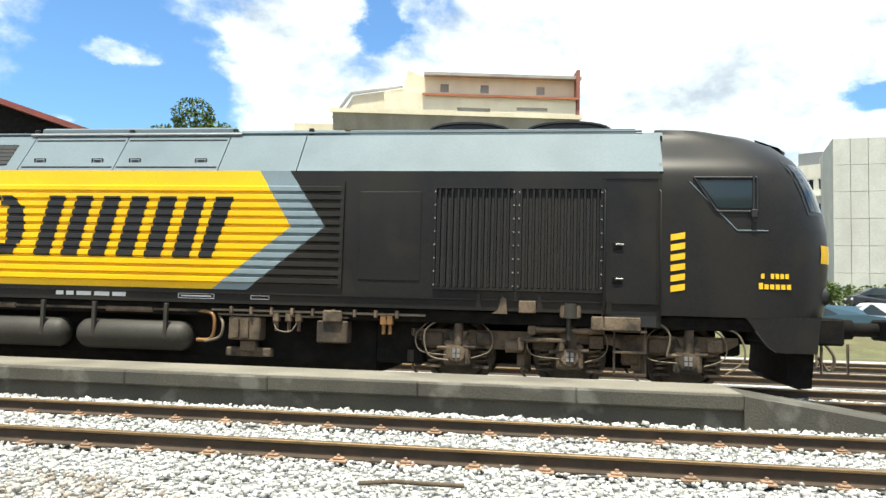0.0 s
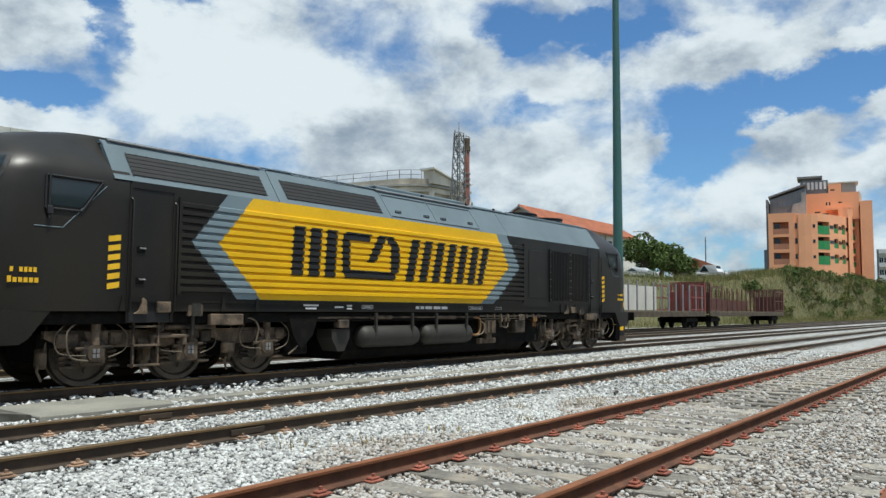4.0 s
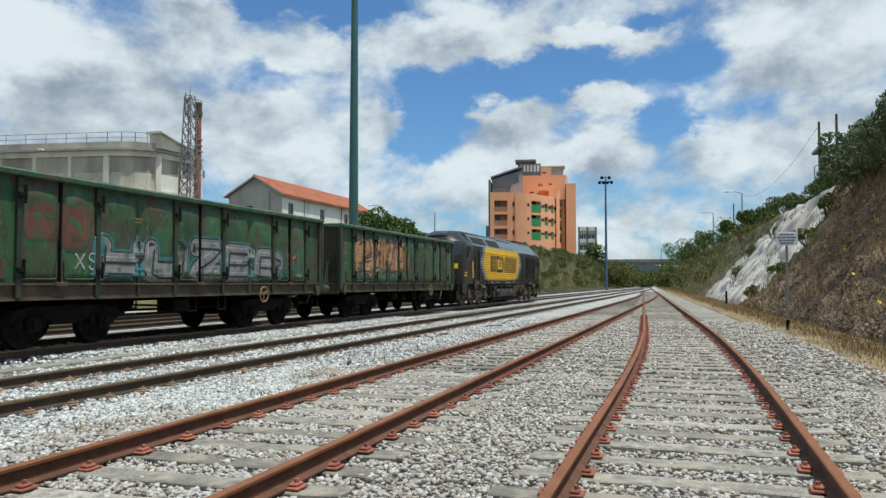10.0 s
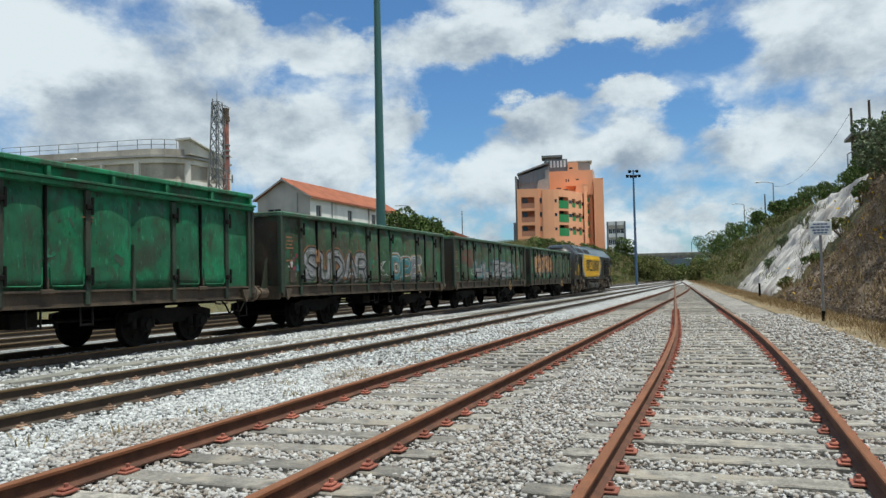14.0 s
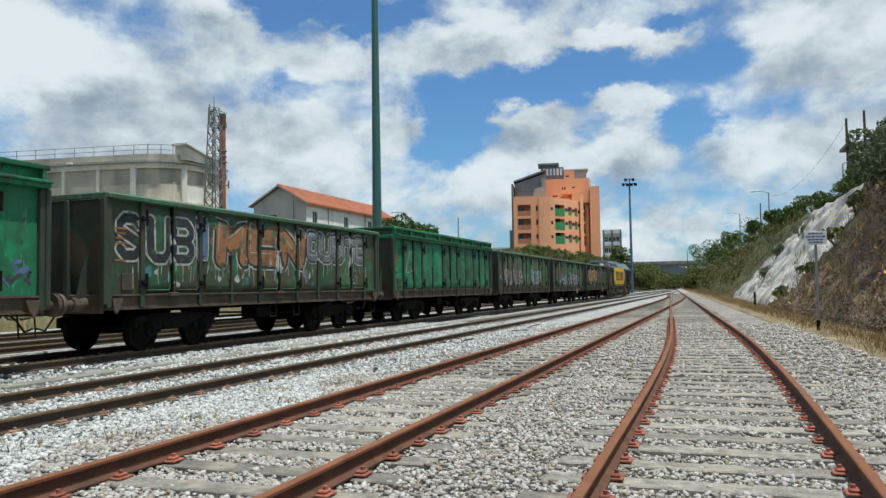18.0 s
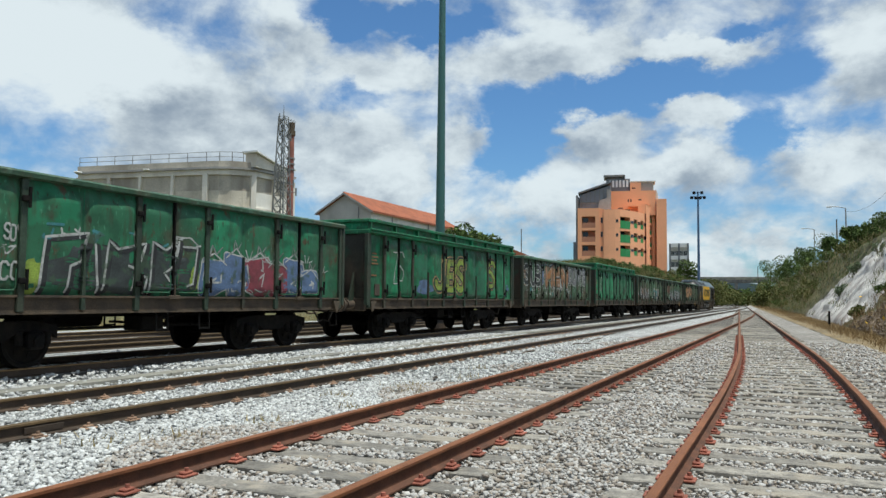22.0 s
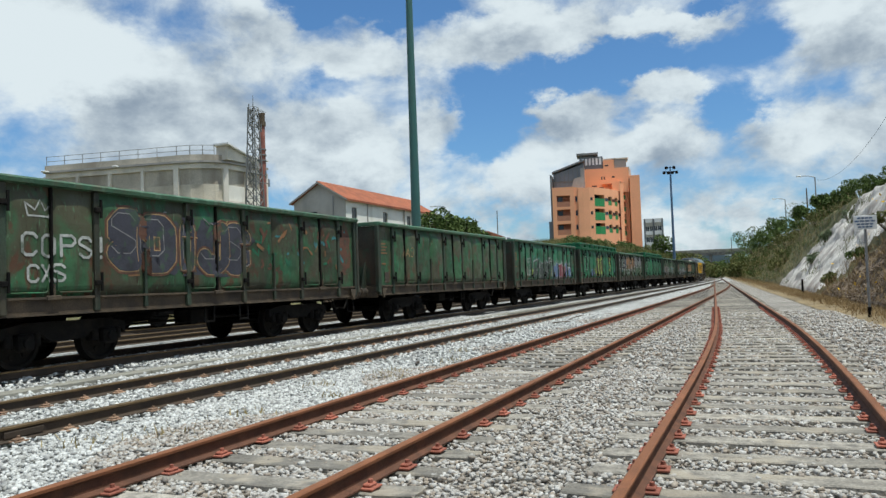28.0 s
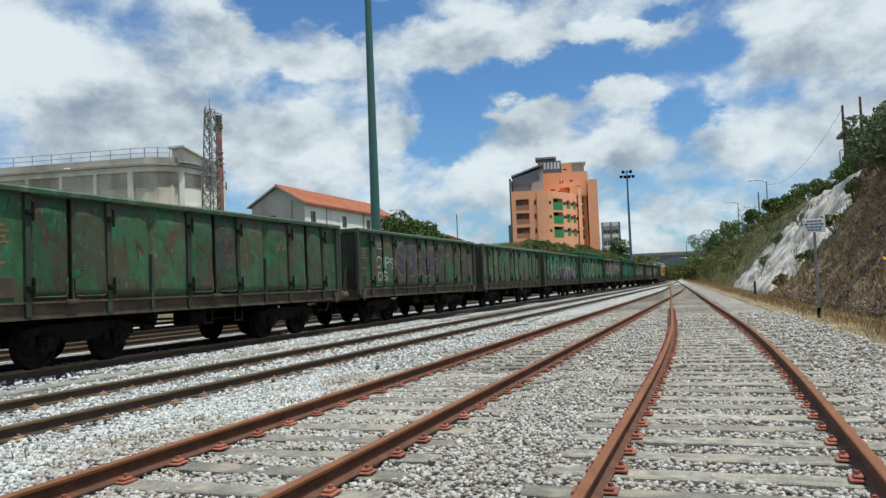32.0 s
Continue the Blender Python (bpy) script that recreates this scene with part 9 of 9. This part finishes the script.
street_lamp(-93.65, 105, 6.2, 4.2, 1.5)
street_lamp(-91.75, 150, 4.85, 3.6, 1.5)
street_lamp(-67.9, 112, 5.6, 2.6, 1.6)
for yaw, dist, e0, e1 in ((-98.55, 62, 8.5, 10.7), (-99.6, 60, 9.0, 11.1), (-89.6, 240, 1.6, 2.9), (-89.0, 240, 1.4, 2.5), (-71.8, 150, 3.0, 5.2), (-93.1, 120, 4.6, 5.5), (-88.2, 260, 1.4, 2.4)):
    p = spot(yaw, dist)
    ob = part("utility_pole", Mesh().tube((0, 0, min(5.5, height_at(e0, dist) - 2)), (0, 0, height_at(e1, dist)), 0.12, 0.08, 8), m_bark, None)
    ob.location = (p.x, p.y, 0)
    tagged(ob, "thin weathered pole standing against the sky", "pole", "poles on the skyline")
# wires between the lamps on the crest
a, e = spot(-93.65, 105), spot(-98.55, 62)
wire = Mesh().pipe([Vector((a.x, a.y, height_at(6.0, 105))).lerp(Vector((e.x, e.y, height_at(10.5, 62))), k) - Vector((0, 0, 1.6 * 4 * k * (1 - k))) for k in lin(0, 1, 12)], 0.011)
tagged(part("overhead_wire", wire, m_under, None), "thin black wire strung between poles", "wire")
# hut on the crest
hut = thing("hilltop_hut", "small flat-roofed hut with a handrail on the crest", "hut", at=Matrix.Translation(spot(-100.0, 63)))
hz = height_at(7.9, 63)
part("wall", Mesh().box(-1.3, 1.3, -2.0, 1.4, hz - 5.5, hz + 0.9), m_cement, hut)
part("roof", Mesh().box(-1.7, 1.7, -2.5, 1.9, hz + 0.9, hz + 1.1), m_lattice, hut)
part("handrail", Mesh().pipe([(-3.0, 2.4, hz - 3.0), (-3.0, 2.4, hz - 0.6), (-2.4, 1.6, hz - 0.2), (-1.3, 1.0, hz - 0.2)], 0.05), m_lattice, hut)


p = spot(-34.8, 70)
aerial = thing("roof_aerial", "small steel lattice aerial above the rooftops", "aerial", at=Matrix.Translation((p.x, p.y, 0)))
for q in (-0.25, 0.25):
    part("leg", Mesh().tube((q, 0, 6.0), (q * 0.3, 0, height_at(9.2, 70)), 0.05, None, 6), m_lattice, aerial)
for z in lin(height_at(7.0, 70), height_at(9.0, 70), 6):
    part("rung", Mesh().tube((-0.25, 0, z), (0.25, 0, z + 0.25), 0.035, None, 5), m_lattice, aerial)
part("cross_arm", Mesh().tube((-0.9, 0, height_at(8.6, 70)), (0.5, 0, height_at(8.4, 70)), 0.04, None, 6), m_lattice, aerial)


# parked timber wagons on the far siding
def stake_wagon(x0, length, end_m, logs, label, stake_m, seed):
    r = random.Random(seed)
    w = thing("timber_wagon", label, "goods wagon", "wagons on the far siding", at=pose(x0, line_f(x0), 0.15))
    part("deck", block(0.4, length - 0.4, -1.4, 1.4, 1.05, 1.25, 0.02), m_wagon_frame, w)
    part("sole_bar", block(0.4, length - 0.4, -1.42, -1.3, 0.85, 1.2, 0.02), m_wagon_frame, w)
    for xe in (0.5, length - 0.62):
        part("end_wall", block(xe, xe + 0.12, -1.4, 1.4, 1.25, 2.75, 0.03), end_m, w)
        grid = Mesh()
        for k in range(9):
            grid.box(xe + 0.03, xe + 0.07, -1.4, 1.4, 2.78 + 0.085 * k, 2.82 + 0.085 * k)
        for y in lin(-1.38, 1.34, 17):
            grid.box(xe + 0.07, xe + 0.10, y, y + 0.04, 2.75, 3.5)
        part("end_grid", grid, end_m, w)
        for y in (-1.36, -0.5, 0.5, 1.36):
            part("end_post", block(xe - 0.05, xe + 0.17, y - 0.06, y + 0.06, 1.2, 3.4, 0.01), end_m, w)
    for xb, xe in ((0.6, 3.6), (length - 3.6, length - 0.6)):
        if not logs:
            for y in (-1.38, 1.34):
                part("side_frame", Mesh().box(xb, xe, y, y + 0.04, 1.3, 1.4).box(xb, xe, y, y + 0.04, 2.2, 2.3).box(xb, xe, y, y + 0.04, 3.1, 3.2)
                     .box(xb, xb + 0.1, y, y + 0.05, 1.25, 3.3).box(xe - 0.1, xe, y, y + 0.05, 1.25, 3.3).box((xb + xe) / 2, (xb + xe) / 2 + 0.1, y, y + 0.05, 1.25, 3.3), end_m, w)
    n = int((length - 2) / 1.25)
    for i in range(n):
        x = 1.0 + (length - 2) * i / (n - 1)
        for y in (-1.36, 1.30):
            part("stake", block(x - 0.06, x + 0.06, y, y + 0.08, 1.2, 3.15, 0.01), stake_m, w)
    if logs:
        sections = int((length - 2) / 2.6)
        for s in range(sections):
            xa = 1.0 + 2.6 * s
            for row in range(9):
                for col in range(7):
                    if col not in (0, 1, 6) and row < 8:
                        continue
                    rad = r.uniform(0.06, 0.135)
                    y, z = -1.2 + col * 0.38 + r.uniform(-0.07, 0.05), 1.38 + row * 0.225 + r.uniform(-0.05, 0.05)
                    j = r.uniform(-0.22, 0.2)
                    part("log", Mesh().tube((xa + j, y, z), (xa + 2.45 + j, y + r.uniform(-0.04, 0.04), z + r.uniform(-0.11, 0.11)), rad, rad * r.uniform(0.65, 1), 7), m_timber, w)
    else:
        part("back_board", Mesh().box(3.7, length - 3.7, 1.2, 1.26, 1.3, 3.05 if stake_m is m_steel else 2.3), m_whitewall if stake_m is m_steel else m_brownpaint, w)
    for xc in (2.6, length - 2.6):
        bg = part("bogie", Mesh().box(xc - 1.2, xc + 1.2, -1.1, -0.95, 0.45, 0.75, 0.03).box(xc - 1.2, xc + 1.2, 0.95, 1.1, 0.45, 0.75, 0.03).box(xc - 0.3, xc + 0.3, -0.95, 0.95, 0.45, 0.95), m_under, w)
        for k in (-0.9, 0.9):
            wheelset(bg, xc + k, 0.46, m_under, "axle")
    for xe, d in ((0.4, -1), (length - 0.4, 1)):
        for y in (-0.9, 0.9):
            part("buffer", Mesh().tube((xe, y, 1.05), (xe + d * 0.3, y, 1.05), 0.1, None, 10).tube((xe + d * 0.3, y, 1.05), (xe + d * 0.38, y, 1.05), 0.2, None, 12), m_under, w)
    return w


stake_wagon(20.2, 19.7, m_brownpaint, True, "dark stake wagon stacked with short cut logs", m_under, 3)
stake_wagon(40.1, 19.7, m_redpaint, False, "empty stake wagon with red end frames", m_steel, 4)
stake_wagon(60.0, 23.6, m_brownpaint, False, "empty stake wagon with rust-brown ends", m_brownpaint, 5)


# cars
def make_car(p, yaw, m, label, name="car", tall=1.0):
    c = thing(name, label, "car", at=pose(p[0], p[1], p[2], 0, 0, yaw))
    prof = [(-2.1, 0.35), (-2.15, 0.75), (-2.0, 0.92), (-1.3, 0.98), (-0.75, 1.42 * tall), (0.9, 1.46 * tall), (1.75, 1.0), (2.1, 0.9), (2.15, 0.4)]
    me, n = Mesh(), len(prof)
    secs = []
    for y, k in ((-0.86, 0.0), (-0.78, 1.0), (0.78, 1.0), (0.86, 0.0)):
        secs.append([(x * (0.985 + 0.015 * k), y * (1 if z < 1.0 else 0.84), z) for x, z in prof])
    vs = [q for s in secs for q in s]
    me.raw(vs, [(i * n + j, i * n + (j + 1) % n, (i + 1) * n + (j + 1) % n, (i + 1) * n + j) for i in range(3) for j in range(n)])
    me.face(secs[0])
    me.face(secs[-1][::-1])
    part("body", me, m, c)
    for s in (-1, 1):
        g = Mesh()
        g.face([(-1.15, s * 0.80, 1.0), (-0.70, s * 0.735, 1.36 * tall), (0.0, s * 0.735, 1.38 * tall), (0.0, s * 0.80, 1.0)])
        g.face([(0.08, s * 0.80, 1.0), (0.08, s * 0.735, 1.38 * tall), (0.85, s * 0.735, 1.38 * tall), (1.45, s * 0.80, 1.02)])
        part("side_glass", g, m_glass, c)
        for x in (-1.35, 1.3):
            wh = part("wheel", Mesh().tube((x, s * 0.66, 0.32), (x, s * 0.88, 0.32), 0.32, None, 18), m_under, c)
            part("rim", Mesh().tube((x, s * 0.88, 0.32), (x, s * 0.89, 0.32), 0.2, None, 14), m_steel, wh)
    g = Mesh()
    g.face([(-1.28, -0.7, 1.0), (-1.28, 0.7, 1.0), (-0.79, 0.64, 1.38 * tall), (-0.79, -0.64, 1.38 * tall)])
    g.face([(1.70, -0.7, 1.04), (1.70, 0.7, 1.04), (0.96, 0.64, 1.42 * tall), (0.96, -0.64, 1.42 * tall)])
    part("screen", g, m_glass, c)
    for s in (-0.6, 0.6):
        part("rear_lamp", Mesh().box(-2.17, -2.1, s - 0.15, s + 0.15, 0.7, 0.85, 0.02), m_redlamp, c)
        part("headlamp", Mesh().box(2.08, 2.16, s - 0.15, s + 0.15, 0.65, 0.8, 0.02), m_white, c)
    return c


m_carblue, m_cardark, m_carwhite = mat("blue_grey_car_paint", (0.06, 0.12, 0.17), 0.3, 0.2, 0.05, 1, 20, 0, coat=0.5), mat("dark_car_paint", (0.03, 0.035, 0.045), 0.3, 0.2, 0.05, 1, 20, 0, coat=0.5), mat("white_car_paint", (0.7, 0.7, 0.7), 0.3, 0, 0.03, 1, 20, 0, coat=0.5)


def grounded(v):
    return (v.x, v.y, ground_z(v.x, v.y) - 0.05)


make_car(grounded(spot(-22.0, 44)), 175, m_carwhite, "white parked car beyond the tracks", tall=1.1)
make_car(grounded(spot(-19.2, 43)), 172, m_carblue, "blue-grey parked car beyond the tracks")
make_car(grounded(spot(-22.0, 57)), 178, m_cardark, "dark parked estate car on the rise")
make_car(grounded(spot(-67.3, 97)), 95, m_carwhite, "white car parked on the terrace")
make_car(grounded(spot(-72.2, 112)), 80, m_carwhite, "white van parked on the terrace", "van", 1.35)


# buildings behind the first view
def cream_building():
    D = 82.0
    b = thing("cream_building", "cream tiered apartment building with a deep eave", "building")
    a = spot(19.3, D)
    e = spot(-2.1, D)
    b.matrix_world = frame_from(a, e)
    L = (e - a).length

    def U(yaw):
        return (math.tan(radians(19.3 - 8.6)) - math.tan(radians(yaw - 8.6))) * D * math.cos(radians(10.7))

    z = lambda el: height_at(el, D)
    # top tier
    hs = [(U(y) - 0.45, U(y) + 0.45, z(15.72), z(16.3)) for y in (8.0, 4.9, 0.6)]
    wall(b, U(9.5), L, z(14.3), z(17.0), 2.0, hs, m_cream, 0.3, "top_wall", m_cement, m_cement)
    shell(b, U(9.5), L, 2.0, 11, z(14.3), z(17.0), m_cream)
    part("top_eave", Mesh().prism([(1.0, z(16.75)), (11.5, z(17.2)), (11.5, z(17.35)), (1.0, z(16.95))], U(9.6), L + 0.4), m_cement, b)
    part("tiled_ledge", Mesh().prism([(0.2, z(15.15)), (2.0, z(15.5)), (2.0, z(15.62)), (0.2, z(15.3))], U(9.7), L), m_tile, b)
    wall(b, U(9.8), L - 0.3, z(13.9), z(15.2), 0.6, [(U(7.0), U(4.5), z(14.15), z(14.42)), (U(2.5), U(0.2), z(14.3), z(14.55))], m_cream, 0.4, "tier_wall", m_cement)
    part("fin", Mesh().box(L - 0.22, L + 0.12, 0.5, 11, z(13), z(17.3)), m_brick, b)
    # sloped attic to the left
    part("attic", Mesh().prism([(U(16.0), z(13.7)), (U(15.0), z(15.3)), (U(11.2), z(15.9)), (U(10.9), z(17.25)), (U(9.5), z(16.8)), (U(9.5), z(13.7))], 2.2, 10, axis="y"), m_cream, b)
    part("attic_front", Mesh().box(U(12.6), U(9.8), 0.8, 2.2, z(13.7), z(15.45)), m_cream, b)
    part("attic_edge", Mesh().prism([(U(16.4), z(13.6)), (U(15.1), z(15.35)), (U(11.2), z(15.95)), (U(11.2), z(16.08)), (U(15.2), z(15.5)), (U(16.6), z(13.65))], 1.9, 2.2, axis="y"), m_cement, b)
    # deep eave
    part("eave", Mesh().prism([(-1.6, z(13.55)), (0.8, z(13.55)), (0.8, z(12.3)), (-0.6, z(12.45))], U(16.2), L - 0.2), m_cement, b)
    part("eave_lip", Mesh().box(U(16.4), L, -1.7, -1.55, z(13.45), z(13.75)), m_cream, b)
    wall(b, U(16.0), L - 0.4, 0, z(12.5), 0.4, [(U(y) - 0.8, U(y) + 0.8, zz, zz + 1.6) for y in (14, 11, 8, 5, 2) for zz in (7.0, 10.5, 14.0)], m_pink, 0.3, "lower_wall", m_glass, m_white)
    shell(b, U(16.0), L - 0.4, 0.4, 11, 0, z(12.5), m_pink)
    part("left_wing", Mesh().box(0, U(16.0), 1.5, 10, 0, z(13.1)), m_cream, b)
    part("wing_opening", Mesh().box(0.8, U(16.4), 1.40, 1.5, z(11.7), z(12.2)), m_greywall, b)


cream_building()


def grey_blocks():
    b = thing("grey_panel_building", "tall grey concrete panel building with a blank end wall", "building")
    a, e = spot(-19.1, 100), spot(-27.3, 103)
    b.matrix_world = frame_from(a, e)
    L, zt = (e - a).length, 22.0
    shell(b, 0, L, 0, 12, 0, zt, m_palewall)
    n, rows = 8, 7
    for i in range(n):
        for j in range(rows):
            part("panel", Mesh().box(L * i / n + 0.02, L * (i + 1) / n - 0.02, -0.08, 0.0, zt * j / rows + 0.02, zt * (j + 1) / rows - 0.02, 0.02), m_palewall, b)
    w = thing("white_flats", "white flats with rows of dark windows", "building")
    a, e = spot(-16.2, 112), spot(-19.3, 110)
    w.matrix_world = frame_from(a, e)
    L = (e - a).length
    hs = [(x, x + 1.3, z, z + 1.5) for x in (0.5, 2.3, 4.1) for z in (8.0, 11.2, 14.4, 17.6)]
    wall(w, 0, L, 0, 21.0, 0, hs, m_whitewall, 0.3, "wall", m_glass, m_white)
    shell(w, 0, L, 0, 10, 0, 21.0, m_whitewall)
    for z in (7.2, 10.4, 13.6, 16.8):
        part("band", Mesh().box(0, L, -0.25, -0.0, z, z + 0.35), m_white, w)
    part("roof_hut", Mesh().box(1, 4, 2, 6, 21, 23), m_greywall, w)
    # low tiled shed near the start
    s = thing("dark_shed", "dark timber shed with a red tiled roof", "shed")
    p = spot(43.2, 42)
    s.matrix_world = pose(p.x, p.y, 0.5, 0, 0, 12)
    part("wall", Mesh().box(-6, 7.6, 0, 8, 0, 8.2), m_under, s)
    part("gable", Mesh().prism([(-6.5, 8.2), (8.2, 8.2), (-1.0, 10.9)], 0.02, 8, axis="y"), m_under, s)
    part("roof", Mesh().prism([(8.6, 8.0), (-1.0, 11.0), (-1.0, 11.25), (8.8, 8.2)], -0.5, 8.5, axis="y"), m_redpaint, s)
    part("roof", Mesh().prism([(-1.0, 11.0), (-7.0, 8.0), (-7.2, 8.2), (-1.0, 11.25)], -0.5, 8.5, axis="y"), m_tile, s)
    part("vent_pipe", Mesh().tube((-2.0, 1, 10), (-2.0, 1, 13.4), 0.12, None, 8), m_under, s)


grey_blocks()
p = spot(26.2, 55)
make_tree(p.x, p.y, 0, height_at(14.6, 55), 7.6, 31, "broad green tree rising behind the buildings", n=11000, leaf=0.15)
for k, (yaw, dist, el, w) in enumerate(((-67.6, 108, 5.3, 8), (-68.8, 110, 4.6, 7), (-58.0, 120, 6.0, 7), (-69.8, 120, 3.9, 7))):
    p = spot(yaw, dist)
    g = ground_z(p.x, p.y)
    make_tree(p.x, p.y, g, height_at(el, dist) - g, w, 40 + k, "green tree beside the warehouse", n=2200, leaf=0.3)
p = spot(-71.0, 125)
house = thing("low_house", "low house with a shallow red tiled roof", "house", at=pose(p.x, p.y, 5.0, 0, 0, 20))
part("wall", Mesh().box(-4, 4, -3, 3, -2, 3.0), m_whitewall, house)
part("roof", Mesh().prism([(-3.6, 2.9), (0, 4.3), (3.6, 2.9)], -4.4, 4.4), m_tile, house)

# bank under the flats: bushes and rough grass
rb = random.Random(8)
for k in range(130):
    x = rb.uniform(105, 290)
    y = far_edge(x) + rb.uniform(0.3, 3.6)
    make_bush(x, y, ground_z(x, y) - 0.2, rb.uniform(3, 5), rb.uniform(1.3, 2.4), 300 + k, "dense green bush on the grassy bank", (m_leaf, m_leaf_olive, m_leaf)[k % 3], 0.2, 520)
for k in range(26):
    x = rb.uniform(190, 330)
    y = line_f(x) + rb.uniform(4, 12) if k % 2 else line_t3(x) - rb.uniform(5, 10)
    if -84.6 < math.degrees(math.atan2(-x, y)) < -81.0:
        continue
    make_bush(x, y, ground_z(x, y) - 0.3, rb.uniform(6, 9), rb.uniform(4, 7), 400 + k, "distant dark green scrub beside the line", m_leaf if k % 3 == 0 else m_leaf_olive, 0.42, 900)
for k, (yaw, dist, high) in enumerate(((-85.1, 235, 7.5), (-85.5, 225, 8.5), (-85.9, 240, 8.5), (-86.3, 236, 8.0), (-86.7, 250, 6.5), (-84.4, 230, 6.0), (-83.6, 235, 7.0), (-87.0, 262, 5.0))):
    p = spot(yaw, dist)
    make_bush(p.x, p.y, ground_z(p.x, p.y) - 0.3, 8, high, 450 + k, "dense scrub at the foot of the bridge", m_leaf_olive if k % 2 else m_leaf, 0.4, 1300)
rng = np.random.default_rng(77)
spots = []
for _ in range(3600):
    x = rng.uniform(60, 260)
    e0 = far_edge(x)
    y = e0 - 2 + 12 * rng.random()
    spots.append((x, y, ground_z(x, y) - 0.1))
steep = []
for _ in range(5200):
    x = rng.uniform(92, 235)
    y = far_edge(x) - 1.5 + 10 * rng.random()
    steep.append((x, y, ground_z(x, y) - 0.1))
grass_tufts("bank_dry_grass", "tall dry and olive grass covering the bank", steep[::3], rng, 12, 0.9, m_leaf_dry, 0.9)
grass_tufts("bank_weeds", "rank green weeds covering the bank", [p for i, p in enumerate(steep) if i % 3], rng, 12, 1.0, m_leaf_olive, 0.9)
grass_tufts("bank_grass", "long rough grass on the bank", spots, rng, 9, 0.8, m_leaf_olive, 0.8)
spots = [(x, 26.6 + 3 * rng.random(), -0.05) for x in rng.uniform(20, 95, 900)]
grass_tufts("yard_grass", "dry grass along the yard's edge", spots, rng, 9, 0.45, m_leaf_dry, 0.5)


for k in range(16):
    x = rb.uniform(330, 420)
    y = line_t3(x) + rb.uniform(-22, 26)
    make_bush(x, y, -0.3, rb.uniform(8, 11), rb.uniform(5, 8), 500 + k, "distant dark green tree beyond the bridge", m_leaf if k % 2 else m_leaf_olive, 0.6, 700)
for k, (yaw, dist, high, wide) in enumerate(((-36.2, 58, 5.6, 5.5), (-38.6, 56, 6.4, 6), (-40.8, 58, 6.8, 6), (-42.8, 60, 5.6, 5), (-44.8, 60, 4.6, 5))):
    p = spot(yaw, dist)
    make_bush(p.x, p.y, ground_z(p.x, p.y) - 0.2, wide, high, 640 + k, "large leafy green bush behind the far siding", m_leaf, 0.16, 3200)
for k in range(12):
    p = spot(-16.5 - 0.95 * k, 60 + (k % 3) * 2)
    make_bush(p.x, p.y, ground_z(p.x, p.y) - 0.1, rb.uniform(2.5, 4), rb.uniform(1.6, 2.8), 600 + k, "rounded green bush on the dry rise", m_leaf if k % 2 else m_leaf_grey, 0.16, 900)


# road bridge over the line and the far hills
def bridge():
    b = thing("road_bridge", "grey concrete road bridge crossing the railway", "bridge")
    a, e = spot(-84.6, 300), spot(-89.6, 300)
    b.matrix_world = frame_from(a, e)
    L = (e - a).length
    part("deck", block(-4, L + 4, 0, 6, 8.2, 9.6, 0.1), m_concrete_dark, b)
    part("parapet", block(-4, L + 4, -0.2, 0.0, 9.2, 10.3, 0.05), m_concrete, b)
    for u in (2.0, L * 0.42, L * 0.72, L - 1):
        part("pier", block(u, u + 1.1, 1, 5, -1, 8.2, 0.05), m_concrete_dark, b)


bridge()
v, f = [], []
for i, yaw in enumerate(lin(-20, -140, 61)):
    p = spot(yaw, 2600)
    h = 38 + 26 * noise.noise((i * 0.22, 1, 0)) + 14 * noise.noise((i * 0.7, 2, 0)) + (34 if abs(i - 33) < 3 else 0) * (1 - abs(i - 33) / 3)
    v += [(p.x, p.y, -20), (p.x, p.y, max(10, h))]
f = [(2 * i, 2 * i + 2, 2 * i + 3, 2 * i + 1) for i in range(60)]
lump("far_hills", v, f, m_hill, "structure", "hazy blue hills on the horizon", "backdrop", True)


def on_line(x, back):
    x = x - back
    s = (line_d(x + 1) - line_d(x - 1)) / 2
    return pose(x, line_d(x), 0.15, 0, 0, math.degrees(math.atan(s)))


def run_at(t):
    """Place of the train at t, smooth through the rows of RUN."""
    ts = [r[0] for r in RUN]
    i = max(0, min(len(RUN) - 2, sum(1 for q in ts if q <= t) - 1))

    def slope(j):
        a, b = RUN[max(j - 1, 0)], RUN[min(j + 1, len(RUN) - 1)]
        return (b[1] - a[1]) / (b[0] - a[0])

    return hermite(t, RUN[i][0], RUN[i][1], slope(i), RUN[i + 1][0], RUN[i + 1][1], slope(i + 1))


def motions():
    steps = [0.5 * k for k in range(65)]
    walk(loco, [(t, on_line(run_at(t), 0)) for t in steps])
    for k, w in enumerate(wagons):
        walk(w, [(t, on_line(run_at(t), WAGON_PITCH * k)) for t in steps])
    # wheels roll on the rail
    turn_rows = [32.0 * k / 256 for k in range(257)]
    start = run_at(0)
    for thing_ob in [loco] + wagons:
        for ob in thing_ob.children_recursive:
            if ob.name.split(".")[0] == "wheelset":
                x, y, r = ob.location
                walk(ob, [(t, pose(x, y, r, 0, math.degrees((run_at(t) - start) / r), 0)) for t in turn_rows])


motions()
